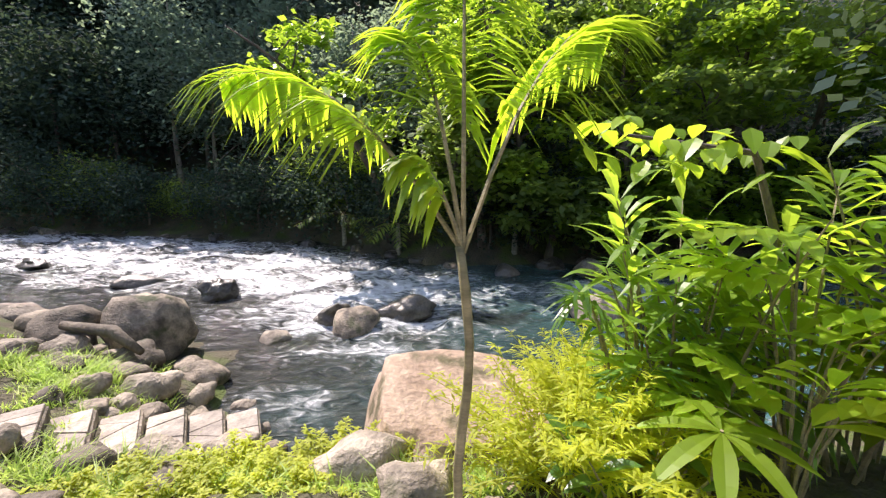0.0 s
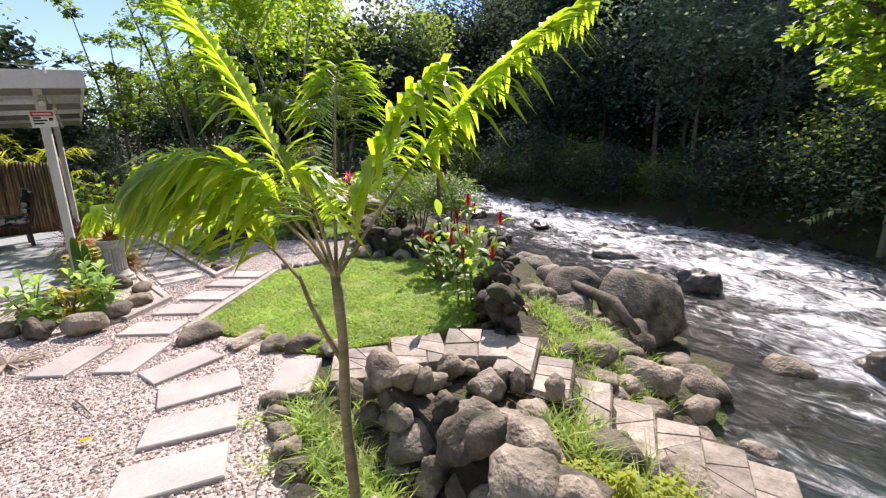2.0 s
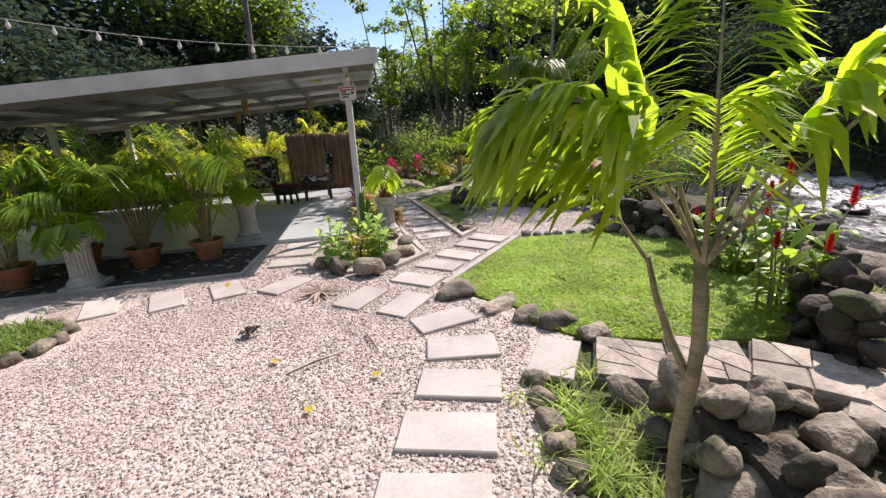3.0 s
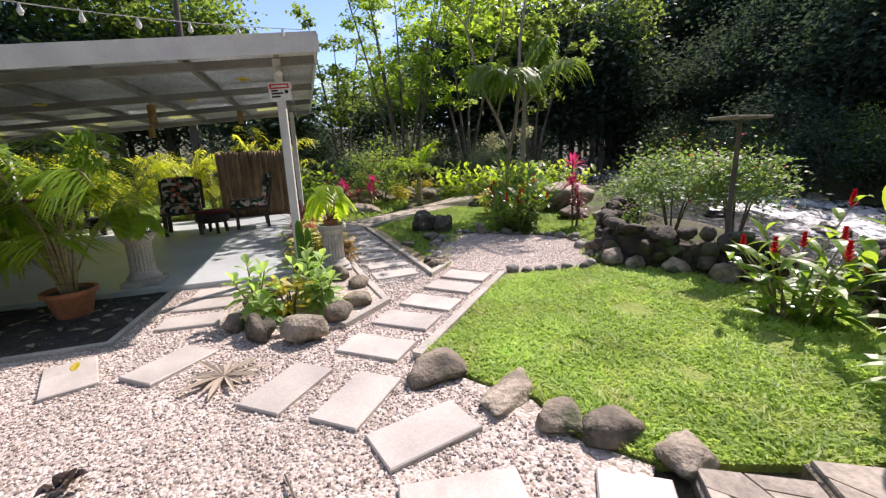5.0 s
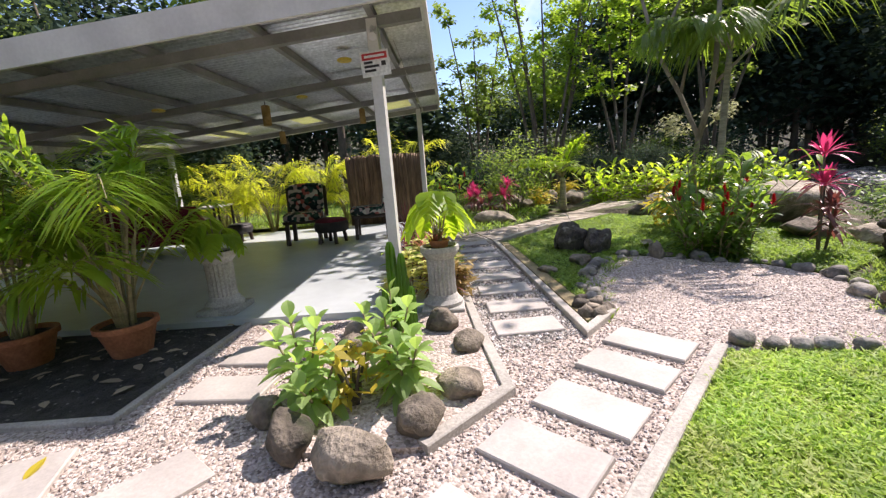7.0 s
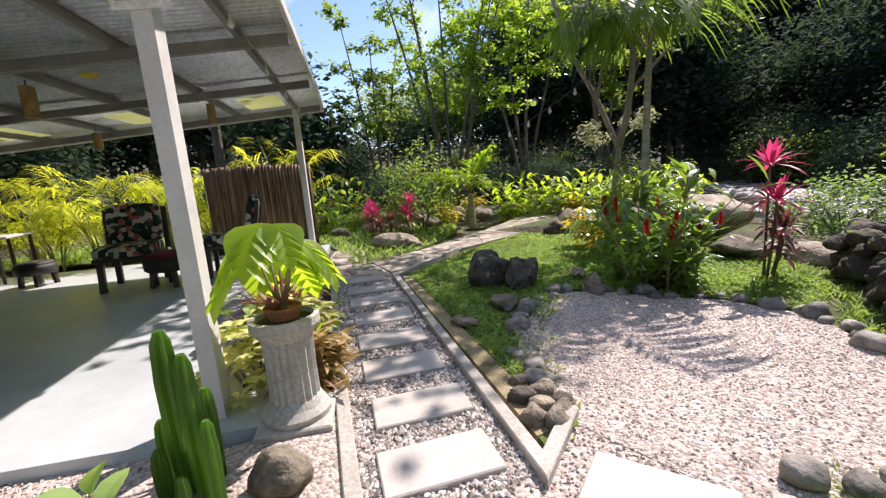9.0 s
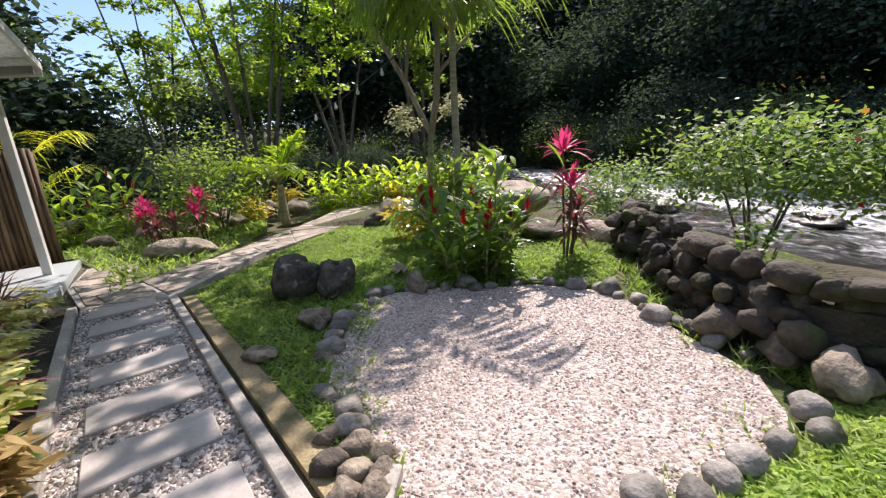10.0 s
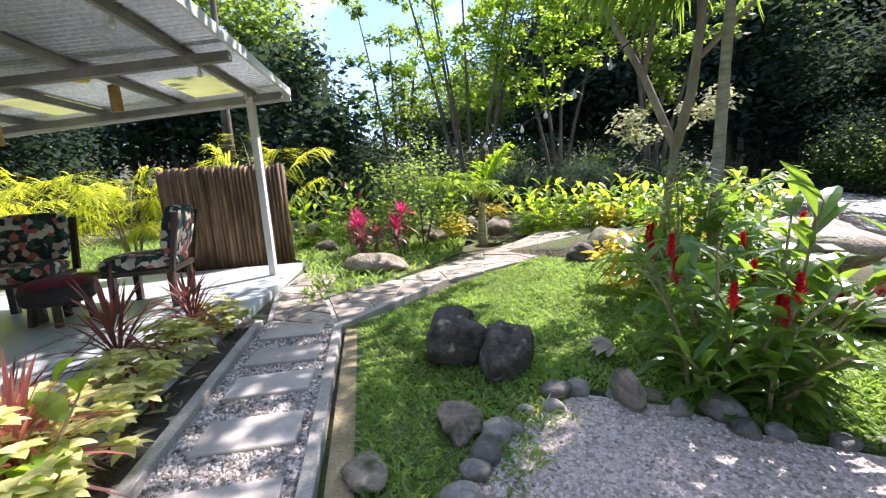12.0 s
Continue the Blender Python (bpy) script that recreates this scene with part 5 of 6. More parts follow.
# ---- garden plants ----
def variegated(x, y, r, seed):
    """A mound of small finger-leaved rosettes."""
    rnd.seed(seed)
    t = thing("variegated_bush", "yellow and green variegated bush along the path edge", "shrub", "path-side bushes", at=(x, y, 0.02))
    for i in range(6):
        g = Geo()
        a = i * 2.4
        g.tube([(0, 0, -0.04), (math.cos(a) * r * 0.5, math.sin(a) * r * 0.5, r * 0.9)], [0.01, 0.005], 5)
        part("branch", g, M_bark, t)
    for i in range(46):
        a, b = i * 2.4 + rv(-.2, .2), math.asin(rv(-0.1, 1))
        k = rv(0.75, 1.1)
        c = Vector((math.cos(a) * math.cos(b), math.sin(a) * math.cos(b), math.sin(b) * 1.15)) * r * k + Vector((0, 0, r * 0.5))
        g = Geo()
        for j in range(7):
            q = j * 0.9 + i
            d = Vector((math.cos(q), math.sin(q), rv(-0.1, 0.35))) + c.normalized() * 0.4
            g.blade(c, d, rv(0.07, 0.11), rv(0.036, 0.05), 0.4, 4, 0.2)
        part("leaf_spray", g, L_varieg, t)
    return t



ginger("red ginger clump with glossy leaves and upright red flowers", -9.66, 2.64, 0, 0.9, 30, L_glossy, 0.31, 0.06, L_red, 51, 0.55, n=11, flowers=14, low=0.12)
ginger("dense skirt of glossy leaves round the red ginger", -9.66, 2.62, 0, 0.5, 24, L_glossy, 0.3, 0.06, None, 58, 0.8, n=8, low=0.15, split=False)
ginger("tall broad-leaved canes rising from the red ginger", -9.62, 2.9, 0, 1.26, 6, L_glossy, 0.42, 0.105, None, 57, 0.5, n=6, low=0.45)
ginger("red-flowering ginger with broad leaves on the lawn edge", -5.28, 3.2, 0, 0.98, 10, L_bright, 0.34, 0.085, L_red, 52, 0.5, n=8, flowers=7, low=0.05)
ginger("leafy ginger shoots at the clump's foot", -5.25, 3.22, 0, 0.5, 9, L_ginger, 0.3, 0.07, None, 53, 0.8, n=7, split=False)
ginger("red-flowering ginger by the river wall", -4.3, 2.86, 0, 1.1, 8, L_bright, 0.3, 0.08, L_red, 54, 0.18, n=9, flowers=5, low=0.05)
cordyline("pink-crowned cordyline with two thin stems", -9.5, 3.68, 0, [(0.08, -0.08, 1.04), (0.3, -0.2, 0.74)], L_maroon, L_pink, 60, 0.31, 0.05)
cordyline("maroon cordyline shoots at the pink one's foot", -9.5, 3.72, 0, [(0.1, 0.0, 0.36), (0.24, -0.1, 0.5)], L_maroon, L_maroon, 65, 0.26, 0.045)
cordyline("magenta cordyline in the far flower bed", -14.5, -0.4, 0, [(0, 0, 0.6), (0.2, 0.1, 0.5), (-0.2, -0.1, 0.45)], L_maroon, L_pink, 61, 0.3, 0.06)
cordyline("magenta cordyline in the far flower bed", -14.1, 0.4, 0, [(0, 0, 0.7), (0.15, -0.1, 0.5)], L_maroon, L_pink, 62, 0.3, 0.06)
cordyline("magenta cordyline in the far flower bed", -13.9, 0.0, 0, [(0, 0, 0.4), (0.15, -0.2, 0.35)], L_maroon, L_maroon, 63, 0.26, 0.06)
for x, y, h, sd in [(-9.95, -1.0, 0.75, 1), (-10.7, -1.0, 0.62, 2), (-9.15, -0.85, 0.5, 3), (-8.2, -0.35, 0.45, 4)]:
    cordyline("maroon narrow-leaved cordyline along the path", x, y, 0.02, [(0, 0, h * 0.5), (0.05, 0.05, h * 0.3)], L_maroon, L_maroon, 70 + sd, h * 0.75, 0.022, 30)
for x, y, r, sd in [(-8.65, -0.48, 0.3, 1), (-9.1, -0.62, 0.26, 2), (-9.65, -0.72, 0.22, 3), (-10.2, -0.82, 0.22, 4), (-8.25, -0.62, 0.26, 6), (-10.9, -0.88, 0.18, 5)]:
    variegated(x, y, r, 80 + sd)
bush("flowering_shrub", "tall airy grey-green shrub in the far bed", -15.05, 0.66, 0, (0.8, 0.8, 0.9), 3000, 0.075, L_forest, 90, 46)
bush("flowering_shrub", "small sprig with orange young leaves beside the wall", -7.75, 3.62, -0.03, (0.16, 0.16, 0.3), 320, 0.05, L_ginger, 91, 14, 2.0, flower=L_dry)
bush("flowering_shrub", "airy glossy shrub with orange young leaves behind the wall", -8.2, 4.55, -0.03, (0.78, 0.6, 0.36), 4600, 0.066, L_silver, 93, 80, 2.0, flower=L_ember, lift=0.52)
bush("flowering_shrub", "loose shrub with red young leaves beside the wooden post", -7.2, 4.6, -0.03, (0.52, 0.48, 0.34), 2700, 0.066, L_silver, 92, 50, 2.0, flower=L_red, lift=0.55)
bush("flowering_shrub", "rounded grey-green shrub at the river's edge", -10.5, 5.6, -0.03, (0.6, 0.5, 0.42), 3600, 0.055, L_silver, 94, 54)
for x, y, r, sd in [(-11.6, 3.02, 0.34, 6), (-12.4, 3.9, 0.42, 1), (-15.6, 4.3, 0.3, 2), (-15.9, 1.2, 0.3, 3), (-17.8, 2.2, 0.35, 4), (-12.9, 4.4, 0.35, 5)]:
    bush("croton_bush", "golden-yellow croton bush in the flower bed", x, y, 0, (r, r, r * 0.85), 420, 0.13, L_yellow, 100 + sd, 20, 2.4)
palm("cycad_palm", "short bright palm with arching leaves in the far bed", -15.05, 1.75, 0, 0.75, 0, 14, 1.5, 0.42, 0.045, L_palm, seed=110, n=26, r=0.07, elev=(0.65, 1.4), droop=0.42)
rnd.seed(6)
for i in range(13):
    ginger("bright green leafy hedge plant along the garden's end", -17.1 + rv(-0.3, 0.3) + i * 0.2, 2.9 + i * 0.3 + rv(-.1, .1), land(-17, 4), 1.15, 11, L_palm, 0.42, 0.11, None, 120 + i, 0.8, "hedge_plant", 7)
for i in range(7):
    ginger("green heliconia clump at the back of the garden", -17.6 - (i % 3) * 0.8, -3.6 + i * 0.75, land(-17.6, 0), 1.3, 6, L_bright if i % 2 else L_ginger, 0.5, 0.13, L_red if i % 2 else None, 140 + i, 0.5, "heliconia", 7, 2)

for x, y, h, lf, fl, sd in [(-16.3, -0.9, 1.3, L_bright, L_red, 1), (-16.7, 0.3, 1.5, L_ginger, L_red, 2), (-16.9, 1.3, 1.2, L_bright, None, 3), (-16.2, 3.3, 0.7, L_palm, None, 4), (-15.0, 5.3, 0.8, L_palm, None, 5), (-14.1, 5.9, 0.9, L_bright, None, 6), (-13.2, 5.2, 0.6, L_ginger, None, 7), (-15.9, -1.7, 1.0, L_bright, None, 8)]:
    ginger("lush broad-leaved tropical plant in the far bed", x, y, -0.02, h, 9, lf, 0.42, 0.11, fl, 180 + sd, 0.6, "bed_plant", 7, 3, split=False)

# the garden palm with its bare-limbed neighbour
palm("garden_palm", "slender palm with a full crown of drooping fronds", -10.85, 3.27, 0, 2.45, 0, 14, 1.65, 0.5, 0.036, L_crown, lean=(-0.04, 0.08), seed=150, n=34, r=0.042, elev=(0.55, 1.4), droop=0.42, fall=0.9)
rnd.seed(151)
t = thing("garden_tree", "thin pale-barked tree with bare lower limbs and sparse crown", "tree", at=(-11.35, 3.05, 0))
limbs = [((0, 0, -0.1), (0.06, 0.05, 0.7), (0.12, 0.1, 1.35), (-0.1, -0.08, 2.0), (-0.35, -0.35, 2.7), (-0.9, -0.5, 4.0), (-1.3, 0.1, 5.2)), ((-0.1, -0.08, 2.0), (-0.12, -0.02, 2.3), (-0.2, 0.06, 2.55)),
         ((0.12, 0.1, 1.35), (0.16, 0.2, 1.8), (0.1, 0.3, 2.4), (-0.3, 0.5, 3.6), (-0.8, 0.9, 5.0)), ((0.1, 0.3, 2.1), (0.14, 0.5, 2.3), (0.15, 0.75, 2.55)), ((-0.35, -0.35, 2.7), (-0.9, 0.3, 3.8), (-2.0, 0.8, 5.2))]
for lb in limbs:
    g = Geo()
    g.tube(lb, [(0.045 if lb[0][2] < 1.9 else 0.026) - 0.004 * i for i in range(len(lb))], 8)
    part("limb", g, M_bark_pale, t, smooth=True)
g = Geo()
leaf_cloud(g, (-1.6, 0.55, 5.3), (2.1, 1.1, 0.6), 2300, 0.17, 40)
part("crown", g, L_bright, t)
g = Geo()
leaf_cloud(g, (-2.3, -1.3, 5.4), (1.6, 1.3, 0.5), 1700, 0.17, 34)
part("crown", g, L_bright, t)
g = Geo()
g.tube([(-0.9, -0.5, 4.0), (-1.6, -0.9, 4.8), (-2.4, -1.4, 5.4)], [0.022, 0.016, 0.008], 6)
part("limb", g, M_bark_pale, t)
g = Geo()
leaf_cloud(g, (0.05, -0.1, 1.55), (0.22, 0.24, 0.17), 420, 0.06, 12, stretch=2.2)
part("foliage", g, L_pale, t, "pale bushy air plant on the fork")
g = Geo()
leaf_cloud(g, (0.05, 0.42, 1.68), (0.22, 0.3, 0.12), 380, 0.06, 12, stretch=2.2)
part("foliage", g, L_pale, t, "pale bushy air plant on the fork")

areca("fan_palm", "small dark-green palm clump at the slender palm's foot", -10.78, 3.0, 0, 1.5, 12, L_crown, 152, 14)
bush("leafy_shrub", "dark leafy shrub round the foot of the slender palm", -10.95, 3.25, 0, (0.42, 0.5, 0.5), 900, 0.13, L_ginger, 153, 30, 2.2)

# far slender trees with open crowns against the sky
def many_stemmed(label, x, y, stems, h, spread, leaf, seed, n=260, size=0.17):
    rnd.seed(seed)
    t = thing("slender_tree", label, "tree", "slender trees", at=(x, y, land(x, y) - 0.1))
    g2 = Geo()
    for i in range(stems):
        a = -1.6 + 3.2 * i / max(1, stems - 1) + rv(-0.2, 0.2)
        lean = spread * rv(0.4, 1.0)
        top = Vector((rv(-0.8, 0.8), math.sin(a) * lean, h * rv(0.8, 1.05)))
        g = Geo()
        at = lambda q: Vector((top.x * q + 0.12 * math.sin(q * 7 + i), top.y * q ** 1.3 + (i - stems / 2) * 0.12 * (1 - q), top.z * q))
        g.tube([at(q / 8) for q in range(9)], [0.075 * (1.1 - 0.9 * q / 8) for q in range(9)], 6)
        part("trunk", g, M_bark, t, smooth=True)
        for k in range(7):
            q = rv(0.42, 1.0)
            c = at(q) + Vector((rv(-.6, .6), rv(-.9, .9), rv(0.1, 0.5)))
            g = Geo()
            g.tube([at(q), (at(q) + c) / 2 + Vector((0, 0, 0.1)), c], [0.022, 0.015, 0.006], 4, 0, False)
            part("branch", g, M_bark, t)
            leaf_cloud(g2, c, (0.55, 0.6, 0.3), n // 6, size, 4)
    part("crown", g2, leaf, t)
    return t


many_stemmed("open tree with several thin leaning trunks and airy leaves", -20.5, 2.0, 7, 8.6, 3.0, L_bright, 161, 1300, 0.135)
many_stemmed("tall thin-trunked tree with sparse sunlit leaves", -22.5, 5.2, 4, 9.0, 2.0, L_bright, 162, 700, 0.2)
many_stemmed("tall thin-trunked tree with sparse sunlit leaves", -23.5, -0.6, 3, 8.2, 1.6, L_forest, 163, 700, 0.2)
many_stemmed("tall thin-trunked tree with sparse leaves", -22.0, 8.2, 4, 9.0, 2.2, L_forest, 164, 800, 0.22)
tall = tree("tall_tree", "very tall straight-trunked tree behind the pavilion", 15.0, 2.4, 0.7, L_forest, M_bark, 166, 1800, 0.24, 40, 0.2, 6)
shelter(tall, -23.5, -6.9)
round_tree = tree("rounded_tree", "dense rounded tree behind the cane screen, leaves darkened as shade", 6.2, 1.6, 0.15, L_forest_shade, M_bark, 167, 4600, 0.3, 44, 0.12, 7)
shelter(round_tree, -22.5, -3.6)
# sunlit trees leaning over the far shore
def leaning_tree(label, x, y, reach, h, leaf, seed, n=2200):
    """A trunk that arches out over the water with layered sprays of leaves."""
    rnd.seed(seed)
    t = thing("overhanging_tree", label, "tree", "overhanging trees", at=(x, y, land(x, y) - 0.1))
    at = lambda q: Vector((reach[0] * q ** 1.6, reach[1] * q ** 1.6, h * (1.45 * q - 0.45 * q * q)))
    g = Geo()
    g.tube([at(i / 10) for i in range(11)], [0.11 * (1.1 - 0.95 * i / 10) for i in range(11)], 8)
    part("trunk", g, M_bark, t, smooth=True)
    cl = Geo()
    for i in range(16):
        q = rv(0.35, 1.0)
        c = at(q) + Vector((rv(-1.1, 1.1), rv(-1.0, 0.8), rv(-0.5, 0.9)))
        g = Geo()
        g.tube([at(q), (at(q) + c) / 2 + Vector((0, 0, 0.15)), c], [0.03, 0.018, 0.007], 5, 0, False)
        part("limb", g, M_bark, t)
        leaf_cloud(cl, c, (0.65, 0.65, 0.22), n // 16, 0.2, 5)
    part("crown", cl, leaf, t)
    return t


leaning_tree("sunlit tree leaning far out over the rapids", -1.6, 12.0, (-2.6, -3.2), 4.6, L_bright, 165, 3200)
leaning_tree("sunlit leafy tree hanging over the far shore", 2.2, 10.4, (-1.3, -2.0), 4.3, L_bright, 175, 3400)
leaning_tree("sunlit leafy tree hanging over the far shore", 4.4, 10.2, (-0.6, -1.6), 3.0, L_bright, 176, 3000)
leaning_tree("leafy tree hanging low over the far shore", 1.0, 10.4, (-0.5, -1.0), 2.4, L_forest, 177, 3000)
leaning_tree("leafy tree arching over the far shore", 1.6, 11.2, (-0.8, -1.6), 5.2, L_bright, 168)
leaning_tree("leafy tree arching over the far shore", 4.8, 11.8, (-0.6, -1.8), 4.8, L_bright, 169)
leaning_tree("leafy dark tree arching over the far shore", 0.2, 11.6, (0.8, -0.9), 3.2, L_forest, 170)
for x, y, rx, ry, h, lf, sd in [(6.4, 10.7, -0.8, -1.6, 3.4, L_forest, 1), (7.6, 11.4, -0.9, -2.0, 5.4, L_bright, 2), (3.4, 11.4, 0.4, -1.8, 5.8, L_forest, 3), (5.4, 10.4, 0.2, -1.2, 2.0, L_bright, 4), (9.6, 11.2, -0.8, -1.4, 4.6, L_bright, 5), (2.6, 10.0, 0.3, -0.8, 1.8, L_forest, 6), (11.6, 10.9, -0.6, -1.8, 5.6, L_bright, 7), (8.4, 10.6, 0.3, -1.0, 2.4, L_bright, 8), (12.5, 10.6, -0.5, -1.0, 3.0, L_forest, 9)]:
    leaning_tree("leafy sunlit tree crowding the far shore", x, y, (rx, ry), h, lf, 190 + sd, 3000)
for x, y, h, sd in [(-3.0, 12.4, 2.0, 1), (1.8, 10.2, 1.6, 2), (3.6, 10.9, 1.8, 3), (-1.2, 11.0, 1.8, 4)]:
    palm("tree_fern", "dark tree fern at the far shore", x, y, land(x, y) - 0.1, h * 0.5, 0, 9, h * 0.8, 0.3, 0.05, L_forest, seed=170 + sd, n=18, r=0.06, elev=(0.1, 1.0), droop=0.5)

# ---- pots, planters and the planting island ----
def column_planter(x, y, z, label):
    t = thing("column_planter", label, "planter", "fluted column planters", at=(x, y, z))
    g = Geo()
    g.box((0, 0, 0.03), (0.36, 0.36, 0.06), 0.1, 0, 0.008)
    part("plinth", g, M_col, t)
    g = Geo()
    g.lathe([(0.165, 0.055), (0.17, 0.09), (0.14, 0.12), (0.125, 0.15), (0.122, 0.16), (0.118, 0.3), (0.122, 0.46), (0.126, 0.47), (0.13, 0.48), (0.15, 0.5), (0.165, 0.53), (0.165, 0.57), (0.14, 0.572), (0.13, 0.54)], n=40, flute=0.012, fz=(0.155, 0.465))
    part("fluted_shaft", g, M_col, t, smooth=False)
    g = Geo()
    g.lathe([(0.13, 0.53), (0.13, 0.55), (0.0, 0.56)], n=20)
    part("soil", g, M_soil, t)
    return t


def monstera(x, y, z, n, L, leaf, seed, stemh=0.25, spikes=0):
    rnd.seed(seed)
    t = thing("monstera", "split-leaved monstera growing from a column planter", "plant", at=(x, y, z))
    for i in range(n):
        a = i * 2.4 + 0.5
        k = stemh * rv(0.6, 1.3)
        top = Vector((math.cos(a) * 0.12, math.sin(a) * 0.12, k))
        g = Geo()
        g.tube([(0, 0, -0.02), top * 0.6 + Vector((0, 0, 0.04)), top], [0.007, 0.006, 0.004], 5, 1, False)
        leaf_lobed(g, top, (math.cos(a), math.sin(a), rv(-1.2, -0.3)), L * rv(0.8, 1.1), 0, 5, 0.6)
        part("leaf", g, [leaf, M_stem], t)
    for i in range(spikes):
        g = Geo()
        a = i * 2.4
        g.blade((0, -0.03, 0), (math.cos(a) * 0.6, math.sin(a) * 0.6, 1), rv(0.2, 0.32), 0.022, 0.3, 4, 0.2)
        part("spike", g, L_maroon, t)
    return t


def pot(x, y, z, r, h, label="round terracotta flower pot with a rolled rim"):
    t = thing("flower_pot", label, "pot", "terracotta pots", at=(x, y, z))
    g = Geo()
    g.lathe([(r * 0.66, 0), (r * 0.8, h * 0.4), (r * 0.95, h * 0.82), (r * 1.06, h * 0.84), (r * 1.06, h), (r * 0.92, h), (r * 0.88, h * 0.86)], n=28)
    part("body", g, M_terra, t, smooth=False)
    g = Geo()
    g.lathe([(r * 0.9, h * 0.84), (r * 0.9, h * 0.87), (0, h * 0.89)], n=20)
    part("soil", g, M_soil, t)
    return t


column_planter(-7.9, -2.34, 0.055, "fluted grey cast-stone column planter on the patio edge")
monstera(-7.9, -2.34, 0.62, 6, 0.22, L_bright, 1, 0.26)
column_planter(-7.92, -0.28, 0.0, "fluted grey cast-stone column planter beside the path")
monstera(-7.92, -0.28, 0.57, 7, 0.25, L_palm, 2, 0.36, 12)
bush("dry_plant", "half-dried straw-coloured plant between planter and kerb", -8.22, -0.22, 0.0, (0.12, 0.1, 0.2), 420, 0.12, L_ember_dry, 240, 16, 4.0)
column_planter(-6.2, -3.5, 0.0, "fluted white column planter in the shaded bed")
monstera(-6.2, -3.5, 0.57, 6, 0.26, L_bright, 3, 0.22)
g = Geo()
g.lathe([(0.07, 0), (0.082, 0.045), (0.09, 0.05), (0.09, 0.06), (0.078, 0.06), (0.07, 0.04), (0, 0.045)], n=20)
thing("nursery_pot", "small brown plastic pot set in the planter", "pot", at=(-7.92, -0.28, 0.56), data=g.mesh("nursery_pot", M_terra))
for x, y, r, h, H, sd in [(-7.13, -2.6, 0.2, 0.25, 1.75, 1), (-6.95, -3.3, 0.2, 0.25, 1.8, 2), (-7.2, -4.2, 0.2, 0.25, 1.7, 3), (-6.4, -4.4, 0.2, 0.25, 1.7, 4)]:
    pot(x, y, 0.006, r, h)
    areca("areca_palm", "feathery green areca palm in a terracotta pot", x, y, h * 0.88, H, 22, L_bright, 200 + sd, 28)
for x, y, H, sd in [(-13.95, -5.3, 2.3, 1), (-14.5, -4.3, 2.1, 2), (-15.0, -7.3, 2.4, 3), (-14.2, -6.3, 2.1, 4), (-14.8, -3.7, 1.9, 5), (-12.4, -9.2, 2.2, 6), (-9.5, -9.0, 2.2, 7)]:
    areca("areca_palm", "golden-green areca palm behind the patio", x, y, land(x, y), H, 16, L_areca, 210 + sd, 24)
areca("banana_palm", "pale feathery palm rising behind the cane screen", -15.5, -2.4, 0, 2.9, 8, L_areca, 221, 22)


def soft_plant(x, y, z, h, stems, seed):
    rnd.seed(seed)
    t = thing("soft_leaved_plant", "pale green soft-leaved plant in the planting island", "plant", "island plants", at=(x, y, z))
    for i in range(stems):
        a = i * 2.4
        top = Vector((math.cos(a) * 0.14 * rv(0.4, 1.2), math.sin(a) * 0.14 * rv(0.4, 1.2), h * rv(0.6, 1.0)))
        g = Geo()
        g.tube([(top.x * 0.2, top.y * 0.2, -0.02), top * 0.5, top], [0.01, 0.008, 0.005], 5)
        st = part("stem", g, M_stem, t)
        for j in range(13):
            q = 0.25 + 0.75 * j / 12
            b = j * 2.4 + i
            e = -0.1 + 1.3 * (j / 12) ** 2
            g = Geo()
            g.blade(top * q, (math.cos(b) * math.cos(e), math.sin(b) * math.cos(e), math.sin(e)), 0.19 * (1.15 - 0.35 * q), 0.07, 0.35, 5, 0.22, 0, shape=0.5)
            part("leaf", g, L_soft, st)
    return t


soft_plant(-6.5, -0.86, 0.03, 0.52, 4, 1)
soft_plant(-6.35, -0.72, 0.03, 0.32, 3, 2)
soft_plant(-6.72, -0.42, 0.03, 0.55, 5, 3)
soft_plant(-6.5, -0.3, 0.03, 0.4, 4, 4)
bush("croton_bush", "small yellow and brown croton on the planting island", -6.42, -0.56, 0.03, (0.14, 0.14, 0.18), 120, 0.1, L_yellow, 230, 12, 2.6)


def cactus(x, y, z):
    t = thing("cactus", "ribbed green column cactus with short side arms", "cactus", at=(x, y, z))
    for ox, oy, h, r in [(0, -0.03, 0.68, 0.042), (0.05, 0.06, 0.6, 0.036), (-0.05, -0.12, 0.3, 0.028), (0.1, 0.13, 0.36, 0.028), (0.06, -0.08, 0.24, 0.028), (-0.08, 0.05, 0.4, 0.03), (0.12, 0.02, 0.16, 0.026)]:
        g = Geo()
        prof = [(r * 0.8, -0.03), (r, h * 0.3), (r * 1.05, h * 0.7), (r * 0.85, h * 0.92), (r * 0.4, h * 0.99)]
        g.lathe(prof, (ox, oy, 0), 16, 0, r * 0.3, (-1, h * 0.97))
        part("column", g, L_ginger, t)
    return t


cactus(-7.45, -0.55, 0.03)

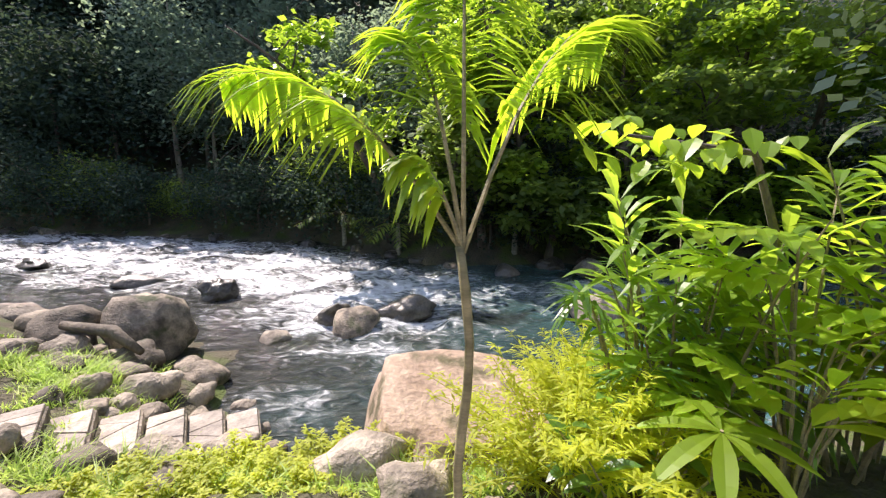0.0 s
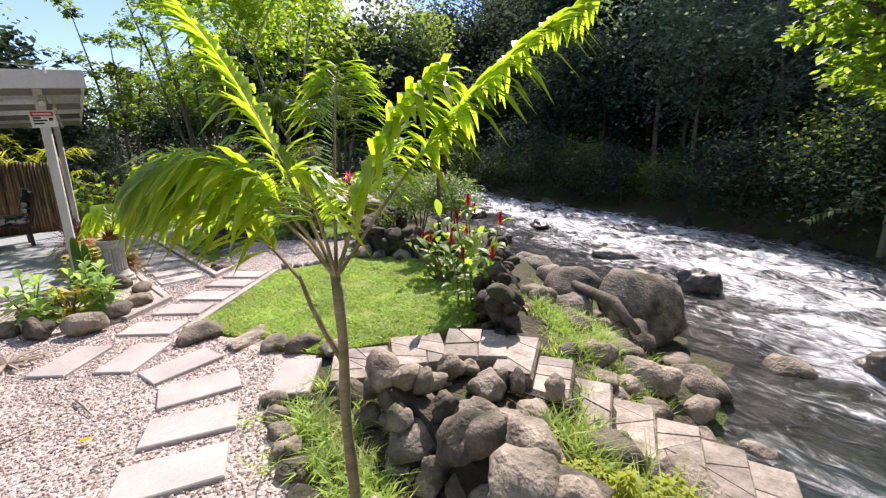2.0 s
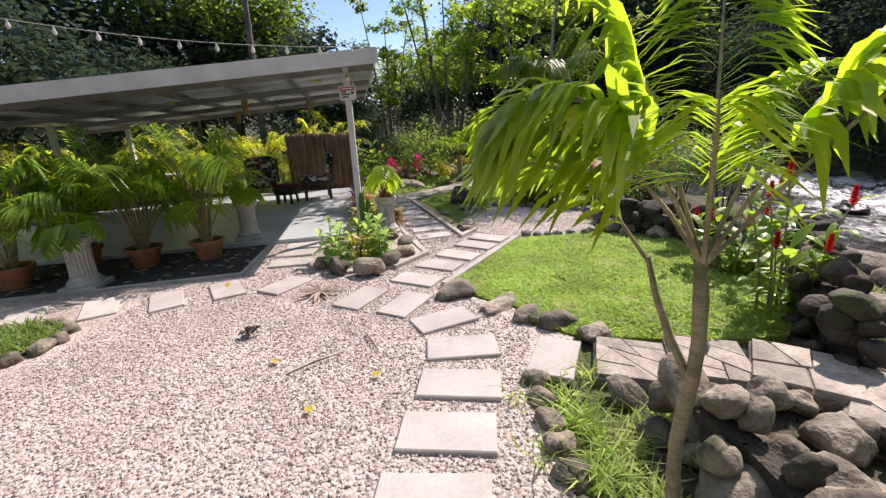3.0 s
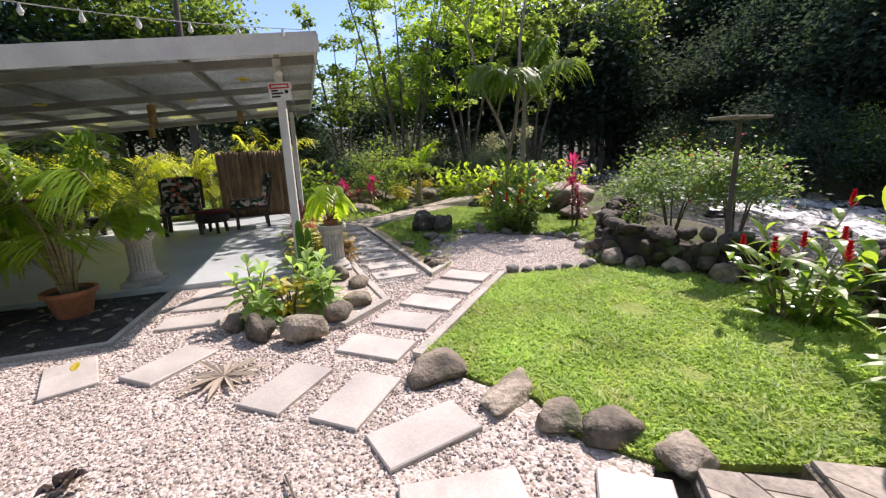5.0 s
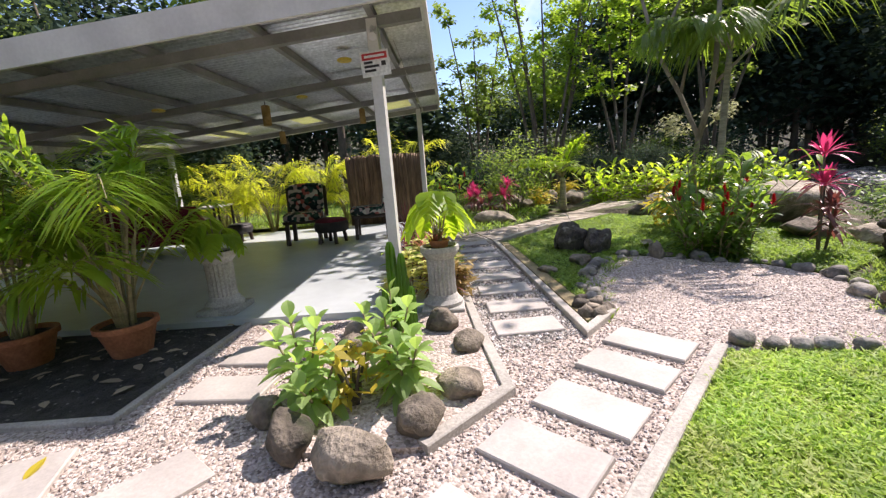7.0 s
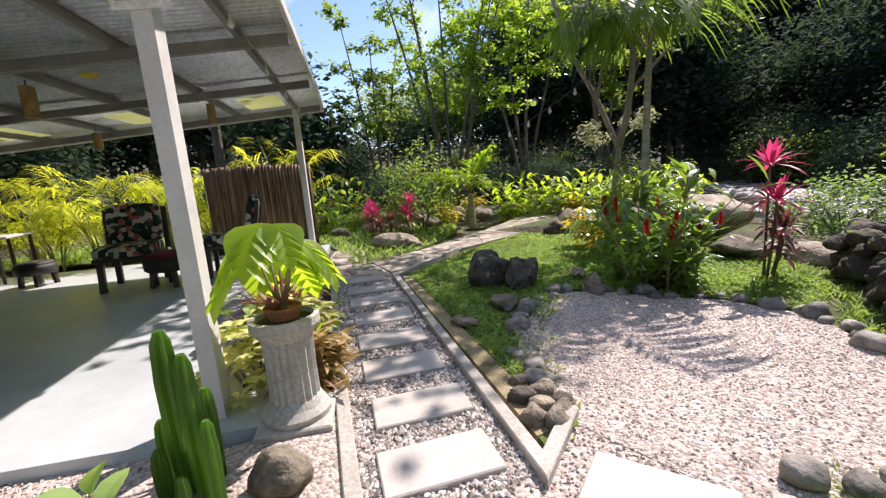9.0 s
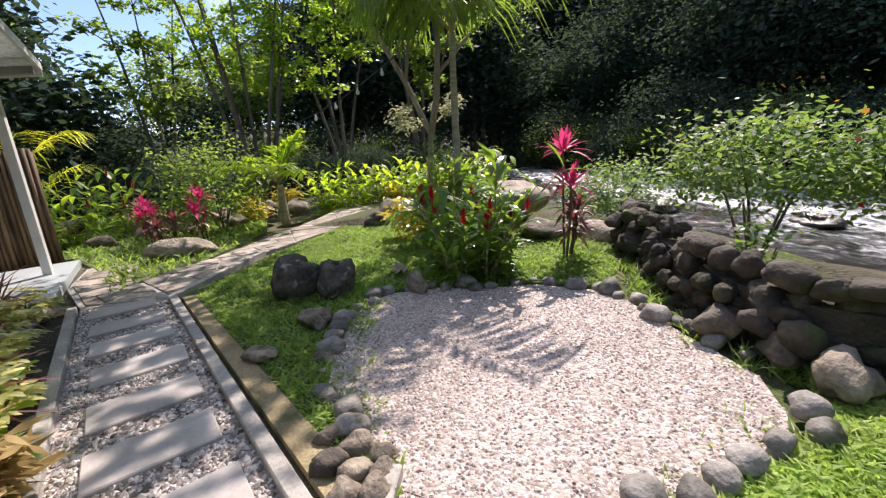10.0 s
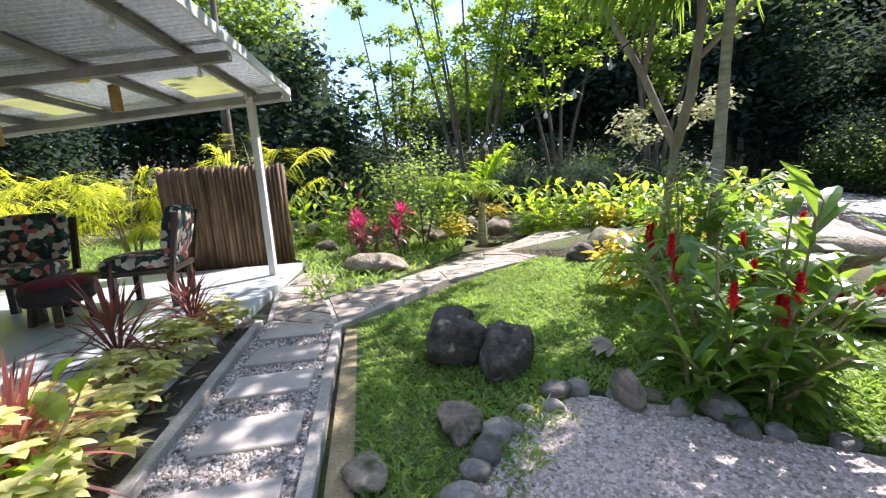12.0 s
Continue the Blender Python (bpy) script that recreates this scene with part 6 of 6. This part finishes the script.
# ---- furniture under the roof ----
def floral():
    m, n, l, p = shader("floral_fabric")
    v = tex(n, l, "voronoi", 16)
    sep = n.new("ShaderNodeSeparateColor")
    l.new(v.outputs["Color"], sep.inputs[0])
    col = ramp(n, [(0.0, (0.015, 0.03, 0.03)), (0.45, (0.03, 0.09, 0.07)), (0.62, (0.5, 0.42, 0.38)), (0.8, (0.45, 0.12, 0.1)), (0.9, (0.6, 0.58, 0.5))])
    col.color_ramp.interpolation = "CONSTANT"
    l.new(sep.outputs[0], col.inputs[0])
    l.new(col.outputs[0], p.inputs["Base Color"])
    p.inputs["Roughness"].default_value = 0.9
    w = tex(n, l, "noise", 120, 3)
    bump(n, l, p, w.outputs[0], 0.3, 0.004)
    return m


M_floral = floral()
M_red_cloth = surface("wine_red_cloth", (0.1, 0.008, 0.02), (0.2, 0.02, 0.04), 5, 90, 0.9, 0.4, 0.004)
M_black = surface("black_wicker", (0.012, 0.012, 0.013), (0.04, 0.036, 0.034), 8, 80, 0.6, 0.6, 0.006)


def cushion(g, c, s, rz=0.0, tilt=0.0):
    """A soft rounded pad."""
    bm = bmesh.new()
    bmesh.ops.create_cube(bm, size=1)
    bmesh.ops.subdivide_edges(bm, edges=bm.edges[:], cuts=4, use_grid_fill=True)
    m = Matrix.Translation(c) @ Matrix.Rotation(rz, 4, "Z") @ Matrix.Rotation(tilt, 4, "Y")
    vs = []
    for v in bm.verts:
        p = v.co
        k = 1 - 0.22 * (abs(p.x * 2) ** 4 * abs(p.y * 2) ** 4 + abs(p.x * 2) ** 4 * abs(p.z * 2) ** 4 + abs(p.z * 2) ** 4 * abs(p.y * 2) ** 4) / 3
        vs.append(m @ Vector((p.x * s[0] * k, p.y * s[1] * k, p.z * s[2] * k)))
    g.add(vs, [tuple(v.index for v in f.verts) for f in bm.faces])
    bm.free()


def armchair(x, y, rz):
    t = thing("armchair", "dark wooden armchair with floral seat and back cushions", "chair", "patio chairs")
    for lx, ly in ((0.24, 0.24), (0.24, -0.24), (-0.24, 0.24), (-0.24, -0.24)):
        g = Geo()
        g.beam((lx, ly, 0), (lx * 0.95, ly * 0.95, 0.34), 0.05, 0.06)
        part("leg", g, M_wood, t)
    g = Geo()
    g.box((0, 0, 0.345), (0.56, 0.56, 0.05), 0, 0, 0.01)
    part("seat_frame", g, M_wood, t)
    g = Geo()
    cushion(g, (0.03, 0, 0.42), (0.58, 0.56, 0.13))
    part("seat", g, M_floral, t, smooth=True)
    g = Geo()
    cushion(g, (-0.27, 0, 0.68), (0.12, 0.54, 0.46), 0, -0.22)
    part("backrest", g, M_floral, t, smooth=True)
    for s in (-1, 1):
        g = Geo()
        g.beam((-0.27, s * 0.29, 0.36), (-0.36, s * 0.29, 0.85), 0.04, 0.05)
        part("back_post", g, M_wood, t)
    t.matrix_basis = pose(x, y, 0.06, 0, 0, rz) @ Matrix.Scale(1.17, 4)
    return t


armchair(-11.62, -3.3, 15)
armchair(-11.92, -2.14, -75)


def stool(x, y, label, top_mat, r=0.24, h=0.36):
    t = thing("footstool", label, "stool", "footstools", at=(x, y, 0.06))
    g = Geo()
    g.lathe([(r * 0.9, h * 0.5), (r, h * 0.56), (r * 1.02, h * 0.8), (r * 0.95, h * 0.92)], n=24)
    part("seat", g, M_black, t, smooth=True)
    g = Geo()
    g.lathe([(r * 0.95, h * 0.9), (r * 0.9, h * 1.0), (r * 0.6, h * 1.05), (0.01, h * 1.06)], n=24)
    part("cushion", g, top_mat, t, smooth=True)
    for a in range(4):
        g = Geo()
        an = a * math.pi / 2 + 0.6
        g.beam((r * 0.8 * math.cos(an), r * 0.8 * math.sin(an), 0), (r * 0.7 * math.cos(an), r * 0.7 * math.sin(an), h * 0.55), 0.05, 0.05)
        part("leg", g, M_wood, t)


stool(-11.4, -2.72, "round black footstool with a wine-red cushion", M_red_cloth, 0.29, 0.42)
stool(-12.25, -5.05, "low round black stool near the palms", M_black, 0.24, 0.34)


def sofa():
    t = thing("sofa", "wine-red upholstered sofa in the pavilion's shade", "sofa")
    for nm, c, s in [("seat", (0, 0, 0.3), (0.75, 1.8, 0.26)), ("backrest", (-0.34, 0, 0.56), (0.2, 1.8, 0.5)), ("armrest", (0, 0.88, 0.42), (0.75, 0.18, 0.34)), ("armrest", (0, -0.88, 0.42), (0.75, 0.18, 0.34))]:
        g = Geo()
        cushion(g, c, s)
        part(nm, g, M_red_cloth, t, smooth=True)
    for lx in (-0.3, 0.3):
        for ly in (-0.8, 0.8):
            g = Geo()
            g.box((lx, ly, 0.09), (0.06, 0.06, 0.2))
            part("foot", g, M_wood, t)
    t.matrix_basis = pose(-11.0, -6.1, 0.06, 0, 0, 25)


sofa()


def side_table():
    t = thing("side_table", "white-topped table with dark turned legs", "table", at=(-12.9, -6.0, 0.06))
    g = Geo()
    g.box((0, 0, 0.7), (0.8, 0.5, 0.04), 0.3, 0, 0.01)
    part("tabletop", g, M_col, t)
    for lx in (-0.3, 0.3):
        for ly in (-0.17, 0.17):
            g = Geo()
            g.tube([(lx, ly, 0), (lx, ly, 0.35), (lx, ly, 0.69)], [0.02, 0.03, 0.022], 8)
            part("leg", g, M_wood, t)


side_table()


def cane_screen():
    t = thing("cane_screen", "curved screen of upright brown cane poles", "screen", at=(-13.8, -2.3, 0))
    rnd.seed(77)
    for i in range(36):
        q = i / 35
        y = -0.95 + 1.75 * q
        x = 0.42 * math.sin(math.pi * (0.15 + 0.8 * q)) - 0.25 - 0.3 * q
        for row in (0, 1):
            g = Geo()
            hh = 1.6 + rv(-0.04, 0.03)
            ox = x - row * 0.05 + rv(-.008, .008)
            g.tube([(ox, y, 0), (ox + rv(-.01, .01), y + rv(-.01, .01), hh * 0.5), (ox, y, hh)], [0.027 + rv(-.004, .004)] * 3, 7)
            part("cane", g, M_canepole, t, smooth=True)


cane_screen()

# ---- sign, lamps and wires ----
M_sign = surface("white_sign_plate", (0.72, 0.72, 0.7), (0.8, 0.8, 0.78), 4, 40, 0.4, 0.05, 0.002)
M_sign_red = surface("red_sign_print", (0.5, 0.03, 0.03), (0.6, 0.05, 0.05), 4, 40, 0.5, 0.05, 0.002)
M_bulb = surface("glass_bulb", (0.6, 0.6, 0.55), (0.75, 0.75, 0.7), 4, 40, 0.15, 0.05, 0.002)
M_straw = surface("woven_cane", (0.3, 0.18, 0.06), (0.5, 0.33, 0.13), 10, 60, 0.7, 0.6, 0.006)
M_amber = surface("amber_lamp_plastic", (0.55, 0.4, 0.03), (0.7, 0.52, 0.06), 4, 40, 0.4, 0.05, 0.002)
t = thing("warning_sign", "white sign plate with a red header on the post", "sign")
for nm, c, s, m in [("plate", (0, 0, 0), (0.004, 0.23, 0.19), M_sign), ("header", (0.004, 0, 0.055), (0.003, 0.2, 0.05), M_sign_red),
                    ("lettering", (0.004, -0.055, 0.012), (0.003, 0.07, 0.018), M_black), ("lettering", (0.004, -0.03, -0.018), (0.003, 0.12, 0.018), M_black), ("lettering", (0.004, -0.045, -0.05), (0.003, 0.09, 0.018), M_black), ("symbol", (0.004, 0.065, -0.005), (0.003, 0.035, 0.035), M_black),
                    ("header_lettering", (0.0065, 0, 0.055), (0.002, 0.16, 0.018), M_sign)]:
    g = Geo()
    g.box(c, s, 0, 0, 0.001)
    part(nm, g, m, t)
t.matrix_basis = pose(-7.918, -0.675, 2.06, 4, 0, 7)
t = thing("security_camera", "small white security camera under the roof corner", "camera", at=(-7.86, -0.66, 2.27))
g = Geo()
g.tube([(-0.06, 0, 0.05), (0, 0, 0.04), (0.02, 0, 0)], [0.012, 0.012, 0.02], 8)
part("bracket", g, M_paint, t)
g = Geo()
g.tube([(-0.02, 0, -0.02), (0.07, 0.02, -0.05)], [0.03, 0.03], 12)
part("housing", g, M_paint, t)


def pendant(u, v, drop, hh, r):
    t = thing("pendant_lamp", "woven cane cylinder lamp hanging from the roof", "lamp", "pendant lamps")
    t.location = pav(u, v, roof_z(v) - 0.06)
    g = Geo()
    g.tube([(0, 0, 0), (0, 0, -drop)], [0.005, 0.005], 5)
    part("cord", g, M_black, t)
    g = Geo()
    g.lathe([(r, -drop - hh), (r * 1.02, -drop - hh * 0.5), (r, -drop), (r * 0.5, -drop + 0.01)], n=18)
    part("shade", g, M_straw, t)


pendant(2.3, 1.9, 0.06, 0.26, 0.055)
pendant(4.6, 2.6, 0.1, 0.22, 0.055)
pendant(3.9, 0.9, 0.05, 0.24, 0.05)
for u, v in [(0.9, 0.45), (2.2, 1.35), (3.6, 1.0), (1.6, 2.9)]:
    g = Geo()
    g.lathe([(0.07, -0.03), (0.075, -0.012), (0.05, 0.0)], n=18)
    thing("ceiling_lamp", "flat amber lamp fixed under the roof", "lamp", "ceiling lamps", at=pav(u, v, roof_z(v) - 0.09), data=g.mesh("ceiling_lamp", M_amber))


def festoon(label, a, b, sag, n, r=0.004):
    t = thing("string_lights", label, "string lights", at=a)
    a, b = Vector(a), Vector(b)
    at = lambda q: (b - a) * q + Vector((0, 0, -sag * 4 * q * (1 - q)))
    g = Geo()
    g.tube([at(i / 16) for i in range(17)], [r] * 17, 5)
    part("wire", g, M_black if sag > 0.3 else M_col, t)
    for i in range(n):
        p = at((i + 0.5) / n)
        g = Geo()
        g.lathe([(0.01, 0), (0.012, -0.03), (0.022, -0.05), (0.024, -0.07), (0.012, -0.09)], tuple(p), 10)
        part("bulb", g, M_bulb, t)


festoon("string of clear bulbs from the roof corner to the trees", pav(-0.46, -0.3, 2.58), (-6.3, -6.5, 3.4), 0.25, 16)
festoon("string of clear bulbs between the garden trees", (-11.2, 2.75, 2.25), (-16.4, 0.5, 2.1), 0.5, 12, 0.008)
festoon("string of bulbs under the roof's long edge", pav(0.5, -0.1, 2.38), pav(5.2, -0.1, 2.38), 0.05, 4)
t = thing("bird_table", "rough wooden post with a thin roof board", "bird table", at=(-6.74, 4.05, -0.06))
g = Geo()
g.tube([(0, 0, -0.1), (0, 0, 0.8), (0.01, 0, 1.6)], [0.03, 0.026, 0.022], 8)
part("post", g, M_bark, t)
g = Geo()
g.box((0, 0, 1.62), (0.28, 0.62, 0.03), 0.2, 0, 0.006)
part("board", g, M_bark_pale, t)

# ---- litter on the gravel ----
L_pale_dry = leafy("bleached_dry_leaf", (0.26, 0.21, 0.15), (0.46, 0.39, 0.31), (0.4, 0.33, 0.2), 0.12, 0.85)
rnd.seed(88)
t = thing("fallen_leaf", "large dried finger-lobed leaf lying on the gravel", "leaf", at=(-5.47, -0.82, 0.02))
for i in range(14):
    g = Geo()
    a = i * 0.449 + rv(-0.12, 0.12)
    g.blade((0, 0, 0.008), (math.cos(a), math.sin(a), rv(0.0, 0.12)), rv(0.17, 0.29), rv(0.025, 0.055), rv(-0.05, 0.1), 6, 0.6)
    part("lobe", g, L_pale_dry, t)
t = thing("fallen_leaf", "curled brown dry leaf lying on the grass", "leaf", at=(-10.05, 2.15, 0.05))
for i in range(6):
    g = Geo()
    a = 3.6 + i * 0.42
    g.blade((0, 0, 0.03), (math.cos(a), math.sin(a), 0.25), rv(0.16, 0.24), 0.06, 0.35, 5, 0.4)
    part("lobe", g, L_pale_dry, t)
t = thing("coconut_husk", "dark brown dried husk lying on the gravel", "husk", at=(-4.65, -1.2, 0.0))
for i in range(7):
    g = Geo()
    a = i * 0.9
    g.blade((rv(-.03, .03), rv(-.03, .03), 0.03), (math.cos(a), math.sin(a), rv(0.4, 1.4)), rv(0.07, 0.11), 0.07, 0.5, 4, 0.5)
    part("flap", g, M_wood, t)
for x, y, a in [(-5.95, -1.9, 0.4), (-3.9, -0.2, 2), (-3.6, -0.5, 4), (-4.2, -0.9, 1)]:
    g = Geo()
    g.blade((0, 0, 0.03), (math.cos(a), math.sin(a), 0), 0.16 if x < -5 else 0.06, 0.05, 0.03, 5, 0.2)
    thing("fallen_leaf", "small yellow fallen leaf on the gravel", "leaf", "fallen leaves", at=(x, y, 0), data=g.mesh("fallen_leaf", L_yellow))
for x, y, a, L in [(-4.0, -0.75, 2.2, 0.4), (-4.5, -0.3, 0.4, 0.3), (-2.9, -0.5, 1.4, 0.16)]:
    g = Geo()
    g.tube([(0, 0, 0.025), (math.cos(a) * L * 0.5, math.sin(a) * L * 0.5, 0.035), (math.cos(a) * L, math.sin(a) * L, 0.02)], [0.005, 0.006, 0.003], 5)
    thing("twig", "thin dry twig lying on the gravel", "twig", "twigs", at=(x, y, 0), data=g.mesh("twig", M_bark))


# ---- loose ground cover ----
def scatter_points(poly, n, seed, bare=()):
    r = random.Random(seed)
    xs, ys = [p[0] for p in poly], [p[1] for p in poly]
    out = []
    while len(out) < n:
        x, y = r.uniform(min(xs), max(xs)), r.uniform(min(ys), max(ys))
        if inside(poly, x, y) and not any(math.hypot(x - a, y - b) < c * r.uniform(0.5, 1.1) for a, b, c in bare):
            out.append((x, y))
    return out


def pebbles(label, places, seed, size=(0.008, 0.017), mat=M_pebble):
    r = random.Random(seed)
    g = Geo()
    fs = [(0, 1, 4), (1, 2, 4), (2, 3, 4), (3, 0, 4), (1, 0, 5), (2, 1, 5), (3, 2, 5), (0, 3, 5)]
    for x, y in places:
        a, s = r.uniform(0, 6.28), r.uniform(*size)
        c, d = math.cos(a) * s, math.sin(a) * s
        k, h = r.uniform(0.6, 0.95), s * r.uniform(0.5, 0.85)
        z = 0.003
        g.add([(x + c, y + d, z + r.uniform(-.3, .3) * h), (x - d * k, y + c * k, z + h * 0.3), (x - c, y - d, z + r.uniform(-.3, .3) * h), (x + d * k, y - c * k, z + h * 0.3), (x + c * 0.3, y + d * 0.3, z + h), (x, y, z - h)], fs)
    thing("loose_gravel", label, "gravel", kind="stuff", data=g.mesh("loose_gravel", mat))


NEAR = [(-10.9, -0.55), (-10.8, 0.1), (-7.4, 0.8), (-7.7, 1.05), (-7.05, 1.5), (-5.4, 0.4), (-4.4, 0.95), (-3.7, 0.72), (-1.5, 0.7), (-1.5, -0.8), (-3.5, -2.6), (-5.9, -2.6), (-6.25, -1.9), (-7.7, -1.9), (-7.7, -0.9), (-6.3, -0.95), (-6.05, -0.15), (-6.55, 0.25), (-7.35, 0.03)]
pebbles("loose pale pink and beige gravel chips", scatter_points(NEAR, 36000, 1), 1, (0.006, 0.0135))
pebbles("loose pale gravel chips of the round plaza", scatter_points(PLAZA, 12000, 2), 2, (0.006, 0.0135))
LANE = [(-7.0, 0.2), (-7.34, 0.78), (-10.85, 0.1), (-11.1, -0.6), (-7.35, 0.1)]
pebbles("mixed grey and white pebbles between the path slabs", scatter_points(LANE, 7000, 3), 3, (0.01, 0.021), M_pebble_mixed)
pebbles("gravel chips in the shaded bed, darkened for its shade", scatter_points(DARKBED, 2500, 4), 4, mat=M_pebble_shade)


def grass(label, places, seed, h=(0.02, 0.05), zf=None, w=0.007, leaf=L_grass):
    r = random.Random(seed)
    g = Geo()
    for x, y in places:
        a, k, s = r.uniform(0, 6.28), r.uniform(*h), r.uniform(0.6, 1.3) * w
        c, d = math.cos(a) * s, math.sin(a) * s
        k *= 0.7 + 0.9 * max(0.0, 0.5 + noise.noise((x * 2.3, y * 2.3, 5)))
        ox, oy = r.uniform(-1.3, 1.3) * k, r.uniform(-1.3, 1.3) * k
        z = zf(x, y) if zf else 0.008
        g.add([(x - c, y - d, z), (x + c, y + d, z), (x + c * 0.8 + ox * 0.5, y + d * 0.8 + oy * 0.5, z + k * 0.65), (x - c * 0.8 + ox * 0.5, y - d * 0.8 + oy * 0.5, z + k * 0.65), (x + ox * 1.3, y + oy * 1.3, z + k)], [(0, 1, 2, 3), (3, 2, 4)])
    thing("grass", label, "grass", kind="stuff", data=g.mesh("grass", leaf))


grass("short bright green lawn grass", scatter_points(LAWN, 56000, 11, ((-5.75, 2.2, 0.26), (-5.0, 2.75, 0.2), (-5.35, 3.2, 0.4), (-4.75, 1.9, 0.14), (-5.3, 1.5, 0.1), (-6.2, 2.6, 0.12))), 11, (0.01, 0.036), w=0.009)
TURF = [(-7.5, 0.99)] + LAWN_FAR[1:-1] + [(-10.85, 0.34)]
grass("lawn grass beside the path, colour deepened for shade", scatter_points(TURF, 42000, 12), 12, (0.014, 0.038), w=0.01, leaf=L_grass_shade)
grass("rough grass behind the pavilion", scatter_points(LAWN_BACK, 12000, 13), 13, (0.04, 0.1), w=0.016, leaf=L_grass_shade)


def tufts(line, n, spread, seed, per=22):
    r = random.Random(seed)
    out = []
    for i in range(n):
        x, y = r.choice(line)
        cx, cy = x + r.gauss(0, spread), y + r.gauss(0, spread)
        out += [(cx + r.gauss(0, 0.035), cy + r.gauss(0, 0.035)) for _ in range(per)]
    return out


EDGE = along([(-7.2, 2.9), (-6.9, 3.0), (-6.2, 3.4), (-5.6, 3.9)], 0.1) + along([(-7.1, 1.75), (-7.0, 2.5)], 0.1) + along([(-9.2, 4.1), (-8.2, 3.3), (-7.4, 2.9)], 0.1) + along([(-9.4, 1.55), (-8.4, 1.05), (-7.9, 0.95)], 0.12)
grass("longer grass tufts among the edging stones", tufts(EDGE, 110, 0.07, 14), 14, (0.03, 0.075), land, 0.007, L_grass_shade)
SIDE = along([(-3.2, 3.3), (-3.6, 3.9), (-4.0, 3.5), (-3.0, 4.2)], 0.1) + along([(-3.5, 0.95), (-2.9, 0.95), (-2.4, 1.0)], 0.1) + along([(-2.6, 2.2), (-1.6, 2.3), (-0.6, 2.2), (0.6, 1.9)], 0.1)
grass("weedy grass tufts on the stony river bank", tufts(SIDE, 260, 0.16, 15), 15, (0.05, 0.12), land, 0.006)
r5 = random.Random(16)
g = Geo()
for x, y in scatter_points(DARKBED, 120, 17) + scatter_points(STRIP, 60, 18) + tufts(SIDE, 10, 0.2, 19, 8):
    a = r5.uniform(0, 6.28)
    g.blade((x, y, max(0.02, land(x, y) + 0.03) if y < 1.2 else land(x, y) + 0.02), (math.cos(a), math.sin(a), r5.uniform(-0.05, 0.15)), r5.uniform(0.07, 0.16), r5.uniform(0.03, 0.07), 0.08, 3, 0.3)
thing("leaf_litter", "scattered dry brown leaves on the beds", "leaves", kind="stuff", data=g.mesh("leaf_litter", L_dry))

for x, y, s, sd in [(-8.62, -0.42, 0.5, 1), (-8.95, -0.78, 0.42, 2)]:
    ginger("bright broad-leaved green plant beside the path", x, y, 0.02, s, 7, L_bright, 0.24, 0.1, None, 300 + sd, 0.7, "path_plant", 6)
cordyline("rosy narrow-leaved cordyline along the path", -8.95, -0.6, 0.02, [(0, 0, 0.3), (0.06, 0.04, 0.2)], L_maroon, L_rosy, 305, 0.42, 0.022, 34)

BANKSIDE = [(-2.4, 3.1), (-3.0, 3.3), (-3.5, 3.5), (-4.0, 3.9), (-4.6, 4.3)]
grass("mossy grass growing between the bank stones", tufts(along(BANKSIDE, 0.1), 110, 0.22, 25), 25, (0.025, 0.06), land, 0.006)

# small stone-edged weed bed at the yard's side
rnd.seed(401)
for i in range(15):
    a = i * 0.419
    q = rnd.uniform(0.12, 0.2)
    rock(-4.8 + 0.4 * math.cos(a), -3.15 + 0.4 * math.sin(a), -0.02, (q * 1.2, q, q * 0.75), kinds=ROCKS, label="mossy stone round a small weedy bed", group="bed-edge stones")
ROUND = [(-4.8 + 0.37 * math.cos(i * 0.63), -3.15 + 0.37 * math.sin(i * 0.63)) for i in range(10)]
sheet("ground_weed_bed", ROUND, 0.02, M_soil, "small round soil bed in the gravel yard", "soil")
grass("low weedy grass in the small bed", scatter_points(ROUND, 900, 402), 402, (0.03, 0.08), lambda x, y: 0.02, 0.007, L_grass_shade)
